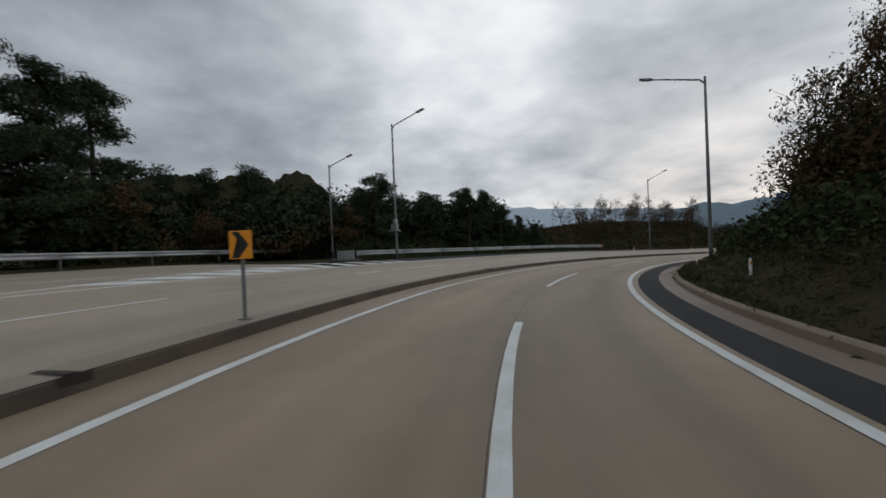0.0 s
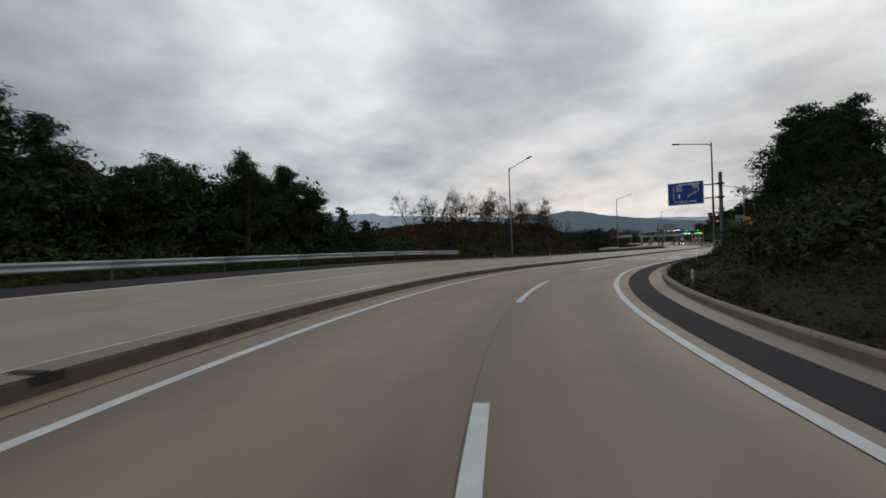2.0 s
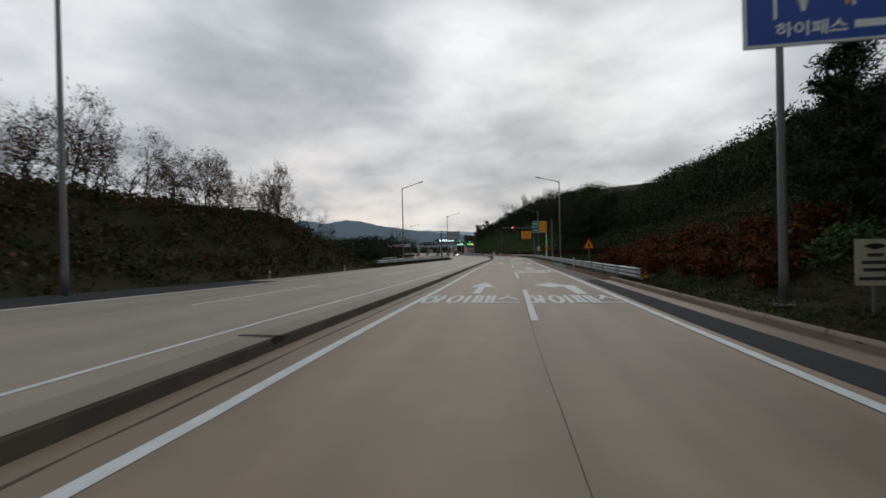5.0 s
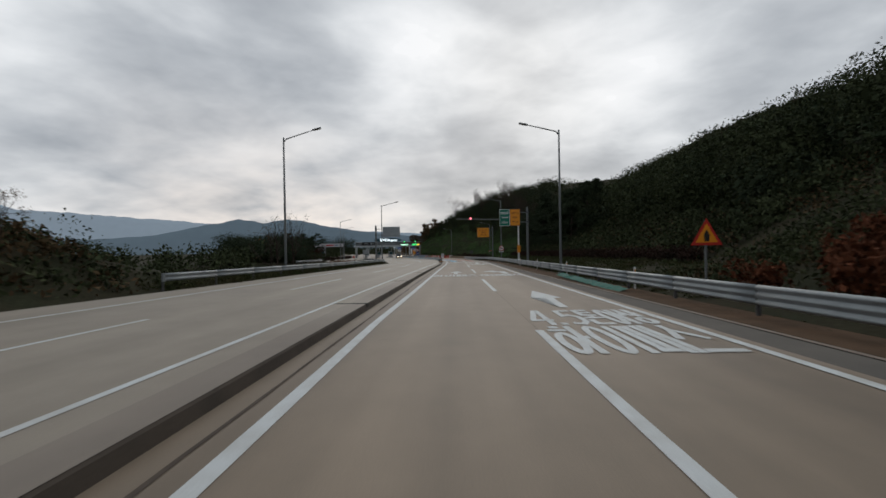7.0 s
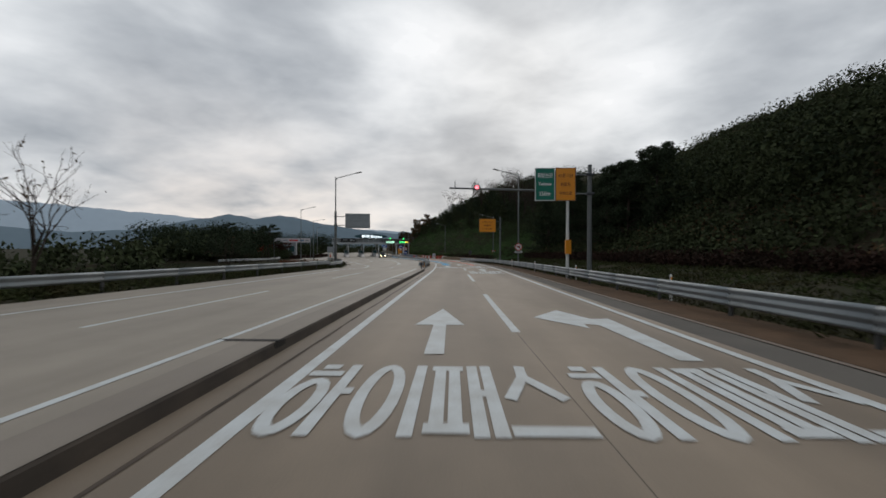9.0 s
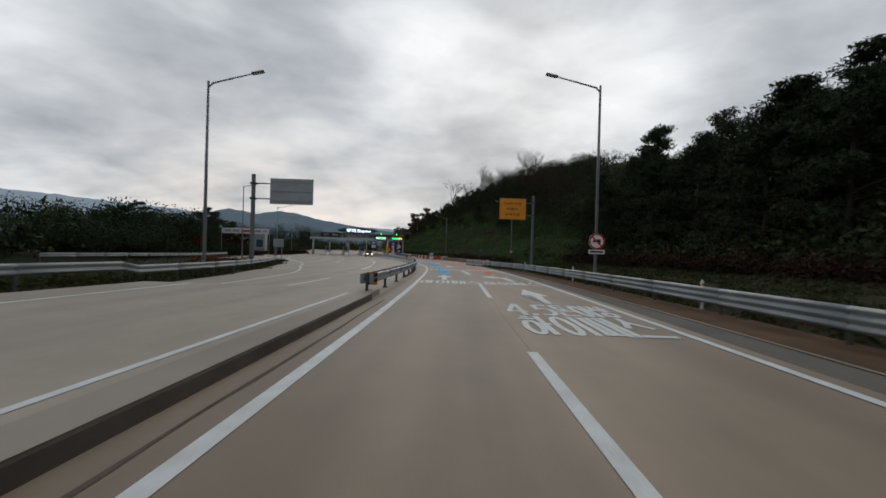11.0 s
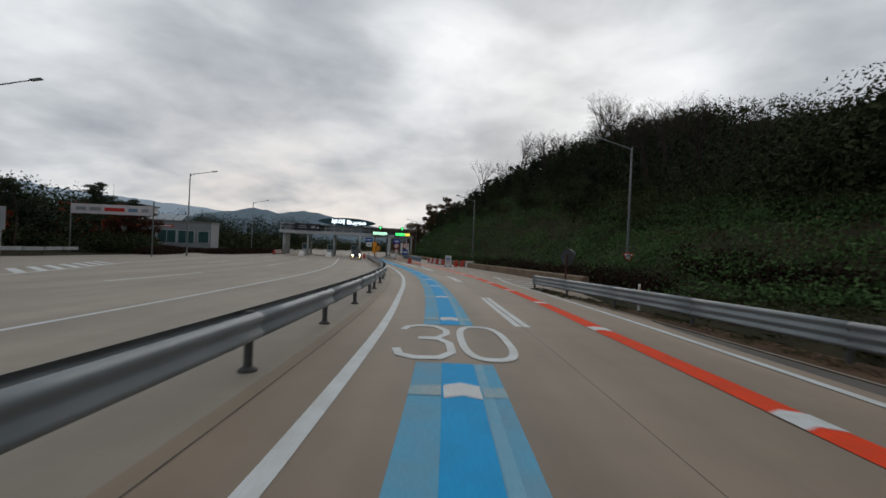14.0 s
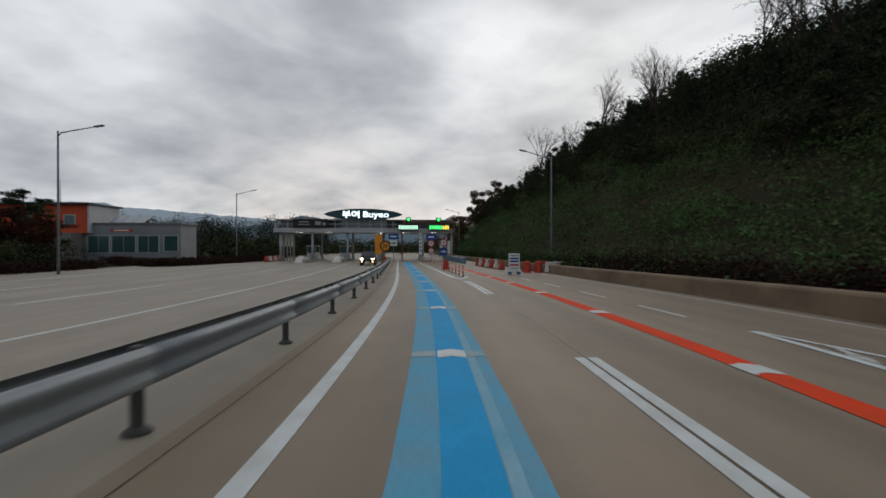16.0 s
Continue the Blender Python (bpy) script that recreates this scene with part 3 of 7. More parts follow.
ribbon("edge_line", -58, KERB_END, fn((-160, -5.9), (-40, -5.9), (0, -5.75), (30, -5.5), (62, -5.4)), fn((-160, -5.8), (-40, -5.8), (0, -5.63), (30, -5.38), (62, -5.28)), OPP, M_WHITE, "white edge line of the opposite carriageway")
for a in (-106, -89.4, -72.2, -56.2, -39.4, -22.1, -5, 11.6, 28.7, 45.5):
    o = np.interp(a, [-72, -22, 0, 30], [-9.45, -9.3, -9.15, -8.75])
    tagged(ribbon("lane_dash", a, a + 8.2, o - 0.06, o + 0.06, OPP, M_WHITE, "white broken lane line of the opposite carriageway"), group="far lane dashes")
tagged(ribbon("lane_dash", 63.8, 72.5, -9.09, -8.97, lambda s: 0.006 + HK(s) * (s < 64), M_WHITE, "white broken lane line of the opposite carriageway"), group="far lane dashes")
ribbon("lane_line", 86.5, 182, fn((86.5, -9.82), (107, -10.4), (140, -10.4), (182, -10.7)), fn((86.5, -9.67), (107, -10.25), (140, -10.25), (182, -10.55)), 0.006, M_WHITE, "solid white lane line on the toll plaza")
ribbon("lane_line", 86.5, 95.4, fn((86.5, -9.56), (95.4, -9.8)), fn((86.5, -9.44), (95.4, -9.68)), 0.009, M_WHITE, "second white lane line on the toll plaza")
ribbon("edge_line", S0, KERB_END + 1.9, lambda s: D_OUT(s) - 0.07, lambda s: D_OUT(s) + 0.07, OPP, M_WHITE, "white outer edge line of the opposite carriageway")
D_PLAZA = fn((64, -11.85), (72.6, -12.3), (78, -12.9), (84, -14.4), (91, -16.4), (98, -17.8), (105, -19.6), (115, -22.3), (127, -25.2), (160, -27.6))
ribbon("edge_line", KERB_END + 2, 160, lambda s: D_PLAZA(s) - 0.07, lambda s: D_PLAZA(s) + 0.07, 0.006, M_WHITE, "white outer edge line flaring into the plaza")
# gore hatching where the side ramp joins
D_GORE = fn((-160, -12.9), (-85, -12.95), (-80, -13.8), (-75, -14.6), (-70, -15.4), (-67, -15.7))
ribbon("edge_line", -92, -68, lambda s: D_GORE(s) - 0.06, lambda s: D_GORE(s) + 0.06, OPP, M_WHITE, "white line along the gore area")
for a in (-79.6, -77.7, -75.9, -74.2, -72.5, -70.8, -69.1, -67.3, -65.7, -64.3):
    far = D_GORE(a) if a < -69 else float(np.interp(a, [-69, -63], [-14.9, -13.6]))
    b = a - 1.2 if a < -72 else a - 0.3
    tagged(flat_poly("hatch_stripe", [(a, -12.86), (a + 0.85, -12.86), (a + 0.55, -12.86 + (far + 12.86) * 0.6), (b + 0.4, far), (b - 0.3, far), (a - 0.15, -12.86 + (far + 12.86) * 0.6)], lambda s: HK(s) + 0.009, M_WHITE, "slanted white stripe of the gore hatching"), group="gore hatching")
for k in range(4):
    a = -117.5 + k * 12.2
    tagged(ribbon("lane_dash", a, a + 2.4, -15.6, -15.48, OPP, M_WHITE, "white broken line of the joining ramp"), group="ramp dashes")
ribbon("edge_line", -110, -64, fn((-110, -18.3), (-86, -18.6), (-80, -19.5), (-75, -22), (-64, -26.5)), fn((-110, -18.18), (-86, -18.48), (-80, -19.38), (-75, -21.88), (-64, -26.38)), OPP, M_WHITE, "white outer line of the joining ramp")
# plaza lane dashes on the far side
for o, starts in ((-15.7, (107.6, 131.8, 156)), (-21.3, (132.6, 157)), (-26.0, (168,))):
    for a in starts:
        tagged(ribbon("lane_dash", a, a + 8.8, o - 0.07, o + 0.07, 0.006, M_WHITE, "white dash on the toll plaza"), group="plaza dashes")
ribbon("edge_line", 119, 186, fn((119, 7.3), (126, 7.75), (186, 7.75)), fn((119, 7.18), (126, 7.63), (186, 7.63)), 0.004, M_WORN, "worn white line before the retaining wall")
# hatching at the end of the guardrail
D_NOSE = fn((108, 4.6), (113, 6.3), (117.8, 6.1), (119.8, 5.8), (126, 4.68))
ribbon("edge_line", 114, 126, lambda s: D_NOSE(s) - 0.07, lambda s: D_NOSE(s) + 0.07, 0.013, M_WHITE, "white line along the gore beside the guardrail end")
for k in range(6):
    a = 113.6 + k * 1.95
    lo_d, hi_d = D_RIGHT(a) + 0.1, D_NOSE(a + 0.9) - 0.08
    tagged(flat_poly("hatch_stripe", [(a, lo_d), (a + 0.5, lo_d), (a + 0.75, (lo_d + hi_d) / 2), (a + 1.55, hi_d), (a + 1.1, hi_d), (a + 0.3, (lo_d + hi_d) / 2)], 0.015, M_WORN, "slanted white stripe of the gore hatching"), group="shoulder hatching")
for k in range(7):
    a = 109.9 + k * 2.15
    c = D_PLAZA(a)
    tagged(flat_poly("hatch_stripe", [(a, c - 0.08), (a + 0.7, c - 0.08), (a + 3.9, c - 3.1), (a + 3.2, c - 3.1)], 0.009, M_WHITE, "slanted white stripe of the plaza hatching"), group="plaza hatching")


def straight_arrow(s0, s1, d):
    h = s0 + (s1 - s0) * 0.5
    flat_poly("road_arrow", [(s0, d - 0.17), (h, d - 0.15), (h, d - 0.58), (s1, d), (h, d + 0.58), (h, d + 0.15), (s0, d + 0.17)], 0.012, M_WHITE, "white straight-ahead arrow painted on concrete")


def bent_arrow(s0, d):
    """An arrow whose shaft bends into a long head towards the other lane."""
    pts = [(0, 0.51), (0, 0.89), (4.34, 0.96), (4.25, 0.48), (5.92, -0.02), (4.5, -0.95), (2.86, 0.02), (3.5, 0.07), (3.3, 0.38)]
    flat_poly("road_arrow", [(s0 + a, d + b) for a, b in pts], 0.012, M_WHITE, "white arrow bending towards the other lane")


def slant_arrow(s0, d):
    """A short straight shaft with a long slanted head."""
    pts = [(0, 0.0), (0.02, 0.25), (2.6, 0.41), (2.71, 0.71), (5.7, 0.19), (2.85, -0.37), (2.87, 0.12)]
    flat_poly("road_arrow", [(s0 + a, d + b) for a, b in pts], 0.012, M_WHITE, "white arrow slanting towards the other lane")


HIPASS, HEAVY, SLOW = "하이패스", "4.5톤이상", "천천히"
for s0 in (-18.9, 24.5, 70.7):
    d = -0.15 if s0 > 60 else 0.0
    road_text(HIPASS, s0, s0 + 2.45, -3.5 + d, -0.1 + d, "white Korean lane lettering painted on concrete")
    road_text(HIPASS, s0, s0 + 2.45, 0.1 + d, 3.25 + d, "white Korean lane lettering painted on concrete")
    straight_arrow(s0 + 3.2, s0 + 9.0 if s0 > -10 else s0 + 9.6, -1.8 if s0 < 60 else -2.3)
    bent_arrow(s0 + 2.9 if s0 < 60 else s0 + 3.2, 1.6 if s0 < 60 else 1.2)
for s0 in (3.1, 59.4):
    o = 0.0 if s0 < 50 else -0.3
    road_text(HEAVY, s0, s0 + 2.4, 0.12 + o, 3.05 + o * 0.6, "white weight-limit lettering painted on concrete")
    road_text(HIPASS, s0 - 2.8, s0 - 0.2, 0.15 + o, 3.05 + o * 0.6, "white Korean lane lettering painted on concrete")
    slant_arrow(s0 + (3.1 if o == 0.0 else 2.85), 1.37 + o * 0.3)
road_text(SLOW, 89.2, 91.4, -3.45, -0.64, "white Korean slow-down lettering painted on concrete")
road_text(SLOW, 89.2, 91.4, 0.28, 3.05, "white Korean slow-down lettering painted on concrete")
road_text("30", 96.2, 99.35, -3.15, -0.9, "white speed figure painted on concrete between guide stripes", w=0.15)

# guide stripes: blue for the electronic toll lane, red for the other
D_BLUE, D_RED = fn((80, -2.28), (95, -2.12), (120, -1.92), (185, -2.4)), fn((80, 1.72), (100, 1.7), (115, 2.1), (125, 2.5), (146, 2.8), (185, 2.9))
for a, b in ((81.5, 95.9), (99.55, 182)):
    ribbon("guide_stripe_pale", a, b, lambda s: D_BLUE(s) - 0.6, lambda s: D_BLUE(s) + 0.6, 0.005, M_BLUEP2, "faded blue border of the lane guide stripe", across=2)
    ribbon("guide_stripe_blue", a, b, lambda s: D_BLUE(s) - 0.2, lambda s: D_BLUE(s) + 0.28, 0.009, M_BLUEP, "bright blue lane guide stripe", across=2)
    ribbon("guide_stripe_pale", a, b, lambda s: D_BLUE(s) + 0.295, lambda s: D_BLUE(s) + 0.42, 0.0075, M_BLUEP3, "chalky pale band on the guide stripe")
ribbon("guide_stripe_red", 82, 170, lambda s: D_RED(s) - 0.22, lambda s: D_RED(s) + 0.22, 0.009, M_REDP, "orange-red lane guide stripe")
for a0 in np.arange(82.4, 175, 5.93):
    for f, n in ((D_BLUE, "guide_chevron"), (D_RED, "guide_chevron")):
        a = a0 if f is D_BLUE else a0 - 0.4 - (a0 - 88) * 0.018
        c = f(a) + (0.055 if f is D_BLUE else 0.0)
        if f is D_BLUE and 95 < a < 99.5:
            continue
        if f is D_BLUE:
            for u, v in ((-0.655, -0.26), (0.26, 0.545)):
                tagged(flat_poly(n, [(a + 0.1, c + u), (a + 0.1, c + v), (a + 0.5, c + v), (a + 0.45, c + u)], 0.0125, M_WORN2, "worn pale border of a chevron on a guide stripe"), group="guide chevrons")
        tagged(flat_poly(n, [(a, c - 0.23), (a + 0.12, c), (a, c + 0.23), (a + 0.5, c + 0.23), (a + 0.62, c), (a + 0.5, c - 0.23)], 0.016, M_WHITE, "small white chevron on a guide stripe"), group="guide chevrons")


# ---- ground: one sheet, banked up on both sides of the road ----
def ease(t):
    t = np.clip(t, 0, 1)
    return t * t * (3 - 2 * t)


def terrain(x, y):
    """Height of the ground at many places."""
    s, d = nearest_sd(x, y)
    z = plane_z(x, y) - 0.08 + cross_z(s, np.clip(d, -27, 9))
    hk = np.interp(s, [-60, -38, -18, 62, 66], [0.235, 0.24, 0.19, 0.19, 0.0])
    wob = np.array([noise.noise(Vector((a * 0.07, b * 0.07, 0.3))) for a, b in zip(x.ravel(), y.ravel())]).reshape(x.shape)
    fine = np.array([noise.noise(Vector((a * 0.35, b * 0.35, 4.3))) for a, b in zip(x.ravel(), y.ravel())]).reshape(x.shape)
    # right: (start, slope, greatest rise) along s
    st = np.interp(s, [-160, -40, -30, -20, 8, 24, 100, 116, 260, 330], [5.9, 6.0, 8.2, 8.2, 9.0, 16, 16.5, 10.6, 10.6, 14])
    sl = np.interp(s, [-160, -70, -60, -40, -32, 8, 24, 90, 110, 131, 150, 165, 215, 270, 330], [0.66, 0.64, 0.48, 0.46, 0.58, 0.55, 0.58, 0.60, 0.50, 0.50, 0.95, 1.12, 1.12, 0.5, 0.1])
    top = np.interp(s, [-160, -20, 8, 24, 95, 125, 145, 200, 280, 340], [8, 8.5, 14, 30, 36, 26, 31, 35, 12, 2])
    rise = sl * np.clip(d - st, 0, None)
    r = top * (1 - np.exp(-rise / top)) * 1.12
    verge = np.where(s < -8, 0.22, np.where((d > 6.4) & (s < 112), 0.08, -0.05))
    lawn = np.interp(s, [6, 24, 100, 112], [0, 0.125, 0.125, 0]) * np.clip(d - 6.8, 0, 9.2)
    hum = np.interp(s, [97, 106, 235, 250], [0.22, 0.62, 0.62, 0.22])
    z = z + np.where(d > 5.3, r + lawn + verge + ease((d - st) / 4) * (0.5 * wob + hum * fine), 0)
    # left: a mound beside the bend, then a bank that falls into the valley, then the level plaza
    ml = np.interp(s, [-46, -34, -24, 4, 14, 24], [0, 2.0, 4.3, 4.6, 2.0, 0])
    edge = np.interp(s, [-160, -86, -78, -68, -62, -45, -20, 10, 64, 90, 105, 120], [24, 24, 26.5, 29, 30, 19, 15.8, 15.4, 15.6, 21, 28, 36])
    out = -d - edge
    fall = np.interp(s, [-50, -20, 15, 30, 80, 105], [0, 0, 0, -4.5, -4.5, 0])
    far = np.interp(s, [-160, -60, -20, 10, 60, 330], [5, 5, 2, -3, -6, -3])
    zl = ml * ease(out / 6.5) + fall * ease(out / 14) + far * ease((out - 25) / 90) + ease(out / 4) * (0.6 * wob + 0.2 * fine)
    zl = zl + hk + np.where((s < -69) & (-d < edge - 1.5), -0.2, 0.0)
    z = z + np.where(d < -13.5, zl, 0)
    return z


def ground_at(x, y):
    return float(terrain(np.array([[x]]), np.array([[y]]))[0, 0])


def axis(lo, hi, a, b, fine_step, n):
    mid = list(np.arange(a, b + 0.01, fine_step))
    left = [a - (a - lo) * ((i / n) ** 2.2) for i in range(n, 0, -1)]
    right = [b + (hi - b) * ((i / n) ** 2.2) for i in range(1, n + 1)]
    return np.array(left + mid + right)


GX, GY = np.meshgrid(axis(-3500, 3500, -110, 75, 1.6, 26), axis(-3000, 4200, -130, 290, 2.0, 26))
GZ = terrain(GX, GY)
ny, nx = GX.shape
gv = np.stack([GX, GY, GZ], -1).reshape(-1, 3)
# leave the ground well under the paved strips
gs_, gd_ = nearest_sd(GX, GY)
under = ((gd_ > -15) & (gd_ < np.where(gs_ < -7, 5.2, np.where(gs_ > 112, 8.4, 5.6)))).reshape(-1)
gv[under, 2] -= 0.3
gi = np.arange(ny * nx).reshape(ny, nx)
gf = np.stack([gi[:-1, :-1], gi[:-1, 1:], gi[1:, 1:], gi[1:, :-1]], -1).reshape(-1, 4)
M_GROUND = material("verge_soil_and_grass", (0.028, 0.030, 0.016), 1.0, second=(0.042, 0.031, 0.019), scale=0.35, amount=0.8, grain=6, grain_amount=0.25, bump=0.8, bump_scale=5, spec=0.1)
tagged(mesh_object("ground", gv, gf, M_GROUND, smooth=True), "dark grassy ground with bare brown soil", kind="structure")


# ---- far hills on the horizon ----
def ridge(name, dist, az0, az1, peaks, mat, base, label, n=90, rough=0.06, tree=0.0):
    vs, fs = [], []
    for i in range(n + 1):
        a = az0 + (az1 - az0) * i / n
        h = 0.0
        if callable(peaks):
            h = peaks(a)
        else:
            for c, w, k in peaks:
                h = max(h, k * math.exp(-((a - c) / w) ** 2))
        h += rough * h * noise.noise(Vector((a * 0.9, 1.7, dist))) * 1.5 + 0.4 * rough * h * noise.noise(Vector((a * 4.0, 3.7, dist)))
        h += tree * (3.0 * abs(noise.noise(Vector((a * 2.6, 8.1, 2.0)))) + 1.6 * noise.noise(Vector((a * 9.0, 5.1, 3.0))))
        r = radians(a)
        cx, cy = -math.sin(r), math.cos(r)
        for k, (dd, hh) in enumerate(((0, base), (0.04, h * 0.45), (0.09, h * 0.85), (0.13, h), (0.3, h * 0.4))):
            vs.append((cx * dist * (1 + dd), 60 + cy * dist * (1 + dd), hh))
    for i in range(n):
        for k in range(4):
            a = i * 5 + k
            fs.append((a, a + 5, a + 6, a + 1))
    return tagged(mesh_object(name, vs, fs, mat, smooth=True), label, kind="structure")


# aerial haze is painted in: blue-grey base colour plus a faint glow
M_FAR = material("far_hill_painted_haze", (0.055, 0.075, 0.085), 1.0, second=(0.04, 0.055, 0.065), scale=0.004, amount=0.7, grain=0.02, spec=0.0, emission=(0.10, 0.135, 0.17), strength=0.55)
M_FAR2 = material("farther_hill_painted_haze", (0.08, 0.1, 0.12), 1.0, second=(0.06, 0.08, 0.1), scale=0.003, amount=0.5, grain=0.02, spec=0.0, emission=(0.19, 0.235, 0.28), strength=0.8)
M_WOODY = material("wooded_hill", (0.024, 0.026, 0.016), 1.0, second=(0.036, 0.028, 0.017), scale=0.03, amount=0.8, grain=0.4, grain_amount=0.4, spec=0.0, bump=1.0, bump_scale=0.6)
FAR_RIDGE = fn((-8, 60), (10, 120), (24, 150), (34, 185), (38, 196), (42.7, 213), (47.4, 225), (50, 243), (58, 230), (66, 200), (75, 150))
ridge("backdrop_hill_far", 2600, -8, 75, FAR_RIDGE, M_FAR2, -60, "hill ridge on the horizon, painted pale blue-grey for haze", n=160, rough=0.03)
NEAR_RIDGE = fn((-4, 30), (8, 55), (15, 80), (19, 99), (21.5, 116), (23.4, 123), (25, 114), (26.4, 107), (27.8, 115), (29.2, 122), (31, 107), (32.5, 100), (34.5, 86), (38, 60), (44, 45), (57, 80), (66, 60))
ridge("backdrop_hill", 1500, -4, 66, NEAR_RIDGE, M_FAR, -40, "wooded hill in the distance, painted blue-grey for haze", n=200, rough=0.02)
HILL = ((99.5, 8, 74), (106, 11, 69), (114, 13, 63), (124, 14, 53), (88, 6, 38), (76, 9, 34))
ridge("backdrop_hill_wooded", 330, 66, 150, HILL, M_WOODY, -5, "dark wooded hill with autumn trees", n=420, rough=0.03, tree=0.45)
EAST = fn((-120, 20), (-100, 60), (-75, 100), (-60, 102), (-46, 103), (-41.5, 98), (-36, 88), (-30, 73), (-26, 61), (-20, 44), (-12, 16), (-6, -5))
ridge("backdrop_hill_wooded", 300, -120, -6, EAST, M_WOODY, -5, "tall dark wooded hill beyond the cut slope", n=760, rough=0.02, tree=0.85)


# ---- plants ----
M_BARK = material("bark", (0.055, 0.042, 0.033), 0.95, second=(0.03, 0.024, 0.02), scale=4, amount=0.8, grain=25, grain_amount=0.25, bump=0.6, bump_scale=20, spec=0.1)


def leafy(name, base, second, island=0.45, scale=0.5):
    return material(name, base, 0.9, second=second, scale=scale, amount=0.8, grain=8, grain_amount=0.15, spec=0.06, island=island)


M_PINE = leafy("pine_needles", (0.036, 0.048, 0.027), (0.025, 0.035, 0.020))
M_BROAD = leafy("dark_leaves", (0.047, 0.056, 0.026), (0.030, 0.040, 0.021))
M_IVY = leafy("bank_creeper_leaves", (0.078, 0.132, 0.048), (0.042, 0.074, 0.030), scale=0.2, island=0.3)
M_BROWN = leafy("autumn_brown_leaves", (0.095, 0.060, 0.032), (0.05, 0.043, 0.023))
M_RUST = leafy("rust_red_leaves", (0.115, 0.040, 0.02), (0.055, 0.027, 0.016))
M_MAPLE = leafy("dark_maple_leaves", (0.062, 0.022, 0.014), (0.034, 0.022, 0.014))
M_RED = leafy("red_maple_leaves", (0.26, 0.03, 0.012), (0.14, 0.03, 0.012))
M_HEDGE = leafy("hedge_leaves", (0.035, 0.058, 0.018), (0.022, 0.036, 0.014))
M_HEDGE2 = leafy("winter_hedge_leaves", (0.038, 0.021, 0.016), (0.021, 0.017, 0.012))
M_GRASS = leafy("verge_grass", (0.038, 0.05, 0.018), (0.055, 0.043, 0.022))


def leaf_mesh(rng, centres, size, aspect=0.45, droop=0.0):
    """Many folded leaf blades, one at each centre, turned at random."""
    n = len(centres)
    c = np.asarray(centres, float)
    a = rng.normal(size=(n, 3))
    a[:, 2] -= droop
    a /= np.linalg.norm(a, axis=1)[:, None]
    b = np.cross(a, rng.normal(size=(n, 3)))
    b /= np.linalg.norm(b, axis=1)[:, None] + 1e-9
    sz = (size * rng.uniform(0.6, 1.4, n))[:, None]
    up_ = np.cross(a, b) * sz * 0.12
    v = np.stack([c - a * sz * 0.5, c + b * sz * aspect * 0.5 + up_, c + a * sz * 0.5, c - b * sz * aspect * 0.5 + up_], 1).reshape(-1, 3)
    f = np.arange(n * 4).reshape(-1, 4)
    return v, f


def fast_mesh(name, v, f, mat):
    me = bpy.data.meshes.new(name)
    me.vertices.add(len(v))
    me.vertices.foreach_set("co", np.asarray(v, np.float32).ravel())
    me.loops.add(f.size)
    me.loops.foreach_set("vertex_index", f.ravel().astype(np.int32))
    me.polygons.add(len(f))
    me.polygons.foreach_set("loop_start", np.arange(0, f.size, f.shape[1], dtype=np.int32))
    me.update(calc_edges=True)
    me.validate()
    me.materials.append(mat)
    return me


def blob_points(rng, n, centre, radii, shell=0.55):
    p = rng.normal(size=(n, 3))
    p /= np.linalg.norm(p, axis=1)[:, None]
    r = rng.uniform(shell, 1.0, n) ** 0.7
    return p * r[:, None] * np.array(radii) + np.array(centre)


def limb(bm, rng, a, b, r0, r1, sag=0.15, sides=6):
    a, b = Vector(a), Vector(b)
    mid = a.lerp(b, 0.5) + Vector((rng.uniform(-1, 1), rng.uniform(-1, 1), rng.uniform(-0.3, 1))) * (b - a).length * sag
    tube(bm, [a, a.lerp(mid, 0.6), mid, b], [r0, r0 * 0.8, (r0 + r1) / 2, r1], sides, cap=False)


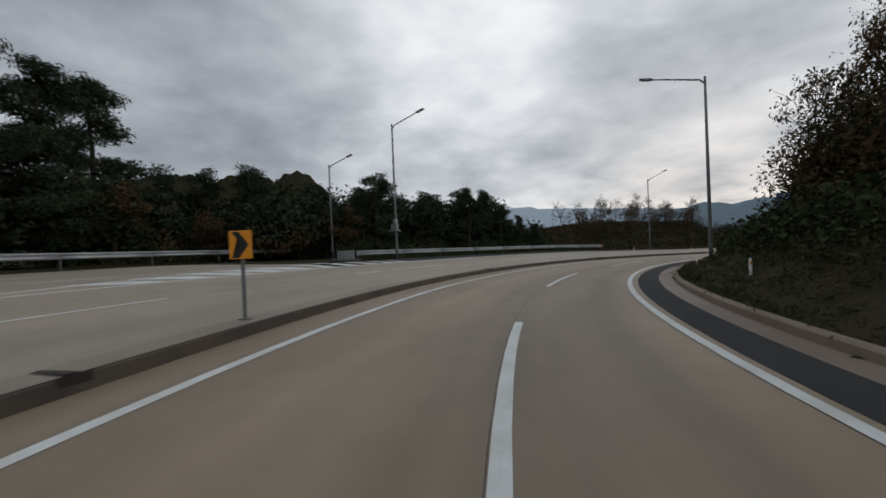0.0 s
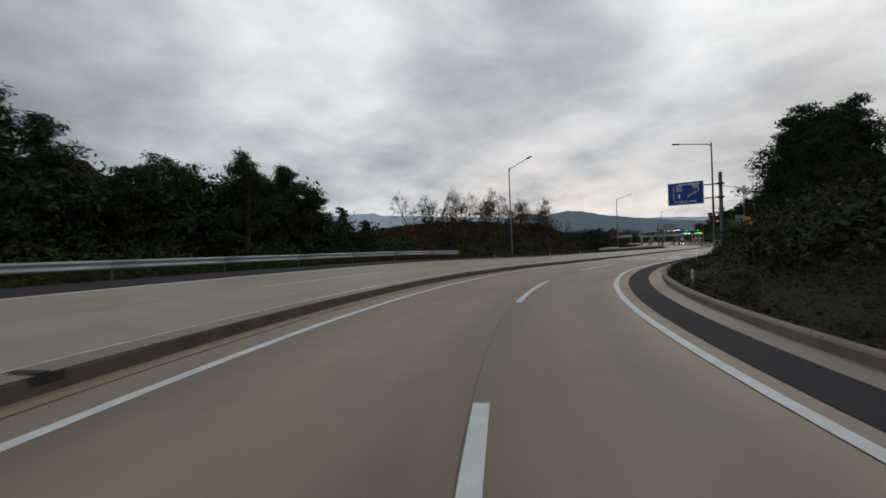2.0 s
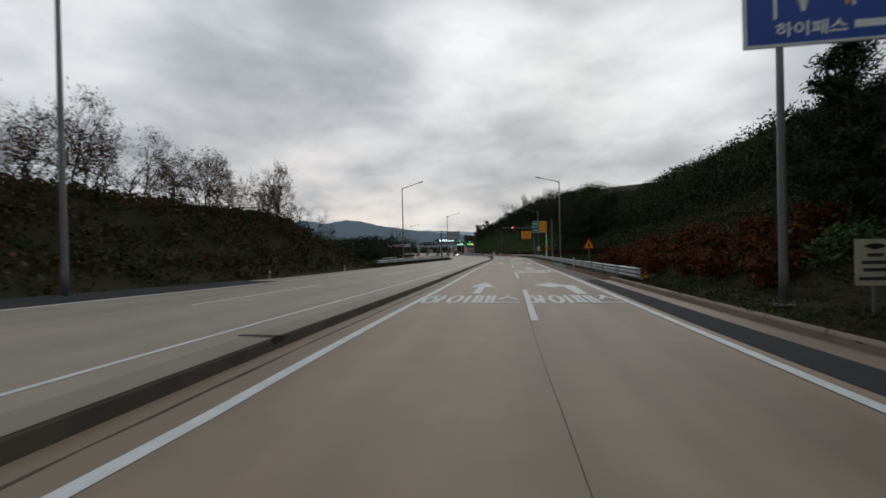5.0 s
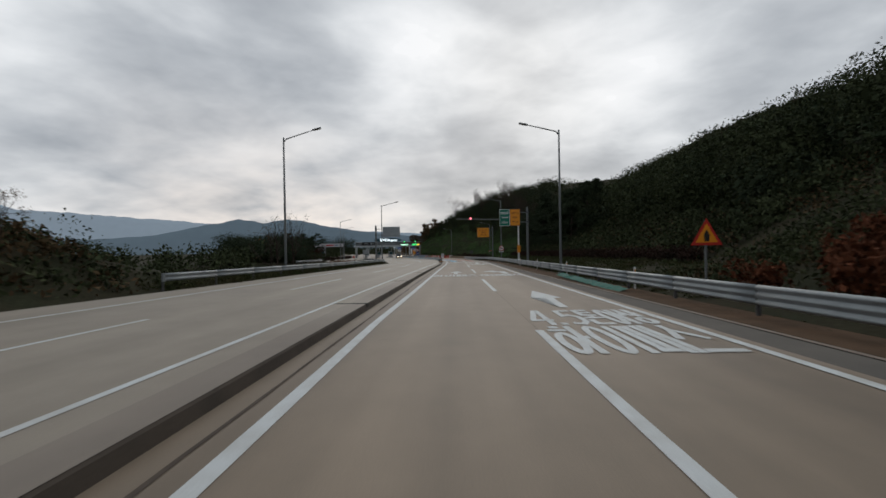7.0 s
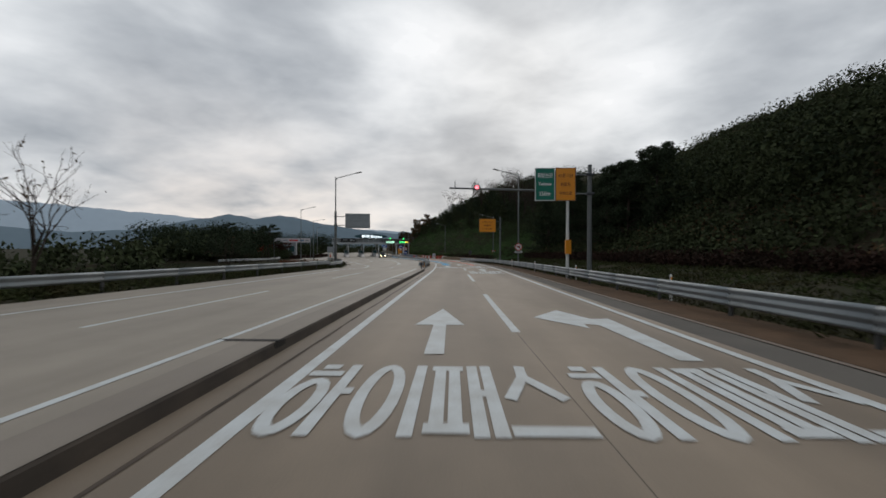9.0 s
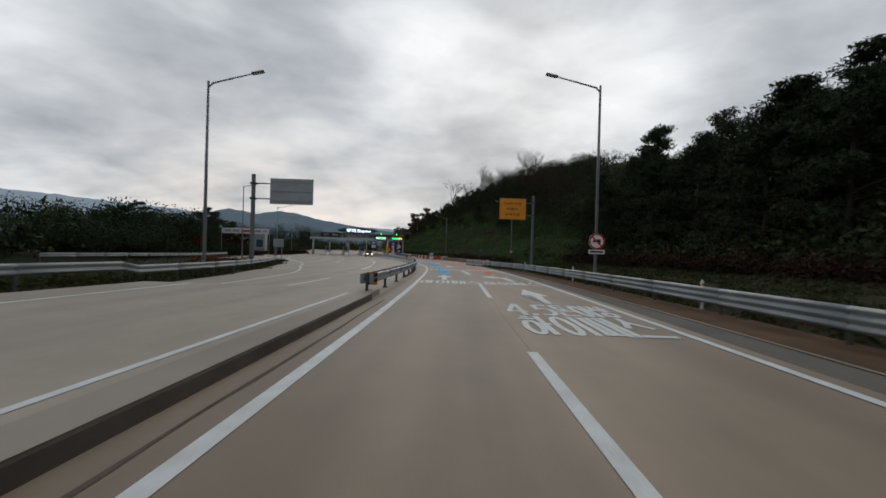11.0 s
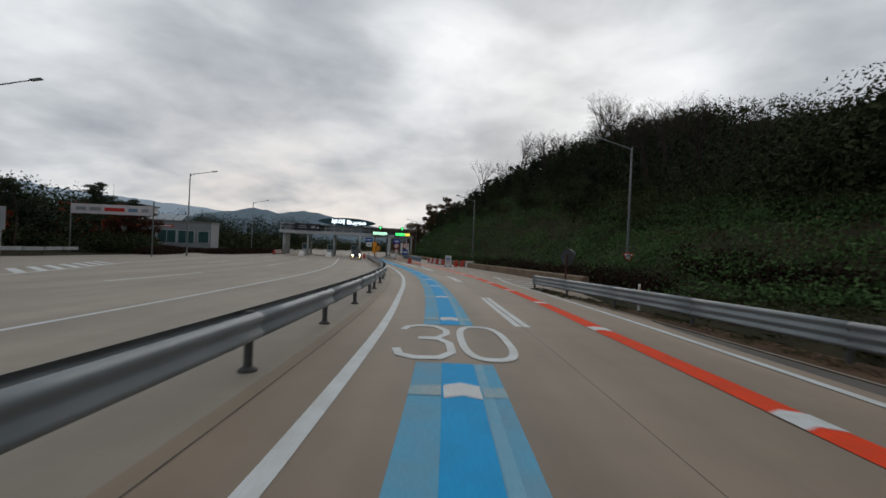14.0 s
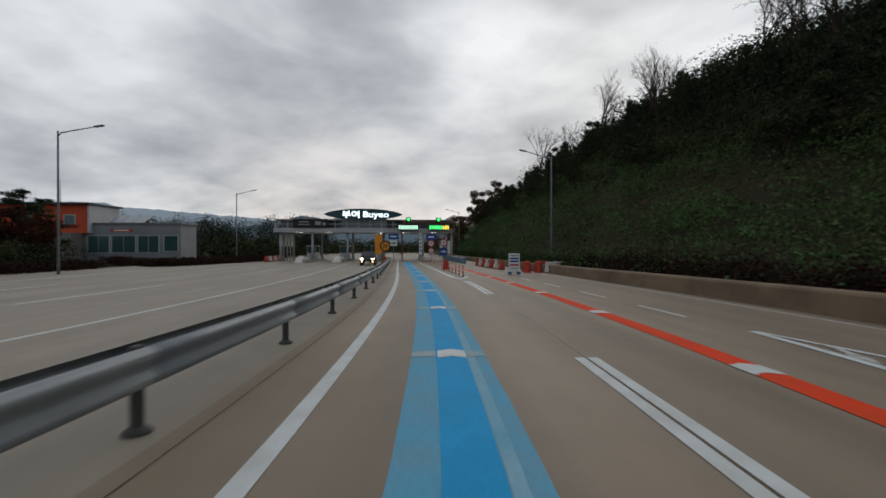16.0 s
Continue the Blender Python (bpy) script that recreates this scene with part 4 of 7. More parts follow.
def pine_tree(name, seed, height, label, flat=False, mat=None, wide=0.25, leaf=0.036, tufts=70, pad=0.055):
    """A red pine: bent trunk, whorls of limbs, flat tufted pads of needles."""
    rng = np.random.default_rng(seed)
    root = thing(name, Matrix.Identity(4), label, "tree")
    bm = bmesh.new()
    lean = rng.uniform(-0.06, 0.06, 2) * height
    line = [Vector((lean[0] * t * t + 0.2 * math.sin(t * 5 + seed), lean[1] * t * t, t * height * 0.95)) - Vector((0.2 * math.sin(seed), 0, 0.3 * (t == 0))) for t in (0, 0.2, 0.4, 0.6, 0.8, 1)]
    tube(bm, line, [0.024 * height * (1 - 0.8 * t) for t in (0, 0.2, 0.4, 0.6, 0.8, 1)], 8)
    pts = []
    z0 = 0.55 if flat else 0.1
    for k in range(13 if flat else 40):
        t = z0 + (1 - z0) * (k + rng.uniform(0, 0.8)) / (13 if flat else 40)
        p = line[0].lerp(line[-1], t)
        reach = height * (0.30 if flat else wide) * (1.1 - 0.85 * ((t - z0) / (1 - z0)) ** 1.6) * rng.uniform(0.55, 1.2)
        az = rng.uniform(0, 6.283)
        tip = p + Vector((math.cos(az) * reach, math.sin(az) * reach, reach * rng.uniform(0.0, 0.35)))
        limb(bm, rng, p, tip, 0.008 * height * (1.2 - t), 0.02)
        for f in (0.45, 0.75, 1.0):
            c = p.lerp(tip, f)
            pts.append(blob_points(rng, 95 if flat else tufts, c, (0.08 * height, 0.08 * height, (0.032 if flat else pad) * height), 0.15))
    pts.append(blob_points(rng, 70, line[-1], (0.05 * height, 0.05 * height, 0.05 * height), 0.2))
    part("trunk", bm, M_BARK, root, "rough brown bark trunk", smooth=True)
    v, f = leaf_mesh(rng, np.concatenate(pts), leaf * height, 0.22)
    new("crown", fast_mesh("crown", v, f, mat or M_PINE)).parent = root
    return root


def round_tree(name, seed, height, label, mat, leaves=3000, thin=1.0):
    rng = np.random.default_rng(seed)
    root = thing(name, Matrix.Identity(4), label, "tree")
    bm = bmesh.new()
    tube(bm, [(0, 0, -0.3), (0.1, 0, height * 0.2), (0.0, 0.15, height * 0.45), (0.1, 0.1, height * 0.75)], [0.03 * height, 0.024 * height, 0.016 * height, 0.006 * height], 8)
    pts = []
    for k in range(15):
        t = rng.uniform(0.25, 0.75)
        az = rng.uniform(0, 6.283)
        reach = height * rng.uniform(0.14, 0.33)
        a = Vector((0.05, 0.1, height * t))
        b = a + Vector((math.cos(az) * reach, math.sin(az) * reach, height * rng.uniform(0.05, 0.28)))
        limb(bm, rng, a, b, 0.008 * height, 0.015)
        r = height * rng.uniform(0.10, 0.16)
        pts.append(blob_points(rng, leaves // 15, b, (r, r, r * 0.75), 0.25))
    part("trunk", bm, M_BARK, root, "rough brown bark trunk", smooth=True)
    v, f = leaf_mesh(rng, np.concatenate(pts), 0.034 * height, 0.6)
    new("crown", fast_mesh("crown", v, f, mat)).parent = root
    return root


def bare_tree(name, seed, height, label, mat, leaves=260, spread=0.5, leaf=0.15, twigs=4):
    """A nearly leafless tree: forking limbs and twigs with a few hanging leaves."""
    rng = np.random.default_rng(seed)
    root = thing(name, Matrix.Identity(4), label, "tree")
    bm = bmesh.new()
    tips = []

    def grow(p, way, length, r, depth):
        q = p + way * length
        limb(bm, rng, p, q, r, r * 0.6, 0.08, 5 if depth < 2 else 3)
        if depth == twigs:
            tips.append(q)
            tips.append(p.lerp(q, 0.5))
            return
        for k in range(3 if depth else 4):
            w = (way + Vector(rng.normal(size=3)) * spread + Vector((0, 0, 0.12))).normalized()
            grow(q if k else p.lerp(q, 0.75), w, length * rng.uniform(0.55, 0.85), r * 0.55, depth + 1)

    grow(Vector((0, 0, -0.2)), Vector((0.05, 0, 1)), height * 0.3, 0.014 * height, 0)
    part("trunk", bm, M_BARK, root, "grey-brown forked trunk and twigs", smooth=True)
    idx = rng.integers(0, len(tips), leaves)
    cs = np.array([tips[i] for i in idx]) + rng.normal(size=(leaves, 3)) * 0.10
    v, f = leaf_mesh(rng, cs, leaf, 0.5, 0.8)
    new("crown", fast_mesh("crown", v, f, mat)).parent = root
    return root


def bush(name, seed, r, h, label, mat, leaves=800):
    rng = np.random.default_rng(seed)
    root = thing(name, Matrix.Identity(4), label, "shrub")
    bm = bmesh.new()
    pts = []
    for k in range(9):
        az, q = rng.uniform(0, 6.283), rng.uniform(0.1, 0.75) * r
        tip = Vector((math.cos(az) * q, math.sin(az) * q, h * rng.uniform(0.4, 0.85)))
        limb(bm, rng, (0, 0, -0.1), tip, 0.03, 0.01, sides=5)
        pts.append(blob_points(rng, leaves // 9, tip * 0.85, (r * 0.42, r * 0.42, h * 0.36), 0.2))
    p = np.concatenate(pts)
    p[:, 2] = np.abs(p[:, 2])
    part("stem", bm, M_BARK, root, smooth=True)
    v, f = leaf_mesh(rng, p, 0.17 * max(r, h) ** 0.4, 0.55)
    new("foliage", fast_mesh("foliage", v, f, mat)).parent = root
    return root


def plant(proto, places, rng, lo=0.8, hi=1.25, group=""):
    """Sets the prototype at the first place and copies of it at the others; places are (s, d) or (x, y, 'xy')."""
    made = []
    for i, q in enumerate(places):
        if len(q) == 3:
            x, y = q[0], q[1]
        else:
            v = P(q[0], q[1])
            x, y = v.x, v.y
        k = rng.uniform(lo, hi)
        m = pose(x, y, ground_at(x, y) - 0.05, 0, 0, rng.uniform(0, 360)) @ Matrix.Diagonal((k, k, k * rng.uniform(0.92, 1.1), 1))
        if i == 0:
            proto.matrix_basis = m
            made.append(proto)
        else:
            made.append(copy_thing(proto, m))
        if group:
            tagged(made[-1], group=group)
    return made


def scatter(name, label, mat, regions, per, size, radii, seed, category="foliage", shell=0.2, aspect=0.5, zoff=0.3, heart=0):
    """Uncountable growth over stretches (s0, s1, d0, d1, clumps): leaf clumps on the ground, as one object."""
    rng = np.random.default_rng(seed)
    cs, sizes = [], []
    for s0, s1, d0, d1, n in regions:
        s, d = rng.uniform(s0, s1, n), rng.uniform(d0, d1, n)
        xy = np.array([P(a, b)[:2] for a, b in zip(s, d)])
        z = terrain(xy[:, :1], xy[:, 1:])[:, 0]
        for k in range(n):
            q = rng.uniform(0.6, 1.35)
            mid = (xy[k, 0], xy[k, 1], z[k] + radii[2] * zoff * q)
            cs.append(blob_points(rng, per, mid, np.array(radii) * q, shell))
            sizes.append(np.full(per, size))
            if heart:
                cs.append(blob_points(rng, 2 * heart, mid, np.array(radii) * q * 0.55, 0.1))
                sizes.append(np.full(2 * heart, min(radii[0] * 0.4, size * 2.0)))
    v, f = leaf_mesh(rng, np.concatenate(cs), np.concatenate(sizes), aspect)
    return tagged(new(name, fast_mesh(name, v, f, mat)), label, category, kind="stuff")


rng = np.random.default_rng(11)
# left of the bend: pines behind the barrier, the far woods
plant(pine_tree("pine_tree", 1, 15, "tall dark pine tree behind the roadside barrier", wide=0.3, leaf=0.026, tufts=170, pad=0.042), [(-76, -31.5), (-82.5, -33), (-74, -33), (-80, -36), (-86, -32), (-70, -39), (-92, -38), (-78, -43), (-99, -34)], rng, 0.9, 1.2, "roadside pines")
plant(pine_tree("pine_tree", 2, 9.5, "dark pine tree in a dense roadside stand", wide=0.36), [(-66, -33.5), (-63, -34), (-58.5, -32), (-54, -27), (-56, -34), (-49, -27.5), (-48.5, -33), (-45, -26), (-45, -34), (-40.5, -28), (-40, -34.5), (-53.5, -37), (-47, -42), (-58, -40), (-62, -41), (-70, -34.5), (-64, -31), (-60, -28), (-57, -24), (-55, -30), (-51, -25), (-52, -33), (-47, -22.5), (-47, -29), (-43, -24), (-42, -31), (-60, -36), (-50, -39), (-44, -38), (-67, -37)], rng, 0.78, 1.05, "pine stand")
plant(pine_tree("pine_tree", 5, 7, "dark pine tree beside the mound", wide=0.36), [(-40, -24), (-42, -23), (-43, -25.5)], rng, 0.95, 1.12, "pine stand")
plant(pine_tree("pine_tree", 6, 7.5, "dark bushy pine tree before the mound", wide=0.34, tufts=95, pad=0.04), [(-37, -25), (-38.5, -26.5), (-36, -22.8), (-35, -27), (-40, -24), (-37.8, -21), (-38, -29)], np.random.default_rng(3), 0.52, 0.8, "pine stand")
plant(round_tree("broadleaf_tree", 3, 8, "rusty brown broadleaf tree at the wood's edge", M_BROWN), [(-72, -30.5), (-67, -29.5), (-83, -30), (-90, -31), (-60, -25)], rng, 0.7, 1.0, "autumn trees")
scatter("undergrowth", "dense dark undergrowth below the pines", M_BROAD, [(-62, -32, -46, -19.5, 480), (-110, -62, -46, -29.5, 380)], 110, 0.24, (1.3, 1.3, 1.3), 21)
scatter("wood_edge", "dense dark pine and broadleaf mass behind the barrier", M_PINE, [(-66, -40, -42, -25, 330)], 170, 0.42, (2.2, 2.2, 2.5), 66, zoff=1.5, shell=0.5, heart=14)
scatter("wood_edge", "dense dark foliage of tall roadside trees", M_PINE, [(-108, -69, -45, -30, 280)], 130, 0.46, (2.6, 2.6, 2.4), 68, zoff=1.6, shell=0.5, heart=14)
scatter("wood_edge", "brown autumn foliage among the roadside pines", M_BROWN, [(-70, -34, -36, -24, 70)], 60, 0.28, (1.2, 1.2, 1.0), 67, zoff=1.8)
scatter("hill_woods", "far woods covering the hillside", M_BROAD, [(-120, -25, -120, -46, 420)], 110, 0.55, (2.6, 2.6, 2.4), 22, zoff=0.8)
# the mound with half-bare trees
scatter("mound_scrub", "dark brown scrub and dry grass on the mound", M_BROWN, [(-34, 12, -32, -16.0, 900)], 40, 0.26, (0.9, 0.9, 0.5), 23)
scatter("mound_scrub_green", "dull green creepers on the mound", M_BROAD, [(-36, 16, -34, -15.9, 1000)], 40, 0.26, (0.9, 0.9, 0.55), 24)
plant(bare_tree("half_bare_tree", 8, 5.6, "half-bare tree with dull brown leaves on the mound", M_BROWN, 900, leaf=0.1, twigs=5), [(-30.5, -23), (-28.5, -19.5), (-26, -23), (-23, -24), (-20.5, -21.3), (-18, -20.5), (-14, -23), (-12, -19.2), (-8, -24.5), (-6, -21.5), (-2, -19.6), (1.5, -20.2), (4.5, -23)], rng, 0.8, 1.15, "mound trees")
plant(bare_tree("half_bare_tree", 7, 5.4, "half-bare spreading tree with few brown leaves on the mound", M_BROWN, 900, leaf=0.1, twigs=5), [(-27, -22), (-22, -20.5), (-17, -22), (-13, -20), (-9, -21.5), (-5, -20), (-1, -21), (3, -19.5), (-19, -25), (-11, -25), (-3, -24.5), (-24, -26), (6, -19), (-29, -20), (-15.2, -19.2), (-11, -22.5), (-7, -19.3), (-20.5, -18.8), (-25, -19), (-3, -18.8), (-1.5, -23), (-16, -24)], rng, 0.75, 1.05, "mound trees")
plant(bare_tree("half_bare_tree", 9, 4.8, "spreading bare tree with curved twigs", M_BROWN, 900, 0.6, 0.1, 5), [(-20, -23), (-14.5, -21), (-7, -23), (1, -22), (5, -21), (8.5, -18.6), (-25.5, -20), (-22.5, -18.6), (-18, -19.3), (-13, -18.2), (-9.5, -18.3), (-5, -18), (0.5, -18), (4, -17.8), (-28, -24)], rng, 0.7, 1.0, "mound trees")
plant(bare_tree("half_bare_tree", 10, 4.6, "low half-bare tree with a wide twiggy crown", M_BROWN, 900, 0.65, 0.1, 5), [(-28 + 2.3 * k, -19.3 - (k * 5 % 4) * 1.3) for k in range(15)], np.random.default_rng(4), 0.8, 1.1, "mound trees")
# right of the bend: a bank of thorny scrub and pines
scatter("bank_scrub", "dense dark scrub covering the roadside bank", M_BROAD, [(-105, -50, 7.5, 9, 260), (-105, -20, 8.7, 14, 1400), (-105, -20, 14, 24, 500), (-20, 16, 9, 30, 800)], 50, 0.22, (1.0, 1.0, 0.85), 25)
scatter("bank_thicket", "tall dark brown thicket crowding the roadside bank", M_BROWN, [(-85, -65, 9.9, 13.5, 110)], 260, 0.16, (1.5, 1.5, 1.8), 75, zoff=0.9, shell=0.35, heart=14)
scatter("bank_thicket", "tall dark green thicket on the roadside bank", M_BROAD, [(-86, -62, 10.2, 15, 130)], 260, 0.16, (1.6, 1.6, 1.9), 76, zoff=1.0, shell=0.35, heart=14)
plant(bare_tree("bare_tree", 80, 5.4, "thin half-bare tree rising from the bank thicket", M_BROWN, 420, 0.36, 0.10, 5), [(-82, 11), (-79, 12.5), (-76, 11.2), (-73, 13), (-70.5, 11.5), (-68, 12.6), (-66, 11.3), (-84, 13)], np.random.default_rng(21), 0.85, 1.15, "bank trees")
scatter("bank_brown_scrub", "brown autumn scrub on the roadside bank", M_BROWN, [(-105, 16, 8.6, 26, 560)], 48, 0.2, (0.9, 0.9, 0.8), 26)
scatter("verge_grass", "short grass along the kerb", M_GRASS, [(-105, -9, 5.35, 9.4, 2300)], 38, 0.13, (0.48, 0.48, 0.15), 27, aspect=0.2)
plant(bare_tree("thorny_tree", 15, 7.6, "half-bare thorny tree leaning over the bank", M_BROWN, 1100, 0.55), [(-80, 13.5), (-73, 13.5), (-84.5, 13), (-78.5, 11), (-74, 10.5), (-71, 12.5), (-82, 12), (-69, 10), (-87, 11), (-76.5, 14)], rng, 0.8, 1.1, "bank trees")
plant(pine_tree("pine_tree", 16, 9.0, "dark bushy pine tree on the bank", mat=M_PINE), [(-16, 11.5), (-12, 13.5), (-8, 16), (-20, 12), (-14, 16), (-4.5, 19), (-24, 12.5), (-27, 14), (-19, 15.5), (-10, 20)], rng, 0.78, 0.95, "bank pines")
plant(pine_tree("pine_tree", 19, 6.0, "small dark pine tree above the kerb", wide=0.34), [(-33.5, 13.5), (-35, 13), (-37.5, 12.5), (-39.5, 13.5), (-32.5, 15)], rng, 0.75, 0.95, "bank pines")
plant(pine_tree("pine_tree", 20, 8.0, "dark pine tree crowding the roadside bank", wide=0.34), [(-31, 13), (-29, 12.3), (-28, 14), (-25.5, 13), (-22.5, 12.5), (-26, 15.5), (-18, 13.5)], np.random.default_rng(8), 0.9, 1.08, "bank pines")
plant(round_tree("broadleaf_tree", 17, 5.0, "dark broadleaf tree on the bank", M_BROAD, 4200), [(-58, 14), (-62, 14.5), (-66, 15.5), (-53, 13.5), (-49, 13.5), (-45, 12.5), (-41, 12.5), (-38, 13.5)], rng, 0.5, 0.75, "bank trees")
plant(bush("rust_bush", 31, 1.5, 1.7, "rust-red autumn shrub beside the barrier", M_RUST), [(s, 8.3 + (k % 3) * 1.5) for k, s in enumerate(np.arange(-16.5, 8, 1.15))], rng, 0.8, 1.15, "rust shrubs")
plant(bush("green_bush", 32, 1.4, 1.5, "green leafy shrub on the bank", M_IVY), [(-24, 9.5), (-21, 10.2), (-19.5, 12), (-26.5, 11), (-18, 9.8), (-29, 10)], rng, 0.8, 1.1, "bank shrubs")
# right of the straight: lawn, hedge, pines and the wooded hill
scatter("lawn", "rough dark lawn behind the barrier", M_GRASS, [(8, 114, 6.5, 15, 3200)], 22, 0.24, (0.6, 0.6, 0.14), 33, aspect=0.2)
scatter("winter_hedge", "low dark-red winter hedge", M_HEDGE2, [(22, 116, 13.6, 15.4, 900)], 34, 0.22, (0.6, 0.6, 0.5), 34, zoff=0.9)
plant(pine_tree("pine_tree", 35, 9.5, "dark pine tree above the hedge", wide=0.33), [(s, d) for s, d in zip(np.arange(68, 103, 2.55), [21, 19, 24, 18.5, 22, 26, 19, 23, 18.5, 25, 20, 22, 18, 24])], rng, 0.8, 1.1, "pines above the hedge")
plant(pine_tree("pine_tree", 39, 11.5, "tall dark pine tree above the winter hedge", wide=0.34, tufts=95, pad=0.04), [(75.5, 20), (78, 23), (73, 22.5), (71, 24)], np.random.default_rng(6), 0.82, 0.98, "pines above the hedge")
plant(pine_tree("pine_tree", 38, 12.5, "tall layered pine tree rising above the woods", wide=0.2, tufts=90, pad=0.035), [(91.0, 19.6)], np.random.default_rng(2), 0.95, 0.97, "pines above the hedge")
plant(pine_tree("pine_tree", 36, 6.5, "dark pine tree at the top of the cut slope", wide=0.4), [(104, 24), (106, 22.5), (107.5, 25.5), (109.5, 23.5), (111.5, 25), (113, 27), (105, 28), (109, 28), (102.5, 21.5)], rng, 0.8, 1.0, "pines above the slope")
scatter("hill_woods", "dense dark woods on the hill", M_BROAD, [(6, 116, 21, 46, 560), (6, 116, 46, 78, 200), (100, 118, 22, 40, 70)], 230, 0.31, (2.5, 2.5, 2.3), 36, zoff=1.5, shell=0.65, heart=14)
scatter("hill_woods", "dark woods along the crest of the hill", M_BROAD, [(70, 180, 31, 62, 360)], 190, 0.4, (2.6, 2.6, 2.5), 73, zoff=0.7, shell=0.65, heart=14)
scatter("hill_undergrowth", "dark brushwood under the hillside pines", M_BROAD, [(18, 103, 15.6, 28, 1150), (103, 118, 21, 28, 110)], 42, 0.34, (1.1, 1.1, 1.1), 63, zoff=0.7)
scatter("hill_undergrowth", "olive and brown brushwood on the lower hill", M_BROWN, [(18, 104, 15.4, 25, 240)], 36, 0.3, (0.9, 0.9, 0.7), 64, zoff=0.7)
scatter("hill_woods", "dense dark pine woods on the hilltop", M_PINE, [(6, 102, 19, 80, 340), (102, 125, 23, 80, 90), (122, 262, 26, 48, 340)], 230, 0.28, (2.2, 2.2, 2.7), 37, zoff=1.0, shell=0.6, heart=14)
plant(round_tree("broadleaf_tree", 61, 5.6, "dark broadleaf tree on the wooded hill", M_BROAD, 3400), [(s, 20.5 + 3.2 * ((k * 7) % 5) - 0.03 * (s - 125)) for k, s in enumerate(np.arange(141, 246, 2.9))], rng, 0.75, 1.1, "hillside trees")
plant(pine_tree("pine_tree", 62, 6.0, "dark pine tree on the wooded hill"), [(s, 22.5 + 3.4 * ((k * 3) % 4) - 0.03 * (s - 125)) for k, s in enumerate(np.arange(140, 240, 5.3))], rng, 0.8, 1.1, "hillside trees")
scatter("slope_creeper", "bright green creepers covering the cut slope", M_IVY, [(99, 235, 11.2, 24, 1300), (104, 145, 22, 30, 230)], 135, 0.2, (2.3, 2.3, 0.7), 38, shell=0.6, zoff=0.2)
scatter("slope_scrub", "brown scrub patches on the cut slope", M_BROWN, [(100, 235, 16, 28, 150)], 40, 0.24, (1.0, 1.0, 0.6), 39)
scatter("slope_trees", "dark small trees on the upper slope", M_BROAD, [(118, 160, 20.5, 34, 190), (160, 250, 19, 34, 280)], 280, 0.18, (2.0, 2.0, 2.0), 40, zoff=0.45, shell=0.5, heart=16)
plant(bare_tree("bare_tree", 41, 11.5, "thin bare tree on the hilltop", M_BROWN, 260, 0.36, 0.13, 5), [(137.5, 27.5), (139, 28.5), (165, 27), (167, 28), (146, 29.5), (148, 28.5), (131, 29), (133.5, 30.5), (136, 29), (128, 30), (150, 33), (153, 34), (156, 33), (172, 33), (176, 34.5), (186, 31), (189, 33), (200, 31), (215, 30), (142, 34)], rng, 0.8, 1.15, "hilltop trees")
plant(round_tree("broadleaf_tree", 42, 10.0, "tall autumn-brown tree beyond the toll gate", M_BROWN, 5200), [(-24, 231, "xy"), (-20.5, 235, "xy"), (-17, 229, "xy"), (-26, 240, "xy"), (-14.5, 236, "xy"), (-20, 245, "xy"), (-12, 231, "xy")], np.random.default_rng(12), 0.85, 1.08, "trees beyond the gate")
scatter("gate_trees", "autumn-brown tree crowns beyond the toll gate", M_BROWN, [(226, 246, 5, 17, 34)], 240, 0.34, (2.0, 2.0, 2.4), 79, zoff=1.5, shell=0.3, heart=8)
# left of the straight: bushes below the barrier, then the pines of the plaza
scatter("valley_bushes", "dense dark bushes below the embankment", M_BROAD, [(14, 74, -50, -20.5, 900), (74, 94, -50, -28, 200)], 75, 0.19, (1.3, 1.3, 1.1), 43, zoff=0.7)
scatter("valley_woods", "dark woods in the valley", M_BROAD, [(0, 130, -130, -46, 300)], 60, 1.0, (3.0, 3.0, 3.0), 44, zoff=0.8)
plant(bare_tree("bare_tree", 45, 6.5, "bare shrubby tree behind the barrier", M_BROWN, 60, 0.45), [(33, -19), (36, -21), (38, -19.5), (62, -24)], rng, 0.8, 1.1, "bare valley trees")
plant(pine_tree("garden_pine", 46, 9.5, "shaped pine tree with flat needle pads", True), [(118, -46), (124, -40), (129, -52), (133, -44), (150, -52), (166, -60), (127, -39), (166, -46.5), (170, -51), (140, -41.5), (147, -46), (122, -50), (135, -56), (156, -56)], rng, 0.75, 1.0, "garden pines")
plant(round_tree("maple_tree", 47, 6, "red maple tree before the office", M_RED), [(161, -43.5), (165, -48), (160, -50), (139, -43)], rng, 0.75, 1.0, "red maples")
scatter("red_shrubs", "low dark-red shrubs beside the side ramp", M_RUST, [(76, 107, -33, -26, 190)], 30, 0.24, (0.8, 0.8, 0.5), 48)
scatter("office_shrubs", "dark shrubs before the office", M_BROAD, [(118, 168, -62, -40.5, 420)], 80, 0.3, (1.5, 1.5, 1.6), 49, zoff=1.0)
scatter("office_trees", "dark evergreen tree mass before the office", M_PINE, [(116, 160, -64, -42, 520)], 90, 0.4, (1.8, 1.8, 2.0), 69, zoff=2.5)
scatter("office_trees", "dark evergreen tree mass beside the side road", M_PINE, [(104, 124, -54, -40, 190)], 110, 0.26, (1.6, 1.6, 1.5), 72, zoff=2.0)
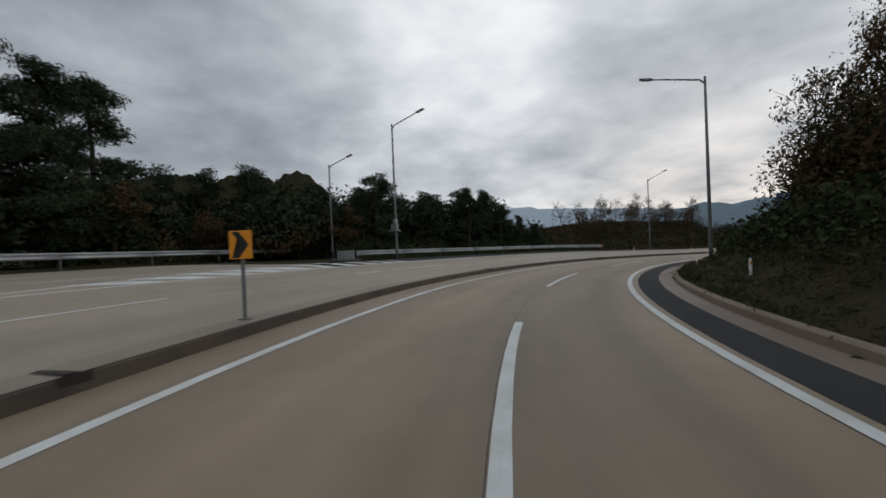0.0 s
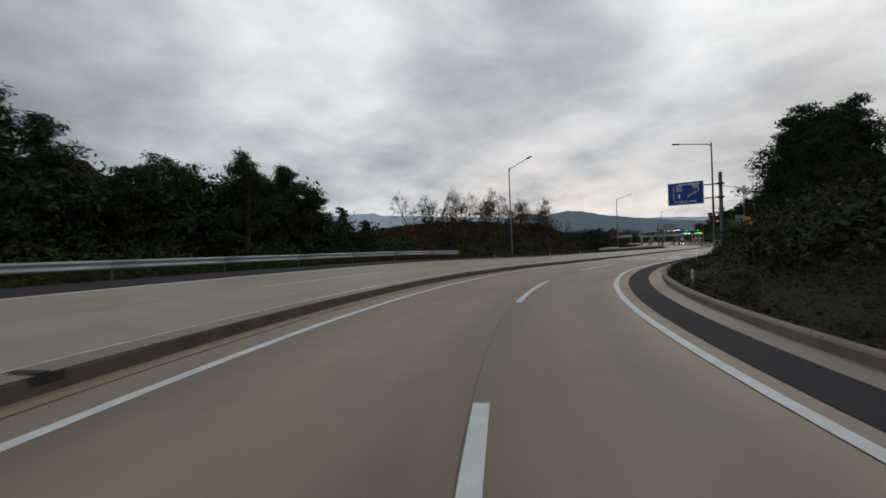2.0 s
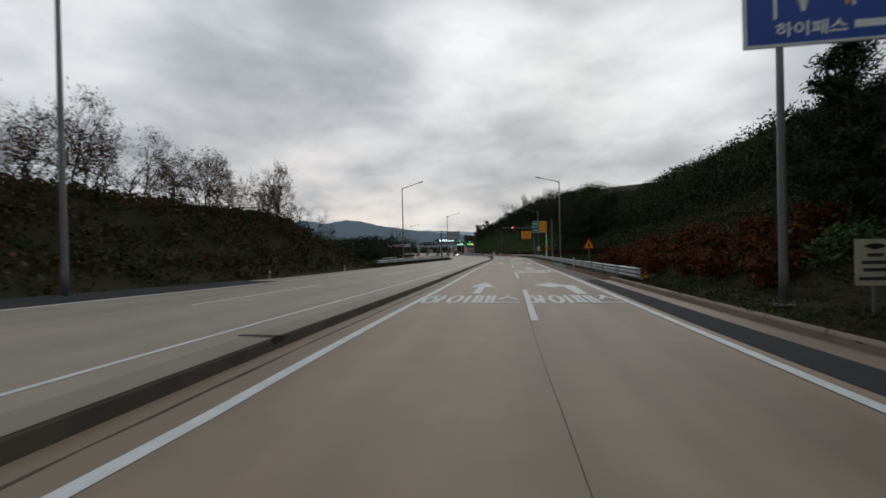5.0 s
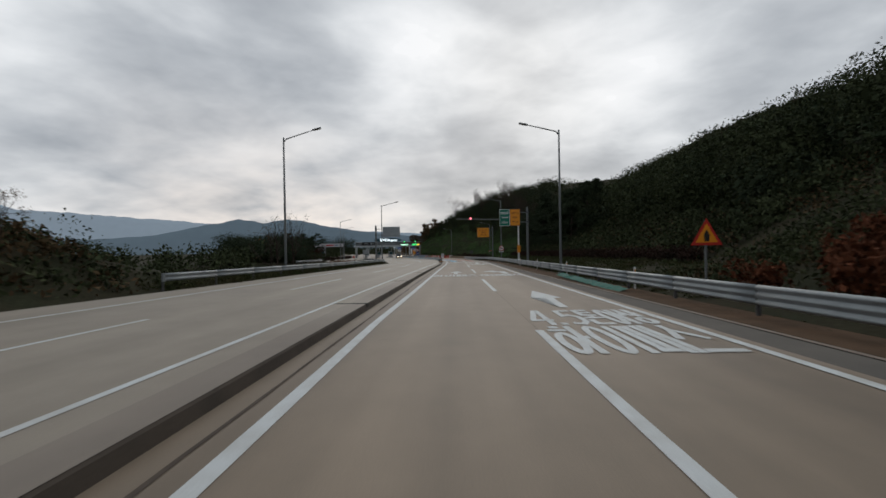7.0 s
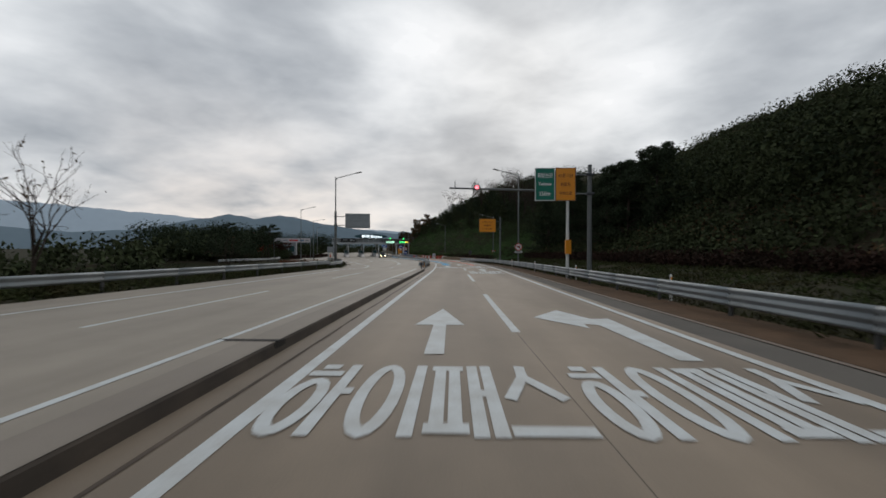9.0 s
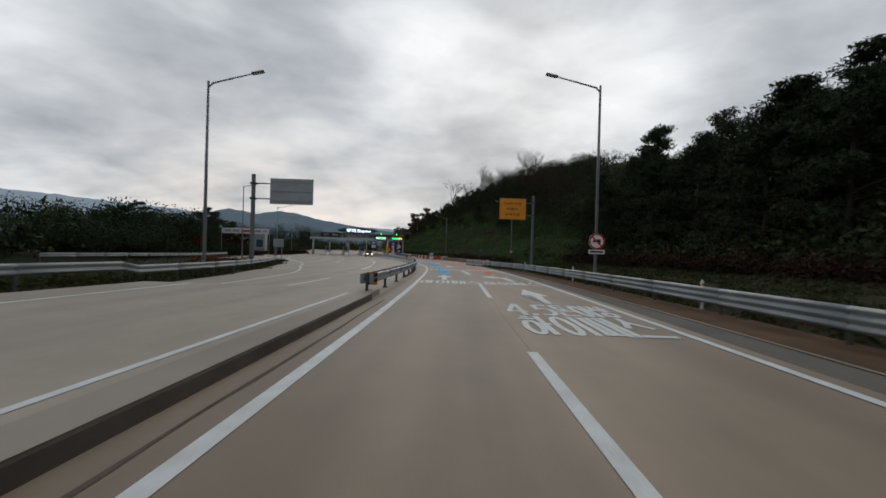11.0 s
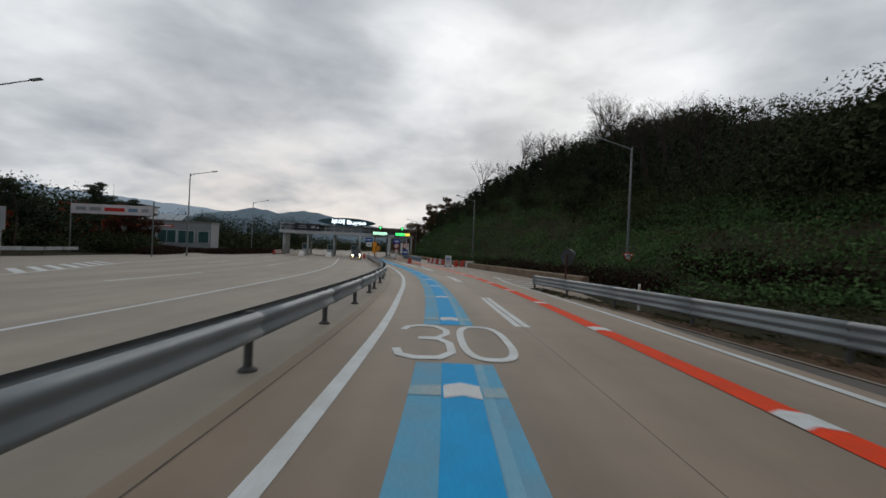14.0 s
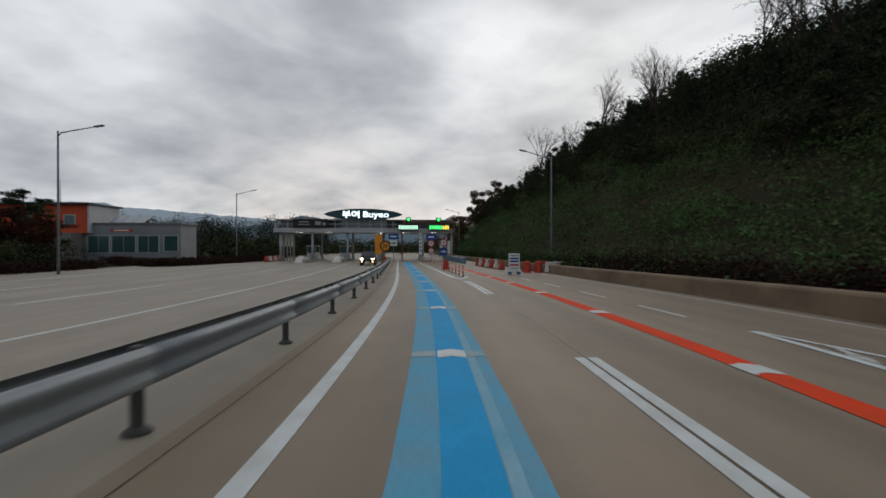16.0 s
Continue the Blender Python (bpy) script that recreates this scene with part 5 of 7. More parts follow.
scatter("rail_verge", "dark grass growing under the guardrail", M_GRASS, [(-11, 8, 5.35, 6.1, 130), (8, 30, 5.6, 6.3, 200), (30, 88, 5.85, 6.5, 520), (88, 96, 5.2, 6.2, 170), (96, 104, 4.6, 5.5, 260), (104, 108, 4.15, 4.9, 190), (108, 113.5, 3.75, 4.5, 280)], 30, 0.13, (0.26, 0.26, 0.1), 70, aspect=0.2)
scatter("rail_grass", "dark dry grass behind the far guardrail", M_GRASS, [(-64, -32, -17.6, -15.3, 700), (12, 64, -16.6, -14.2, 700), (64, 74, -17.5, -15.1, 120), (74, 84, -19.8, -16.7, 150), (84, 96, -22, -18.9, 170), (96, 110, -25.5, -22.0, 180)], 24, 0.24, (0.5, 0.5, 0.3), 65, aspect=0.2, zoff=0.5)


def hedge_run(name, label, mat, runs, per, size, radii, seed, zoff=0.8, category="foliage"):
    """Clumps of leaves along straight runs (x0, y0, x1, y1, width, clumps), as one object."""
    rng = np.random.default_rng(seed)
    cs = []
    for x0, y0, x1, y1, w, n in runs:
        t, o = rng.uniform(0, 1, n), rng.uniform(-0.5, 0.5, n) * w
        l = math.hypot(x1 - x0, y1 - y0)
        x, y = x0 + (x1 - x0) * t - (y1 - y0) / l * o, y0 + (y1 - y0) * t + (x1 - x0) / l * o
        z = np.maximum(terrain(x[:, None], y[:, None])[:, 0], plane_z(x, y) - 0.1)
        for k in range(n):
            q = rng.uniform(0.85, 1.15)
            cs.append(blob_points(rng, per, (x[k], y[k], z[k] + radii[2] * zoff * q), np.array(radii) * q, 0.3))
    v, f = leaf_mesh(rng, np.concatenate(cs), size, 0.5)
    return tagged(new(name, fast_mesh(name, v, f, mat)), label, category, kind="stuff")


hedge_run("plaza_hedge", "low clipped dark-brown hedge along the plaza", M_HEDGE2, [(-45.6, 140.5, -50.5, 152.5, 2.6, 150), (-47.5, 158, -49.5, 173, 3.2, 220), (-49.5, 173, -52.5, 189, 3.2, 220), (-47.5, 158, -67, 168.5, 2.6, 180)], 46, 0.22, (0.75, 0.75, 0.6), 50)
hedge_run("office_shrubs", "dark evergreen shrubs beside the office drive", M_BROAD, [(-51, 142, -56, 151, 6, 70), (-72, 168, -62, 176, 3, 24)], 150, 0.26, (1.5, 1.5, 1.6), 77, 0.9)
hedge_run("office_trees", "dark conifer row behind the office and the plaza", M_PINE, [(-118, 196, -56, 224, 9, 150)], 300, 0.36, (2.4, 2.4, 4.4), 78, 1.35)
plant(pine_tree("garden_pine", 53, 7.6, "shaped pine tree with flat needle pads beside the drive", True), [(-55, 149, "xy"), (-58, 152.5, "xy"), (-60.5, 148, "xy"), (-57, 145, "xy")], np.random.default_rng(15), 1.0, 1.15, "garden pines")
plant(round_tree("maple_tree", 54, 5.4, "dark red maple tree beside the office drive", M_MAPLE, 4200), [(-52.6, 149, "xy"), (-56, 150.5, "xy"), (-58, 150, "xy"), (-54, 146.5, "xy")], np.random.default_rng(16), 0.95, 1.1, "red maples")
scatter("gate_woods", "dark trees behind the toll gate", M_BROAD, [(215, 330, -70, -28, 420), (290, 330, -28, 10, 120)], 60, 0.8, (2.4, 2.4, 2.8), 51, zoff=0.9)
scatter("clipped_hedge", "clipped green hedge behind the concrete wall", M_HEDGE, [(148, 235, 9.6, 11.0, 1100)], 50, 0.15, (0.6, 0.6, 0.6), 52, zoff=1.2)
scatter("clipped_hedge", "dark purple-brown winter hedge behind the concrete wall", M_HEDGE2, [(112, 152, 9.7, 11.4, 800)], 50, 0.15, (0.6, 0.6, 0.6), 71, zoff=1.2)


# ---- street lamps ----
def street_lamp(s, d, top, arm=3.0, rise=0.65, label="tall grey steel street lamp with a single arm", group="street lamps", base_h=0.0):
    """Pole at (s, d) whose arm leaves at height top towards the road."""
    q = P(s, d)
    z0 = max(ground_at(q.x, q.y), q.z - 0.05) if d > 0 else ground_at(q.x, q.y)
    side = -1 if d > 0 else 1
    root = thing("street_lamp", pose(q.x, q.y, z0, 0, 0, math.degrees(heading(s))), label, "street lamp", group)
    h = q.z - z0 + top
    bm = bmesh.new()
    box(bm, (0, 0, 0.02), (0.42, 0.42, 0.05), 0.008)
    for a in (-0.15, 0.15):
        for b in (-0.15, 0.15):
            tube(bm, [(a, b, 0.04), (a, b, 0.12)], 0.018, 6)
    part("base_plate", bm, M_GALV, root)
    bm = bmesh.new()
    tube(bm, [(0, 0, 0.0), (0, 0, 0.9), (0, 0, h * 0.5), (0, 0, h + 0.12)], [0.105, 0.1, 0.085, 0.062], 14)
    box(bm, (0, -0.1, 0.75), (0.11, 0.05, 0.34), 0.01)
    part("pole", bm, M_POLE, root, smooth=True)
    bm = bmesh.new()
    tube(bm, [(0, 0, h - 0.25), (side * 0.25, 0, h), (side * arm * 0.5, 0, h + rise * 0.5), (side * (arm - 0.45), 0, h + rise * 0.9)], [0.05, 0.05, 0.042, 0.036], 10)
    part("arm", bm, M_POLE, root, smooth=True)
    bm = bmesh.new()
    box(bm, (0, 0, 0), (0.72, 0.28, 0.11), 0.045)
    bmesh.ops.transform(bm, matrix=Matrix.Translation((side * (arm - 0.2), 0, h + rise)) @ Matrix.Rotation(-side * math.atan2(rise, arm), 4, "Y"), verts=bm.verts[:])
    head = part("luminaire", bm, M_ALU, root, "flat grey lamp head", smooth=True)
    bm = bmesh.new()
    box(bm, (0, 0, -0.062), (0.44, 0.2, 0.02), 0.008)
    bmesh.ops.transform(bm, matrix=Matrix.Translation((side * (arm - 0.2), 0, h + rise)) @ Matrix.Rotation(-side * math.atan2(rise, arm), 4, "Y"), verts=bm.verts[:])
    part("lens", bm, M_GLASSL, head, "clear lamp lens")
    return root


street_lamp(-62.25, 6.76, 10.5, 3.1, 0.65)
street_lamp(-20.7, 6.52, 10.75, 3.1, 0.45)
street_lamp(27.0, 6.55, 11.25)
lamp_nocar = street_lamp(72.4, 6.38, 11.4)
lamp_yield = street_lamp(119.6, 13.2, 10.4)
street_lamp(156.5, 11.0, 10.7)
lamp_box = street_lamp(-62.9, -14.5, 10.95)
street_lamp(-61.3, -24.2, 9.15, 3.0, 0.6)
street_lamp(-21.3, -14.55, 11.05, 3.0, 0.95)
street_lamp(27.5, -15.8, 11.3, 3.0, 0.75)
street_lamp(71.6, -15.9, 10.85)
street_lamp(121, -31.2, 11.5)
street_lamp(153.4, -30.1, 11.1, 3.2, 0.6)
street_lamp(188, -29.4, 10.9)
street_lamp(240, -32, 10.5)
street_lamp(215, 10.5, 10.5)
# switch boxes strapped to one lamp
q = P(-62.9, -14.5)
cab = thing("switch_box", pose(q.x, q.y, q.z, 0, 0, math.degrees(heading(-62.9))), "grey switch boxes strapped to a lamp pole", "switch box")
bm = bmesh.new()
box(bm, (0.05, -0.22, 2.85), (0.55, 0.3, 0.42), 0.02)
part("cabinet", bm, M_ALU, cab)
bm = bmesh.new()
box(bm, (0.12, -0.2, 3.3), (0.28, 0.24, 0.36), 0.02)
part("meter_box", bm, M_BACK, cab)
bm = bmesh.new()
box(bm, (0, -0.15, 2.55), (0.9, 0.5, 0.06), 0.01)
part("bracket", bm, M_GALV, cab)


# ---- guardrails ----
WAVE = [(0.0, 0.36), (0.045, 0.345), (0.08, 0.31), (0.08, 0.265), (0.03, 0.205), (0.03, 0.155), (0.08, 0.095), (0.08, 0.05), (0.045, 0.015), (0.0, 0.0)]


WAVE3 = [(0.0, 0.51), (0.045, 0.495), (0.08, 0.46), (0.08, 0.42), (0.03, 0.37), (0.03, 0.33), (0.08, 0.28), (0.08, 0.23), (0.03, 0.18), (0.03, 0.14), (0.08, 0.09), (0.08, 0.05), (0.045, 0.015), (0.0, 0.0)]
M_POST = material("weathered_steel_post", (0.085, 0.085, 0.085), 0.7, 0.3, second=(0.05, 0.045, 0.04), scale=4, amount=0.7)


def guardrail(s0, s1, dfun, hfun, face, label, both=False, low=0.40, wave=WAVE, group="", marks=None):
    """W-beam panels of 4 m on round posts; face -1: the beam looks to smaller d."""
    mid = (s0 + s1) / 2
    m = at(mid, dfun(mid), hfun(mid))
    inv = m.inverted()
    root = thing("guardrail", m, label, "guardrail", group)
    if marks is None:
        n = max(1, int(round((s1 - s0) / 4.0)))
        marks = [s0 + (s1 - s0) * i / n for i in range(n + 1)]
    n = len(marks) - 1
    faces = (-1, 1) if both else (face,)
    for i in range(n):
        a, b = marks[i], marks[i + 1]
        for fc in faces:
            off = 0.13 if both else 0.02
            vs, fs = [], []
            ss = steps(a, b + 0.06, 1.0)
            sec = [(off + p, low + q) for p, q in wave] + [(off + p - 0.006, low + q) for p, q in reversed(wave)]
            k = len(sec)
            for s in ss:
                for p, q in sec:
                    vs.append(inv @ P(s, dfun(s) + fc * p, hfun(s) + q))
            for j in range(len(ss) - 1):
                for e in range(k):
                    u, w = j * k + e, j * k + (e + 1) % k
                    fs.append((u, w, w + k, u + k))
            fs += [tuple(range(k))[::-1], tuple(range((len(ss) - 1) * k, len(ss) * k))]
            mesh_object("beam", vs, fs, M_GALV, root, smooth=True)
    proto = None
    for i in range(n + 1):
        s = marks[i] + 0.05
        if proto is None:
            bm = bmesh.new()
            top = low + wave[0][1] - 0.03
            tube(bm, [(0, 0, -0.15), (0, 0, top)], 0.058, 10)
            tube(bm, [(0, 0, top), (0, 0, top + 0.03)], [0.062, 0.045], 10)
            if both:
                box(bm, (0, 0, low + 0.2), (0.26, 0.1, 0.16), 0.01)
                tube(bm, [(0, 0, -0.01), (0, 0, 0.03), (0, 0, 0.07)], [0.13, 0.12, 0.06], 12)
            proto = part("post", bm, M_POST, root, smooth=False)
            mesh = proto.data
        else:
            proto = new("post", mesh)
            proto.parent = root
        proto.matrix_basis = inv @ at(s, dfun(s), hfun(s))
    for s, lab in ((s0, 0), (s1, 1)):
        bm = bmesh.new()
        for fc in faces:
            x = fc * (0.17 if both else 0.06)
            tube(bm, [(x, 0.02, low + 0.0), (x, 0.02, low + wave[0][1])], 0.085, 10)
        o = part("end_cap", bm, M_GALV, root)
        o.matrix_basis = inv @ at(s, dfun(s), hfun(s))
    return root


def striped_plate(parent_pose, w, h, label, name="hazard_plate"):
    """An orange plate with slanted black stripes, facing -y."""
    root = thing(name, parent_pose, label, "hazard marker")
    bm = bmesh.new()
    box(bm, (0, 0, 0), (w, 0.012, h), 0.003)
    part("plate", bm, M_ORANGE, root)
    for k in range(-1, 2):
        bm = bmesh.new()
        c = k * h * 0.42
        pts = [(-w / 2, c - 0.12), (-w / 2, c + 0.02), (w / 2, c + 0.24), (w / 2, c + 0.10)]
        pts = [(x, max(-h / 2, min(h / 2, z))) for x, z in pts]
        bm.faces.new([bm.verts.new((x, -0.0105, z)) for x, z in pts])
        part("stripe", bm, M_BLACK, root)
    return root


flat0 = lambda s: 0.0
guardrail(-12.2, 113.2, D_RAIL_R, flat0, -1, "broad galvanised three-wave guardrail along the lane's edge", low=0.28, wave=WAVE3, group="roadside guardrails")
guardrail(63.0, 179.3, lambda s: -4.92, flat0, -1, "double-sided galvanised guardrail dividing the carriageways", both=True, low=0.45, group="roadside guardrails", marks=[63.0 + 4 * i for i in range(12)] + [109.1 + 4 * i for i in range(18)] + [179.3])
D_RL1 = fn((-66, -15.3), (-60, -15.0), (-32, -14.6))
guardrail(-66, -32.2, D_RL1, lambda s: HK(s), 1, "galvanised W-beam guardrail beside the bend", low=0.42, group="roadside guardrails")
D_RL0 = fn((-125, -22.3), (-86, -22.3), (-80, -23.2), (-70, -26.5), (-56, -30.5))
guardrail(-125, -56, D_RL0, lambda s: HK(s) + 0.22, 1, "galvanised W-beam guardrail along the joining ramp", low=0.42, group="roadside guardrails")
D_RL2 = fn((12, -14.7), (40, -14.3), (64, -14.6), (72, -15.5), (81, -17.2), (90, -19.2), (107, -23), (112, -24.6))
guardrail(11.5, 112, D_RL2, lambda s: 0.16 * (s < 64), 1, "galvanised W-beam guardrail above the embankment", low=0.42, group="roadside guardrails")
D_RL3 = fn((84, -36), (110, -35.5), (135, -37.5), (150, -39.5))
guardrail(84, 146, D_RL3, flat0, 1, "galvanised W-beam guardrail of the side road", low=0.42, group="roadside guardrails")
striped_plate(at(63.2, -4.78, 0.62), 0.42, 0.46, "orange hazard plate with black stripes on a guardrail end")
# rounded sheet nose where the ramp parts from the carriageway
nose = thing("guardrail_nose", at(-66.2, -15.9, HK(-66)), "rounded galvanised guardrail nose on a low concrete base", "guardrail")
bm = bmesh.new()
arc = [(0.62 * math.cos(radians(a)), -0.9 * math.sin(radians(a))) for a in range(0, 181, 12)]
lo_ = [bm.verts.new((x, y, 0.16)) for x, y in arc]
hi_ = [bm.verts.new((x, y, 0.80)) for x, y in arc]
for k in range(len(arc) - 1):
    bm.faces.new((lo_[k], lo_[k + 1], hi_[k + 1], hi_[k]))
bmesh.ops.solidify(bm, geom=bm.faces[:], thickness=0.012)
part("sheet", bm, M_GALV, nose, smooth=True)
bm = bmesh.new()
box(bm, (0, -0.3, 0.07), (1.5, 1.7, 0.2), 0.06)
part("base", bm, M_KERB, nose, "stained concrete base")
striped_plate(at(-12.6, 5.5, 0.60) , 0.3, 0.42, "orange and white hazard plate on a guardrail end")
striped_plate(at(-32.0, -14.6, HK(-32) + 0.6, 180), 0.3, 0.42, "orange hazard plate on a guardrail end")


# ---- signs ----
def sign_panel(root, name, x0, x1, z0, z1, mat, y=0.0, border=M_SIGNW, back=M_BACK, bw=0.05):
    bm = bmesh.new()
    box(bm, ((x0 + x1) / 2, y, (z0 + z1) / 2), (x1 - x0, 0.03, z1 - z0), 0.006)
    p = part(name, bm, back, root)
    bm = bmesh.new()
    bm.faces.new([bm.verts.new((x, y - 0.019, z)) for x, z in ((x0 + 0.012, z0 + 0.012), (x1 - 0.012, z0 + 0.012), (x1 - 0.012, z1 - 0.012), (x0 + 0.012, z1 - 0.012))])
    part("border", bm, border, p)
    bm = bmesh.new()
    bm.faces.new([bm.verts.new((x, y - 0.023, z)) for x, z in ((x0 + bw, z0 + bw), (x1 - bw, z0 + bw), (x1 - bw, z1 - bw), (x0 + bw, z1 - bw))])
    part("face", bm, mat, p)
    return p


def flat_shape(name, pts, y, mat, parent):
    bm = bmesh.new()
    bm.faces.new([bm.verts.new((x, y, z)) for x, z in pts])
    bmesh.ops.triangulate(bm, faces=bm.faces[:])
    return part(name, bm, mat, parent)


def stroke(pts, w):
    """A broad line through points as quads (x, z)."""
    out = []
    for (x0, z0), (x1, z1) in zip(pts, pts[1:]):
        l = math.hypot(x1 - x0, z1 - z0)
        nx_, nz_ = -(z1 - z0) / l * w / 2, (x1 - x0) / l * w / 2
        out.append([(x0 + nx_, z0 + nz_), (x1 + nx_, z1 + nz_), (x1 - nx_, z1 - nz_), (x0 - nx_, z0 - nz_)])
    return out


def cantilever(name, s, dpost, top, x0, x1, z0, z1, label, turn=0.0, radius=0.15):
    """A post with two arms that reach to a panel between x0 and x1 (measured across the road from the post)."""
    q = P(s, dpost)
    z = min(ground_at(q.x, q.y), q.z + 1.2)
    m = pose(q.x, q.y, q.z, 0, 0, math.degrees(heading(s)) + turn)
    root = thing(name, m, label, "road sign", "overhead signs")
    lo = z - q.z
    bm = bmesh.new()
    tube(bm, [(0, 0.12, lo - 0.4), (0, 0.12, top)], [radius * 1.05, radius * 0.9], 14)
    tube(bm, [(0, 0.12, top), (0, 0.12, top + 0.05)], [radius, radius * 0.6], 14)
    box(bm, (0, 0.12, lo + 0.04), (0.6, 0.6, 0.08), 0.01)
    part("post", bm, M_POLE, root, smooth=False)
    far, near = (x0, x1) if abs(x0) > abs(x1) else (x1, x0)
    for k in (0.22, 0.8):
        zz = z0 + (z1 - z0) * k
        bm = bmesh.new()
        out = -0.35 if x0 < 0 else 0.35
        tube(bm, [(-out * 0.6, 0.12, zz), (far * 0.9, 0.12, zz)], 0.05, 10)
        part("arm", bm, M_POLE, root)
        bm = bmesh.new()
        box(bm, (0, 0.12, zz), (0.5, 0.42, 0.16), 0.03)
        part("clamp", bm, M_DARK, root)
    return root


LETTER = M_SIGNW
blue = cantilever("lane_guide_sign", -25.0, 7.48, 7.25, -3.95, -1.2, 4.75, 6.72, "blue overhead lane guide sign on a grey post")
sign_panel(blue, "panel", -3.95, -1.2, 4.75, 6.72, M_BLUE)
plate_text("lettering", "하이패스", -2.95, 5.02, 1.05, 0.24, -0.03, LETTER, blue)
for k in range(3):
    z = 5.98 + k * 0.2
    flat_shape("lane_bar", [(-3.3, z - 0.03), (-3.06, z + 0.01), (-2.82, z - 0.03), (-2.82, z + 0.05), (-3.06, z + 0.09), (-3.3, z + 0.05)], -0.03, LETTER, blue)
flat_shape("lane_edge", [(-3.5, 5.2), (-3.45, 5.2), (-3.45, 6.38), (-3.5, 6.38)], -0.03, LETTER, blue)
flat_shape("arrow", [(-3.09, 5.3), (-3.03, 5.3), (-3.03, 5.58), (-2.94, 5.58), (-3.06, 5.78), (-3.18, 5.58), (-3.09, 5.58)], -0.03, LETTER, blue)
for pts, mt, w in (([(-2.42, 5.35), (-2.42, 5.55), (-1.85, 5.85), (-1.85, 6.15)], M_ORANGE, 0.06), ([(-2.33, 5.32), (-2.33, 5.48), (-1.6, 5.86), (-1.6, 6.3)], LETTER, 0.045)):
    for quad in stroke(pts, w):
        flat_shape("lane_edge", quad, -0.03, mt, blue)
flat_shape("lane_bar", [(-2.02, 6.12), (-1.85, 6.17), (-1.66, 6.12), (-1.66, 6.2), (-1.85, 6.26), (-2.02, 6.2)], -0.031, LETTER, blue)
for x, z, w, h in ((-2.95, 6.52, 0.16, 0.13), (-2.72, 6.52, 0.16, 0.13), (-2.49, 6.52, 0.14, 0.13), (-2.1, 6.52, 0.5, 0.11), (-1.65, 6.52, 0.3, 0.11), (-1.85, 6.37, 0.45, 0.11), (-2.05, 5.02, 0.55, 0.12)):
    flat_shape("lettering", [(x - w / 2, z - h / 2), (x + w / 2, z - h / 2), (x + w / 2, z + h / 2), (x - w / 2, z + h / 2)], -0.03, LETTER, blue)

blue.matrix_basis = Matrix.Translation((0, 0, 0.19)) @ blue.matrix_basis

toll = cantilever("tollgate_sign", 48.6, 7.4, 7.55, -3.62, -0.95, 5.2, 7.38, "green and orange overhead sign before the toll gate")
sign_panel(toll, "green_panel", -3.62, -2.3, 5.2, 7.38, M_GREEN)
sign_panel(toll, "orange_panel", -2.27, -0.95, 5.2, 7.38, M_ORANGE, border=M_BROWNT)
plate_text("lettering", "표받는곳", -2.96, 6.88, 1.0, 0.32, -0.03, LETTER, toll)
plate_text("lettering", "Tollgate", -2.96, 6.28, 0.86, 0.26, -0.03, LETTER, toll)
plate_text("lettering", "150m", -2.96, 5.68, 0.7, 0.28, -0.03, LETTER, toll)
heavy = cantilever("heavy_lane_sign", 92.5, 7.5, 8.0, -3.65, -0.8, 5.45, 7.7, "orange overhead sign with brown lettering on a grey post")
sign_panel(heavy, "panel", -3.65, -0.8, 5.45, 7.7, M_ORANGE, border=M_BROWNT, bw=0.04)
for cx, root in ((-1.61, toll), (-2.25, heavy)):
    k = 0.47 if root is toll else 1.0
    zc = 6.28 if root is toll else 6.57
    for body, dz, w in (("4.5톤 이상", 0.58, 1.85), ("화물차", 0.0, 1.25), ("우측으로", -0.58, 1.6)):
        plate_text("lettering", body, cx, zc + dz, w * (k * 1.1 if root is toll else 1.0), 0.3 * (0.85 if root is toll else 1.0), -0.03, M_BROWNT, root)
back = cantilever("rear_facing_sign", 85.4, -19.1, 8.1, 1.5, 5.25, 5.5, 7.8, "back of a grey overhead sign on a post", radius=0.19)
bm = bmesh.new()
box(bm, (3.37, 0.0, 6.68), (3.75, 0.04, 2.25), 0.01)
part("panel", bm, M_BACK, back, "bare aluminium sign back")
for z in (5.85, 6.68, 7.5):
    bm = bmesh.new()
    box(bm, (3.37, -0.04, z), (3.65, 0.05, 0.08), 0.01)
    part("stiffener", bm, M_GALV, back)

# signal gantry behind the green sign
gan = thing("signal_gantry", at(50.8, 6.5), "pale steel pole with a long arm and a red signal lamp", "signal gantry")
bm = bmesh.new()
tube(bm, [(0, 0, -0.1), (0, 0, 6.9)], [0.12, 0.09], 12)
part("pole", bm, M_SIGNW, gan)
bm = bmesh.new()
tube(bm, [(0.1, 0, 6.15), (-8.4, 0, 6.4)], [0.09, 0.06], 10)
tube(bm, [(-8.0, 0, 6.4), (-8.0, 0, 6.9)], 0.03, 6)
part("arm", bm, M_POLE, gan)
bm = bmesh.new()
box(bm, (-6.45, -0.05, 6.42), (0.42, 0.26, 0.34), 0.04)
sig = part("signal_head", bm, M_DARK, gan)
M_REDL = material("red_lamp", (0.5, 0.05, 0.06), 0.3, emission=(1.0, 0.16, 0.2), strength=3.0)
bm = bmesh.new()
tube(bm, [(-6.45, -0.19, 6.42), (-6.45, -0.22, 6.42)], 0.13, 16)
part("lamp", bm, M_REDL, sig, "lit red lamp")
bm = bmesh.new()
box(bm, (0, -0.18, 2.2), (0.4, 0.26, 1.0), 0.02)
part("control_box", bm, M_ORANGE, gan, "orange control box")
bm = bmesh.new()
box(bm, (0.5, 0, 0.18), (0.9, 0.5, 0.4), 0.03)
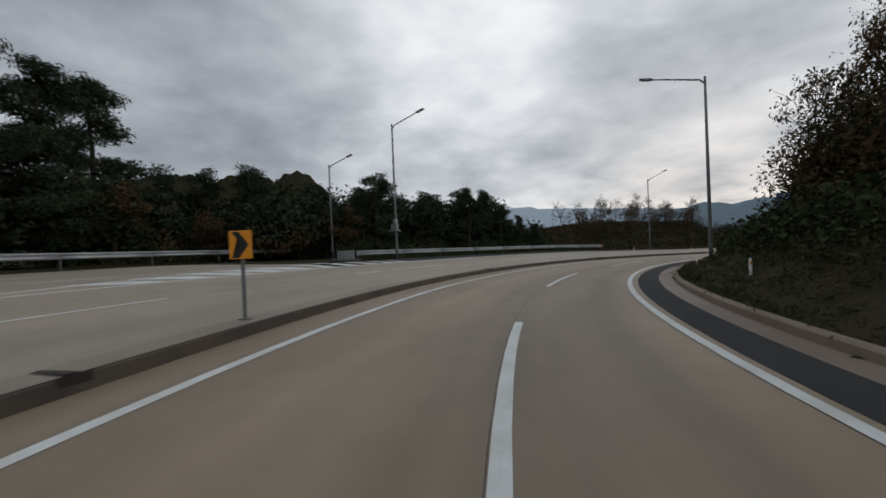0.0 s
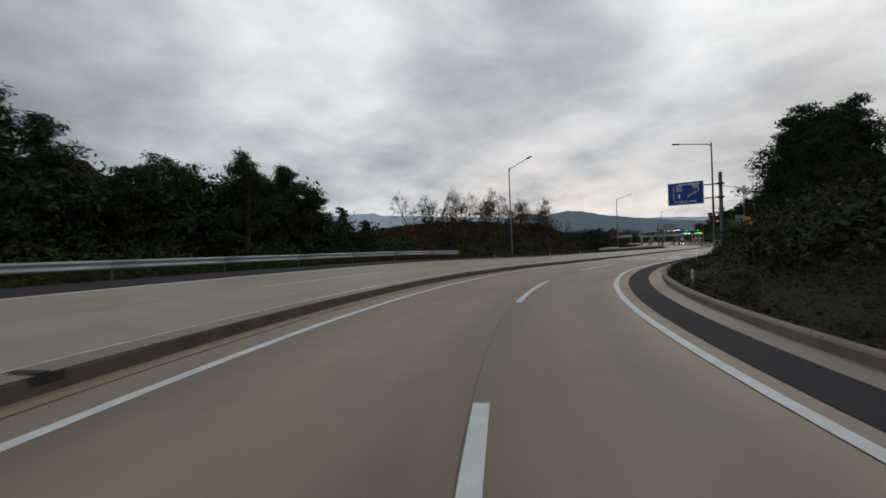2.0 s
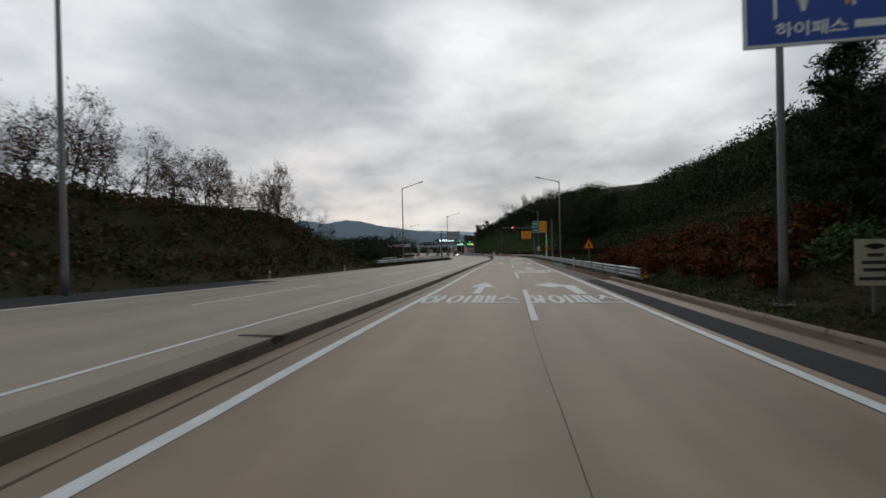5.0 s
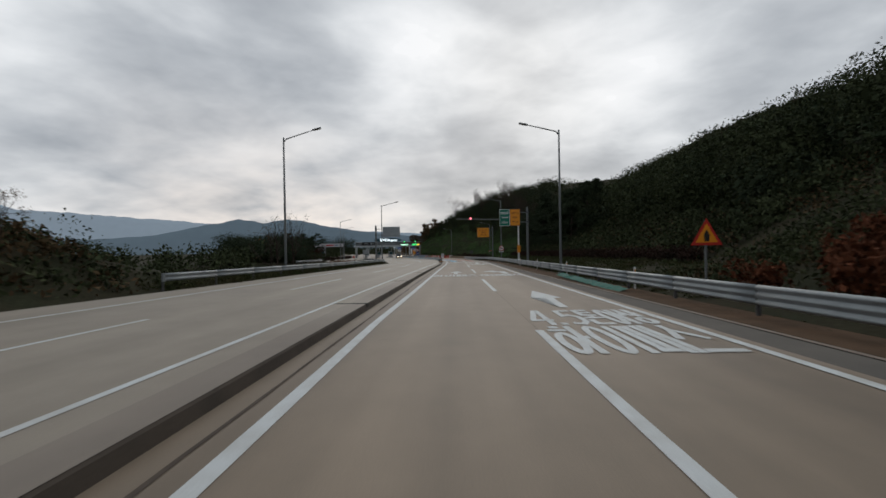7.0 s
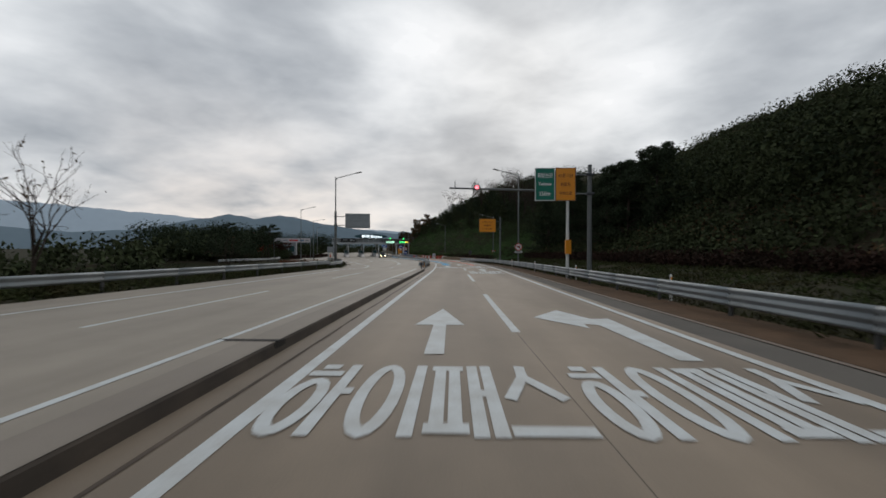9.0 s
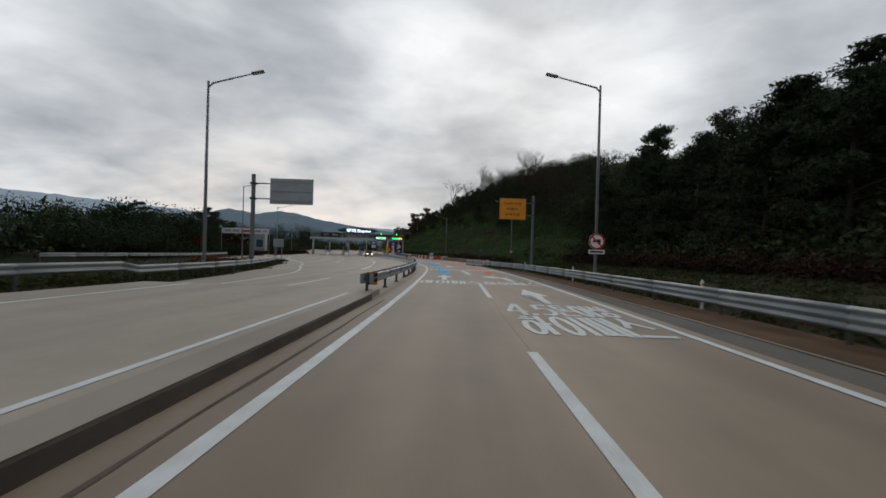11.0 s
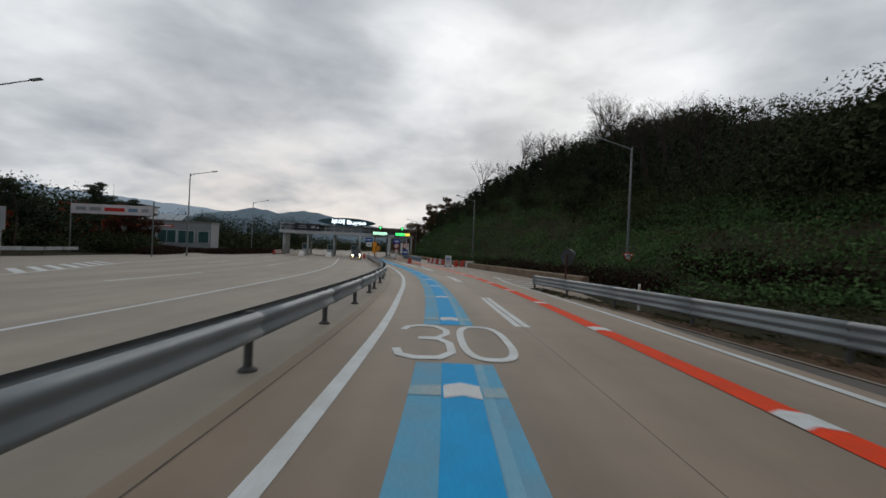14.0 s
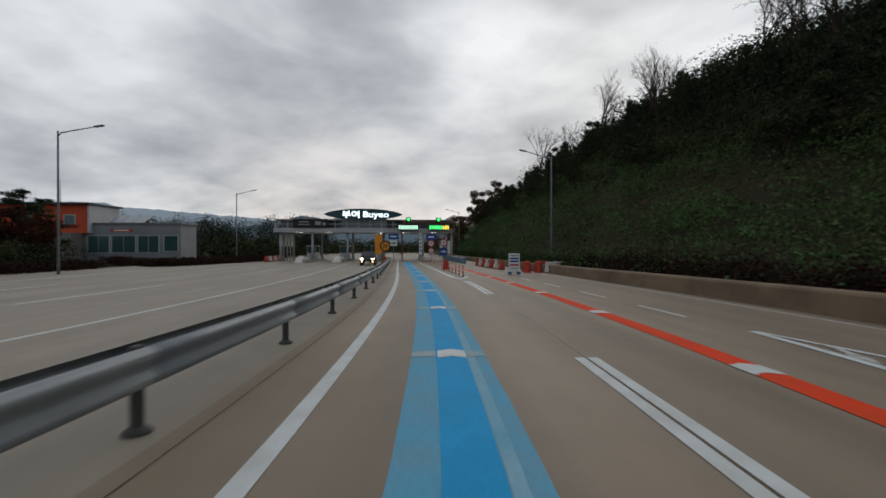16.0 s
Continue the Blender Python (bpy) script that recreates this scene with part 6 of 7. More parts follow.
part("cable_box", bm, M_DARK, gan)


def disc(bm, c, r, y0, y1, sides=28):
    tube(bm, [(c[0], y0, c[1]), (c[0], y1, c[1])], r, sides)


def ring_face(name, c, r0, r1, y, mat, parent, sides=32):
    bm = bmesh.new()
    a = [bm.verts.new((c[0] + math.cos(k * 6.2832 / sides) * r0, y, c[1] + math.sin(k * 6.2832 / sides) * r0)) for k in range(sides)]
    b = [bm.verts.new((c[0] + math.cos(k * 6.2832 / sides) * r1, y, c[1] + math.sin(k * 6.2832 / sides) * r1)) for k in range(sides)]
    for k in range(sides):
        bm.faces.new((a[k], a[(k + 1) % sides], b[(k + 1) % sides], b[k]))
    return part(name, bm, mat, parent)


# no-entry-for-lorries disc on a lamp, with a small plate below
nc = thing("prohibition_sign", at(72.4, 6.38), "round red-rimmed prohibition sign with a small plate below", "road sign")
bm = bmesh.new()
disc(bm, (0, 2.55), 0.46, -0.12, -0.14)
dsc = part("disc", bm, M_SIGNW, nc)
ring_face("rim", (0, 2.55), 0.36, 0.455, -0.146, M_SIGNR, dsc)
for quad in stroke([(-0.27, 2.82), (0.27, 2.28)], 0.09):
    flat_shape("bar", quad, -0.152, M_SIGNR, dsc)
flat_shape("symbol", [(-0.22, 2.5), (0.02, 2.5), (0.02, 2.42), (0.22, 2.42), (0.22, 2.68), (-0.05, 2.66), (-0.22, 2.6)], -0.149, M_BLACK, dsc)
bm = bmesh.new()
box(bm, (0, -0.13, 1.95), (0.92, 0.02, 0.24), 0.004)
pl = part("plate", bm, M_SIGNW, nc)
flat_shape("lettering", [(-0.36, 1.9), (0.36, 1.9), (0.36, 2.0), (-0.36, 2.0)], -0.144, M_BLACK, pl)

# yield triangle on another lamp
yl = thing("yield_sign", at(119.6, 13.2), "red and white yield triangle on a lamp pole", "road sign")
for nm, r, y, mt in (("plate", 0.56, -0.15, M_SIGNR), ("face", 0.38, -0.158, M_SIGNW)):
    flat_shape(nm, [(math.cos(radians(a)) * r, 2.25 + math.sin(radians(a)) * r) for a in (-90, 30, 150)], y, mt, yl)
flat_shape("lettering", [(-0.14, 2.27), (0.14, 2.27), (0.14, 2.36), (-0.14, 2.36)], -0.162, M_BLACK, yl)

# warning triangle in the grass
wt_ = thing("warning_sign", at(8.15, 6.9), "red-rimmed orange warning triangle on a post", "road sign")
bm = bmesh.new()
tube(bm, [(0, 0, -0.1), (0, 0, 2.7)], 0.04, 10)
part("post", bm, M_POLE, wt_)
for nm, r, y, mt in (("plate", 0.62, -0.06, M_SIGNR), ("face", 0.44, -0.068, M_ORANGE)):
    flat_shape(nm, [(math.cos(radians(a)) * r, 2.15 + math.sin(radians(a)) * r) for a in (90, 210, 330)], y, mt, wt_)
flat_shape("symbol", [(-0.08, 1.97), (0.08, 1.97), (0.1, 2.2), (0.0, 2.38), (-0.1, 2.2)], -0.074, M_BLACK, wt_)

# chevron marker on the median
chv = thing("chevron_marker", at(-82.9, -5.4, HK(-82), 8), "orange bend marker with a black chevron on a grey post", "road sign")
bm = bmesh.new()
tube(bm, [(0, 0.03, 0), (0, 0.03, 1.9)], 0.04, 10)
box(bm, (0, 0.03, 0.015), (0.2, 0.2, 0.03), 0.005)
part("post", bm, M_POLE, chv)
bm = bmesh.new()
box(bm, (0, -0.02, 1.6), (0.5, 0.025, 0.6), 0.008)
plt = part("plate", bm, M_ORANGE, chv)
flat_shape("chevron", [(-0.19, 1.88), (-0.03, 1.88), (0.19, 1.6), (-0.03, 1.32), (-0.19, 1.32), (0.03, 1.6)], -0.036, M_BLACK, plt)

# notice board beside the blue sign's post
nb = thing("notice_board", at(-22.9, 6.95, 0.35), "small cream notice board on a post", "notice board")
bm = bmesh.new()
tube(bm, [(0, 0.04, -0.2), (0, 0.04, 1.4)], 0.03, 8)
part("post", bm, M_POLE, nb)
M_CREAM = material("cream_board", (0.42, 0.38, 0.27), 0.6, amount=0.3)
bm = bmesh.new()
box(bm, (0, 0, 0.95), (0.72, 0.02, 0.95), 0.005)
brd = part("board", bm, M_CREAM, nb)
flat_shape("symbol", [(-0.18, 1.26), (0.0, 1.21), (0.18, 1.26), (0.18, 1.31), (0.0, 1.34), (-0.18, 1.31)], -0.013, M_BLACK, brd)
for z, w in ((1.1, 0.3), (0.95, 0.5), (0.8, 0.45), (0.62, 0.6)):
    flat_shape("lettering", [(-w / 2, z - 0.035), (w / 2, z - 0.035), (w / 2, z + 0.035), (-w / 2, z + 0.035)], -0.013, M_DARK, brd)

# convex mirror near the end of the right-hand rail
M_RUSTP = material("rusty_post", (0.10, 0.045, 0.025), 0.8, 0.2, second=(0.05, 0.03, 0.02), scale=5)
mi = thing("traffic_mirror", at(114.1, 6.1, 0, 118), "dark hooded round traffic mirror on a rusty post", "traffic mirror")
M_MIRROR = material("mirror_face", (0.6, 0.6, 0.6), 0.05, 1.0, amount=0.0, grain_amount=0.0)
bm = bmesh.new()
tube(bm, [(0, 0.06, -0.1), (0, 0.06, 2.1)], 0.055, 10)
part("post", bm, M_RUSTP, mi)
bm = bmesh.new()
disc(bm, (0, 1.9), 0.5, 0.0, -0.03)
part("rim", bm, M_DARK, mi)
bm = bmesh.new()
r = bmesh.ops.create_uvsphere(bm, u_segments=24, v_segments=12, radius=0.46)
bmesh.ops.scale(bm, vec=(1, 0.1, 1), verts=bm.verts[:])
bmesh.ops.translate(bm, vec=(0, -0.052, 1.9), verts=bm.verts[:])
part("mirror", bm, M_MIRROR, mi, smooth=True)
bm = bmesh.new()
for k in range(10):
    a0, a1 = radians(15 + k * 15), radians(30 + k * 15)
    bm.faces.new([bm.verts.new((math.cos(a) * 0.52, y, 1.9 + math.sin(a) * 0.52)) for a, y in ((a0, 0.0), (a1, 0.0), (a1, -0.22), (a0, -0.22))])
part("hood", bm, M_DARK, mi)


# white kerb posts
def delineator(s, d, h=0.75, label="small white marker post with a reflector"):
    q = P(s, d)
    root = thing("marker_post", pose(q.x, q.y, max(ground_at(q.x, q.y), q.z) - 0.02, 0, 0, math.degrees(heading(s))), label, "marker post", "marker posts")
    bm = bmesh.new()
    tube(bm, [(0, 0, -0.1), (0, 0, h - 0.05), (0, 0, h)], [0.045, 0.045, 0.025], 10)
    part("post", bm, M_SIGNW, root)
    bm = bmesh.new()
    box(bm, (0, -0.046, h - 0.16), (0.05, 0.012, 0.1), 0.004)
    part("reflector", bm, M_ORANGE, root)


for s, d in ((-75.0, 6.6), (-64.2, 6.1), (-51.1, 5.75), (-29.9, 6.1), (-8, -15.6), (4, -15.4), (-24, -15.4)):
    delineator(s, d, 0.52)
for s in (12, 24, 36, 48, 62, 76, 90, 104):
    delineator(s, D_RAIL_R(s) + 0.22, 1.0, "small white marker post behind the guardrail")
# drain slots across the median; thin dark boxes paint the shade in each opening
M_SLOT = material("drain_slot_shadow", (0.03, 0.027, 0.024), 0.95)
for s in (-106, -86.4, -65, -45.6, -25.6, -6, 6.3, 17.2, 27.8, 46):
    root = thing("drain_slot", at(s, D_KERB(s) - 0.45, HK(s)), "drain slot across the concrete median, its shade painted dark", "drain", "drain slots")
    bm = bmesh.new()
    box(bm, (-0.1, 0, 0.0), (1.1, 0.16, 0.02), 0.004)
    part("slot_shade", bm, M_SLOT, root)
    bm = bmesh.new()
    box(bm, (0.43, 0.05, -HK(s) * 0.4), (0.03, 0.42, HK(s) * 0.66), 0.004)
    part("outlet_shade", bm, M_SLOT, root)
# green sheet lying at the drain edge
gsheet = thing("green_sheet", at(16.1, 4.9, 0.06), "crumpled green mesh sheet along the drain edge", "sheet")
rg = random.Random(3)
vs, fs = [], []
for i in range(29):
    for k in range(4):
        vs.append((k * 0.14 * (0.35 if i in (21, 22) else 1) + rg.uniform(-0.02, 0.02), -5.3 + i * 0.38, (0.01, 0.08, 0.13, 0.16)[k] + rg.uniform(-0.02, 0.02)))
for i in range(28):
    for k in range(3):
        a = i * 4 + k
        fs.append((a, a + 1, a + 5, a + 4))
mesh_object("sheet", vs, fs, M_GREENM, gsheet)


# ---- the toll gate ----
M_GATEW = material("gate_pale_panel", (0.40, 0.42, 0.43), 0.5, 0.1, second=(0.3, 0.32, 0.33), scale=0.6, amount=0.5)
M_GATEG = material("gate_grey_steel", (0.22, 0.24, 0.25), 0.5, 0.3, second=(0.16, 0.17, 0.18), scale=0.6, amount=0.5)
M_TEALD = material("gate_sign_teal", (0.012, 0.06, 0.075), 0.35, second=(0.01, 0.045, 0.06), scale=0.5)
M_LIT = material("lit_white_letters", (0.8, 0.85, 0.9), 0.4, emission=(0.82, 0.95, 1.0), strength=1.6)
M_LEDG = material("led_green", (0.05, 0.3, 0.1), 0.4, emission=(0.08, 1.0, 0.25), strength=1.3)
M_LEDGW = material("led_pale_green", (0.4, 0.6, 0.45), 0.4, emission=(0.55, 1.0, 0.75), strength=1.2)
M_LEDY = material("led_yellow", (0.5, 0.4, 0.05), 0.4, emission=(1.0, 0.75, 0.1), strength=1.2)
M_TUBE = material("canopy_lamp", (0.8, 0.8, 0.75), 0.4, emission=(1.0, 0.97, 0.85), strength=6.0)
M_GLASS = material("booth_glass", (0.03, 0.07, 0.075), 0.12, 0.0, second=(0.05, 0.10, 0.10), scale=0.8, amount=0.6, spec=0.6)
M_BRICKP = material("brown_portal_steel", (0.16, 0.07, 0.04), 0.5, 0.2)
M_BARW = material("barrier_white", (0.62, 0.58, 0.55), 0.6, second=(0.45, 0.4, 0.37), scale=3, amount=0.6)
M_BARR = material("barrier_red", (0.45, 0.045, 0.025), 0.6, second=(0.32, 0.05, 0.03), scale=3, amount=0.6)
M_TUBER = material("post_orange_red", (0.55, 0.09, 0.03), 0.6, second=(0.4, 0.07, 0.03), scale=4)
M_ISL = material("island_concrete", (0.34, 0.33, 0.31), 0.85, second=(0.24, 0.23, 0.21), scale=1.5, amount=0.7)
M_BLUEB = material("barrier_blue", (0.10, 0.19, 0.30), 0.6, second=(0.14, 0.2, 0.26), scale=1.5, amount=0.7)

GATE = at(189.5, 1.0)
gate = thing("toll_gate", GATE @ Matrix.Diagonal((1, 1, 1.04, 1)), "wide pale toll gate canopy with an oval illuminated sign", "toll gate")


def gbox(name, x0, x1, y0, y1, z0, z1, mat, parent=gate, bev=0.02, label=""):
    bm = bmesh.new()
    box(bm, ((x0 + x1) / 2, (y0 + y1) / 2, (z0 + z1) / 2), (x1 - x0, y1 - y0, z1 - z0), bev)
    return part(name, bm, mat, parent, label)


gbox("canopy", -25.0, 4.9, 0, 11, 4.75, 5.25, M_GATEW, bev=0.06)
gbox("fascia", -25.1, 5.0, -0.12, 0, 4.62, 5.32, M_GATEW, bev=0.03)
gbox("upper_wall", -24.6, 4.6, 2.4, 2.6, 5.25, 6.6, M_GATEG)
gbox("top_rail", -25.0, -3.6, 0.05, 0.2, 6.62, 6.78, M_GATEW, bev=0.02)
gbox("top_rail", -25.0, -3.6, 0.05, 0.2, 5.95, 6.03, M_GATEW, bev=0.02)
for i in range(12):
    x = -24.9 + i * 1.93
    gbox("upright", x, x + 0.14, 0.05, 0.2, 5.25, 6.7, M_GATEW, bev=0.01)
gbox("roof_slab", -25.0, 4.9, 0.3, 10.6, 6.62, 6.8, M_GATEG, bev=0.04)
gbox("portal_beam", -4.0, 4.9, -0.5, -0.25, 6.15, 6.42, M_BRICKP, bev=0.04)
for x in (-4.0, 4.75):
    bm = bmesh.new()
    tube(bm, [(x, -0.38, 0), (x, -0.38, 6.3)], 0.12, 12)
    part("portal_post", bm, M_BRICKP, gate)
# columns
for x in (-24.2, -19.0, -13.2, -7.4, -0.4, 4.6):
    for y in (0.8, 9.6):
        bm = bmesh.new()
        tube(bm, [(x, y, -0.05), (x, y, 4.76)], 0.2, 16)
        part("column", bm, M_GATEW, gate, smooth=True)
for y in (2.8, 5.0, 7.2):
    bm = bmesh.new()
    tube(bm, [(-24.2, y, -0.05), (-24.2, y, 4.76)], 0.14, 12)
    part("column", bm, M_GATEW, gate, smooth=True)
gbox("side_screen", -24.3, -24.2, 0.9, 9.5, 2.4, 4.6, material("pale_green_screen", (0.30, 0.36, 0.27), 0.4), bev=0.01)
# oval sign
bm = bmesh.new()
front, rear = [], []
for k in range(48):
    a = k * 2 * math.pi / 48
    x = -10.45 + 6.55 * math.cos(a)
    z = 7.5 + 0.98 * math.sin(a) * abs(math.sin(a)) ** 0.25 + (0.0 if math.sin(a) > 0 else 0.15)
    front.append(bm.verts.new((x, -0.35, z)))
    rear.append(bm.verts.new((x, 0.25, z)))
bm.faces.new(front)
bm.faces.new(rear[::-1])
for k in range(48):
    bm.faces.new((front[k - 1], rear[k - 1], rear[k], front[k]))
bmesh.ops.recalc_face_normals(bm, faces=bm.faces[:])
oval = part("oval_sign", bm, M_TEALD, gate, "dark teal oval sign board")
gbox("oval_mount", -14.2, -6.6, 0.3, 1.0, 5.3, 7.3, M_GATEG)
plate_text("lettering", "부여", -12.55, 7.55, 2.9, 1.25, -0.365, M_LIT, oval, 0.03)
plate_text("lettering", "Buyeo", -8.35, 7.42, 4.3, 1.25, -0.365, M_LIT, oval, 0.02)
# dark hoarding and LED boards
hb = gbox("hoarding", -21.9, -16.3, -0.25, -0.14, 5.35, 6.8, M_BLACK, label="dark advertising board")
for x, z, w, h in ((-20.2, 6.3, 1.6, 0.16), (-20.2, 5.9, 1.9, 0.14), (-17.9, 6.1, 0.9, 0.55), (-16.9, 6.0, 0.5, 0.4)):
    flat_shape("lettering", [(x - w / 2, z - h / 2), (x + w / 2, z - h / 2), (x + w / 2, z + h / 2), (x - w / 2, z + h / 2)], -0.256, M_BACK, hb)
for x0, x1, parts_ in ((-4.75, -1.15, (M_LEDGW, M_LEDGW, M_LEDGW)), (0.45, 4.15, (M_LEDG, M_LEDG, M_LEDY))):
    led = gbox("led_board", x0, x1, -0.85, -0.6, 5.0, 5.95, M_BLACK)
    w = (x1 - x0 - 0.3) / 3
    for k, mt in enumerate(parts_):
        for j in range(3):
            a = x0 + 0.15 + k * w + j * w / 3
            flat_shape("led_text", [(a + 0.05, 5.15), (a + w / 3 - 0.04, 5.15), (a + w / 3 - 0.04, 5.78), (a + 0.05, 5.78)], -0.856, mt, led)
for x in (-2.9, 2.2):
    sgn = gbox("lane_signal", x - 0.4, x + 0.4, -0.6, -0.45, 6.35, 7.1, M_BLACK)
    flat_shape("arrow", [(x - 0.09, 7.05), (x + 0.09, 7.05), (x + 0.09, 6.75), (x + 0.3, 6.75), (x, 6.4), (x - 0.3, 6.75), (x - 0.09, 6.75)], -0.606, M_LEDG, sgn)
for x in (-21.2, -16.3, -7.9, -3.2, 1.2):
    gbox("ceiling_lamp", x - 0.6, x + 0.6, 0.6, 0.8, 4.64, 4.74, M_TUBE, bev=0.01)
# islands and booths
ISL = ((-19.6, True), (-14.0, True), (-8.6, True), (0.0, False))
for x, booth in ISL:
    isl = thing("toll_island", GATE @ Matrix.Translation((x, 0, 0)), "pale concrete toll island with a rounded nose", "toll island", "toll islands")
    bm = bmesh.new()
    box(bm, (0, 4.5, 0.12), (1.7, 17, 0.3), 0.06)
    part("slab", bm, M_ISL, isl)
    bm = bmesh.new()
    box(bm, (0, -3.6, 0.42), (1.3, 1.4, 0.75), 0.25)
    part("nose", bm, M_BARW, isl, "white rounded impact nose")
    if booth:
        bth = thing("toll_booth", GATE @ Matrix.Translation((x, 4.5, 0.27)), "small toll booth with teal glass and pale panels", "toll booth", "toll booths")
        bm = bmesh.new()
        box(bm, (0, 0, 0.55), (1.5, 3.4, 1.1), 0.05)
        part("panel", bm, M_GATEW, bth)
        bm = bmesh.new()
        box(bm, (0, 0, 1.65), (1.42, 3.3, 1.1), 0.03)
        part("glazing", bm, M_GLASS, bth)
        bm = bmesh.new()
        box(bm, (0, 0, 2.3), (1.8, 3.8, 0.2), 0.05)
        part("roof", bm, M_GATEG, bth)
        for a in (-0.72, 0.72):
            for b in (-1.66, 1.66):
                bm = bmesh.new()
                box(bm, (a, b, 1.65), (0.08, 0.08, 1.12), 0.01)
                part("mullion", bm, M_GATEW, bth)
        ramp_ = thing("crash_cushion", GATE @ Matrix.Translation((x, -6.0, 0)), "white sloped crash cushion before a toll booth", "crash cushion", "crash cushions")
        bm = bmesh.new()
        vs_ = [bm.verts.new(p) for p in ((-0.6, -1.2, 0), (0.6, -1.2, 0), (0.6, 1.2, 0), (-0.6, 1.2, 0), (-0.4, -0.4, 0.55), (0.4, -0.4, 0.55), (0.5, 1.2, 0.95), (-0.5, 1.2, 0.95))]
        for f in ((0, 1, 2, 3), (0, 4, 5, 1), (1, 5, 6, 2), (2, 6, 7, 3), (3, 7, 4, 0), (4, 7, 6, 5)):
            bm.faces.new([vs_[k] for k in f])
        bmesh.ops.bevel(bm, geom=bm.edges[:], offset=0.05, segments=2, affect="EDGES")
        part("body", bm, M_BARW, ramp_)
# signs on the open island
sg = thing("lane_banner", GATE @ Matrix.Translation((-1.0, -3.2, 0)), "tall white banner on a pole at the toll island", "banner")
gbox("banner", -0.22, 0.22, 0, 0.05, 1.1, 4.6, M_SIGNW, sg, 0.01)
gbox("pole", -0.3, -0.22, 0, 0.08, 0.1, 4.7, M_POLE, sg, 0.01)
for z in (1.6, 2.2, 2.8, 3.4, 4.0):
    flat_shape("lettering", [(-0.12, z), (0.12, z), (0.12, z + 0.36), (-0.12, z + 0.36)], -0.006, M_BLUEB, sg)


def post_sign(name, m, label, plates, h=3.4):
    root = thing(name, m, label, "road sign", "gate signs")
    bm = bmesh.new()
    tube(bm, [(0, 0.04, -0.05), (0, 0.04, h)], 0.045, 10)
    part("post", bm, M_POLE, root)
    for kind, z, w, hh, mt in plates:
        if kind == "disc":
            bm = bmesh.new()
            disc(bm, (0, z), w / 2, 0.0, -0.02)
            p = part("disc", bm, M_SIGNW, root)
            ring_face("rim", (0, z), w * 0.36, w * 0.495, -0.026, M_SIGNR, p)
            flat_shape("symbol", [(-w * 0.14, z - w * 0.1), (w * 0.14, z - w * 0.1), (w * 0.14, z + w * 0.1), (-w * 0.14, z + w * 0.1)], -0.027, M_BLACK, p)
        else:
            p = gbox("plate", -w / 2, w / 2, -0.02, 0.0, z - hh / 2, z + hh / 2, mt, root, 0.006)
            flat_shape("lettering", [(-w * 0.32, z - hh * 0.12), (w * 0.32, z - hh * 0.12), (w * 0.32, z + hh * 0.12), (-w * 0.32, z + hh * 0.12)], -0.026, M_SIGNW if mt is not M_SIGNW else M_DARK, p)
    return root


post_sign("island_sign", GATE @ Matrix.Translation((0.7, -3.4, 0)), "blue and white plates with round limit signs on a post", (("plate", 4.0, 1.5, 1.0, M_BLUE), ("disc", 2.95, 1.1, 0, None), ("disc", 1.75, 0.9, 0, None), ("plate", 1.05, 0.9, 0.4, M_SIGNW)), 4.5)
post_sign("island_sign", GATE @ Matrix.Translation((2.9, -2.0, 0)), "round limit sign above a blue arrow plate", (("disc", 3.1, 1.25, 0, None), ("plate", 1.6, 1.25, 1.25, M_BLUE)), 3.8)
post_sign("island_sign", GATE @ Matrix.Translation((-5.4, -2.0, 0)), "blue plate above a white plate on a post", (("plate", 4.1, 1.6, 0.9, M_BLUE), ("plate", 3.0, 1.2, 0.9, M_SIGNW)), 4.5)
for k, d in enumerate((5.8, 7.6)):
    fl = thing("upright_banner", at(214, d), "narrow white upright banner", "banner", "upright banners")
    gbox("pole", -0.05, 0.05, 0, 0.08, 0, 4.0, M_POLE, fl, 0.01)
    gbox("banner", 0.08, 0.75, 0.02, 0.05, 0.9, 3.9, M_SIGNW, fl, 0.005)

# speed board on the end of the dividing rail
sp = thing("speed_board", at(151.0, -4.75), "orange board with a round 30 limit sign on the dividing rail", "road sign")
gbox("board", -0.68, -0.12, -0.02, 0.02, 1.55, 3.1, M_ORANGE, sp, 0.01)
bm = bmesh.new()
tube(bm, [(-0.12, 0.05, 0.7), (-0.12, 0.05, 3.0)], 0.04, 8)
part("post", bm, M_POLE, sp)
bm = bmesh.new()
disc(bm, (0.12, 2.2), 0.43, -0.03, -0.06)
dd_ = part("disc", bm, M_ORANGE, sp)
ring_face("rim", (0.12, 2.2), 0.33, 0.425, -0.066, M_BLACK, dd_)
plate_text("lettering", "30", 0.12, 2.2, 0.42, 0.32, -0.068, M_BLACK, dd_)

# painted island with flexible posts
flat_poly("island_outline", [(143.5, 0.35), (146.0, 1.25), (186, 0.9), (186, 0.75), (146.2, 1.05), (144.2, 0.35)], 0.012, M_WHITE, "white outline of a painted traffic island")
flat_poly("island_outline", [(143.5, 0.35), (144.2, 0.35), (186, -0.75), (186, -0.9), (146, -0.05)], 0.013, M_WHITE, "white outline of a painted traffic island")


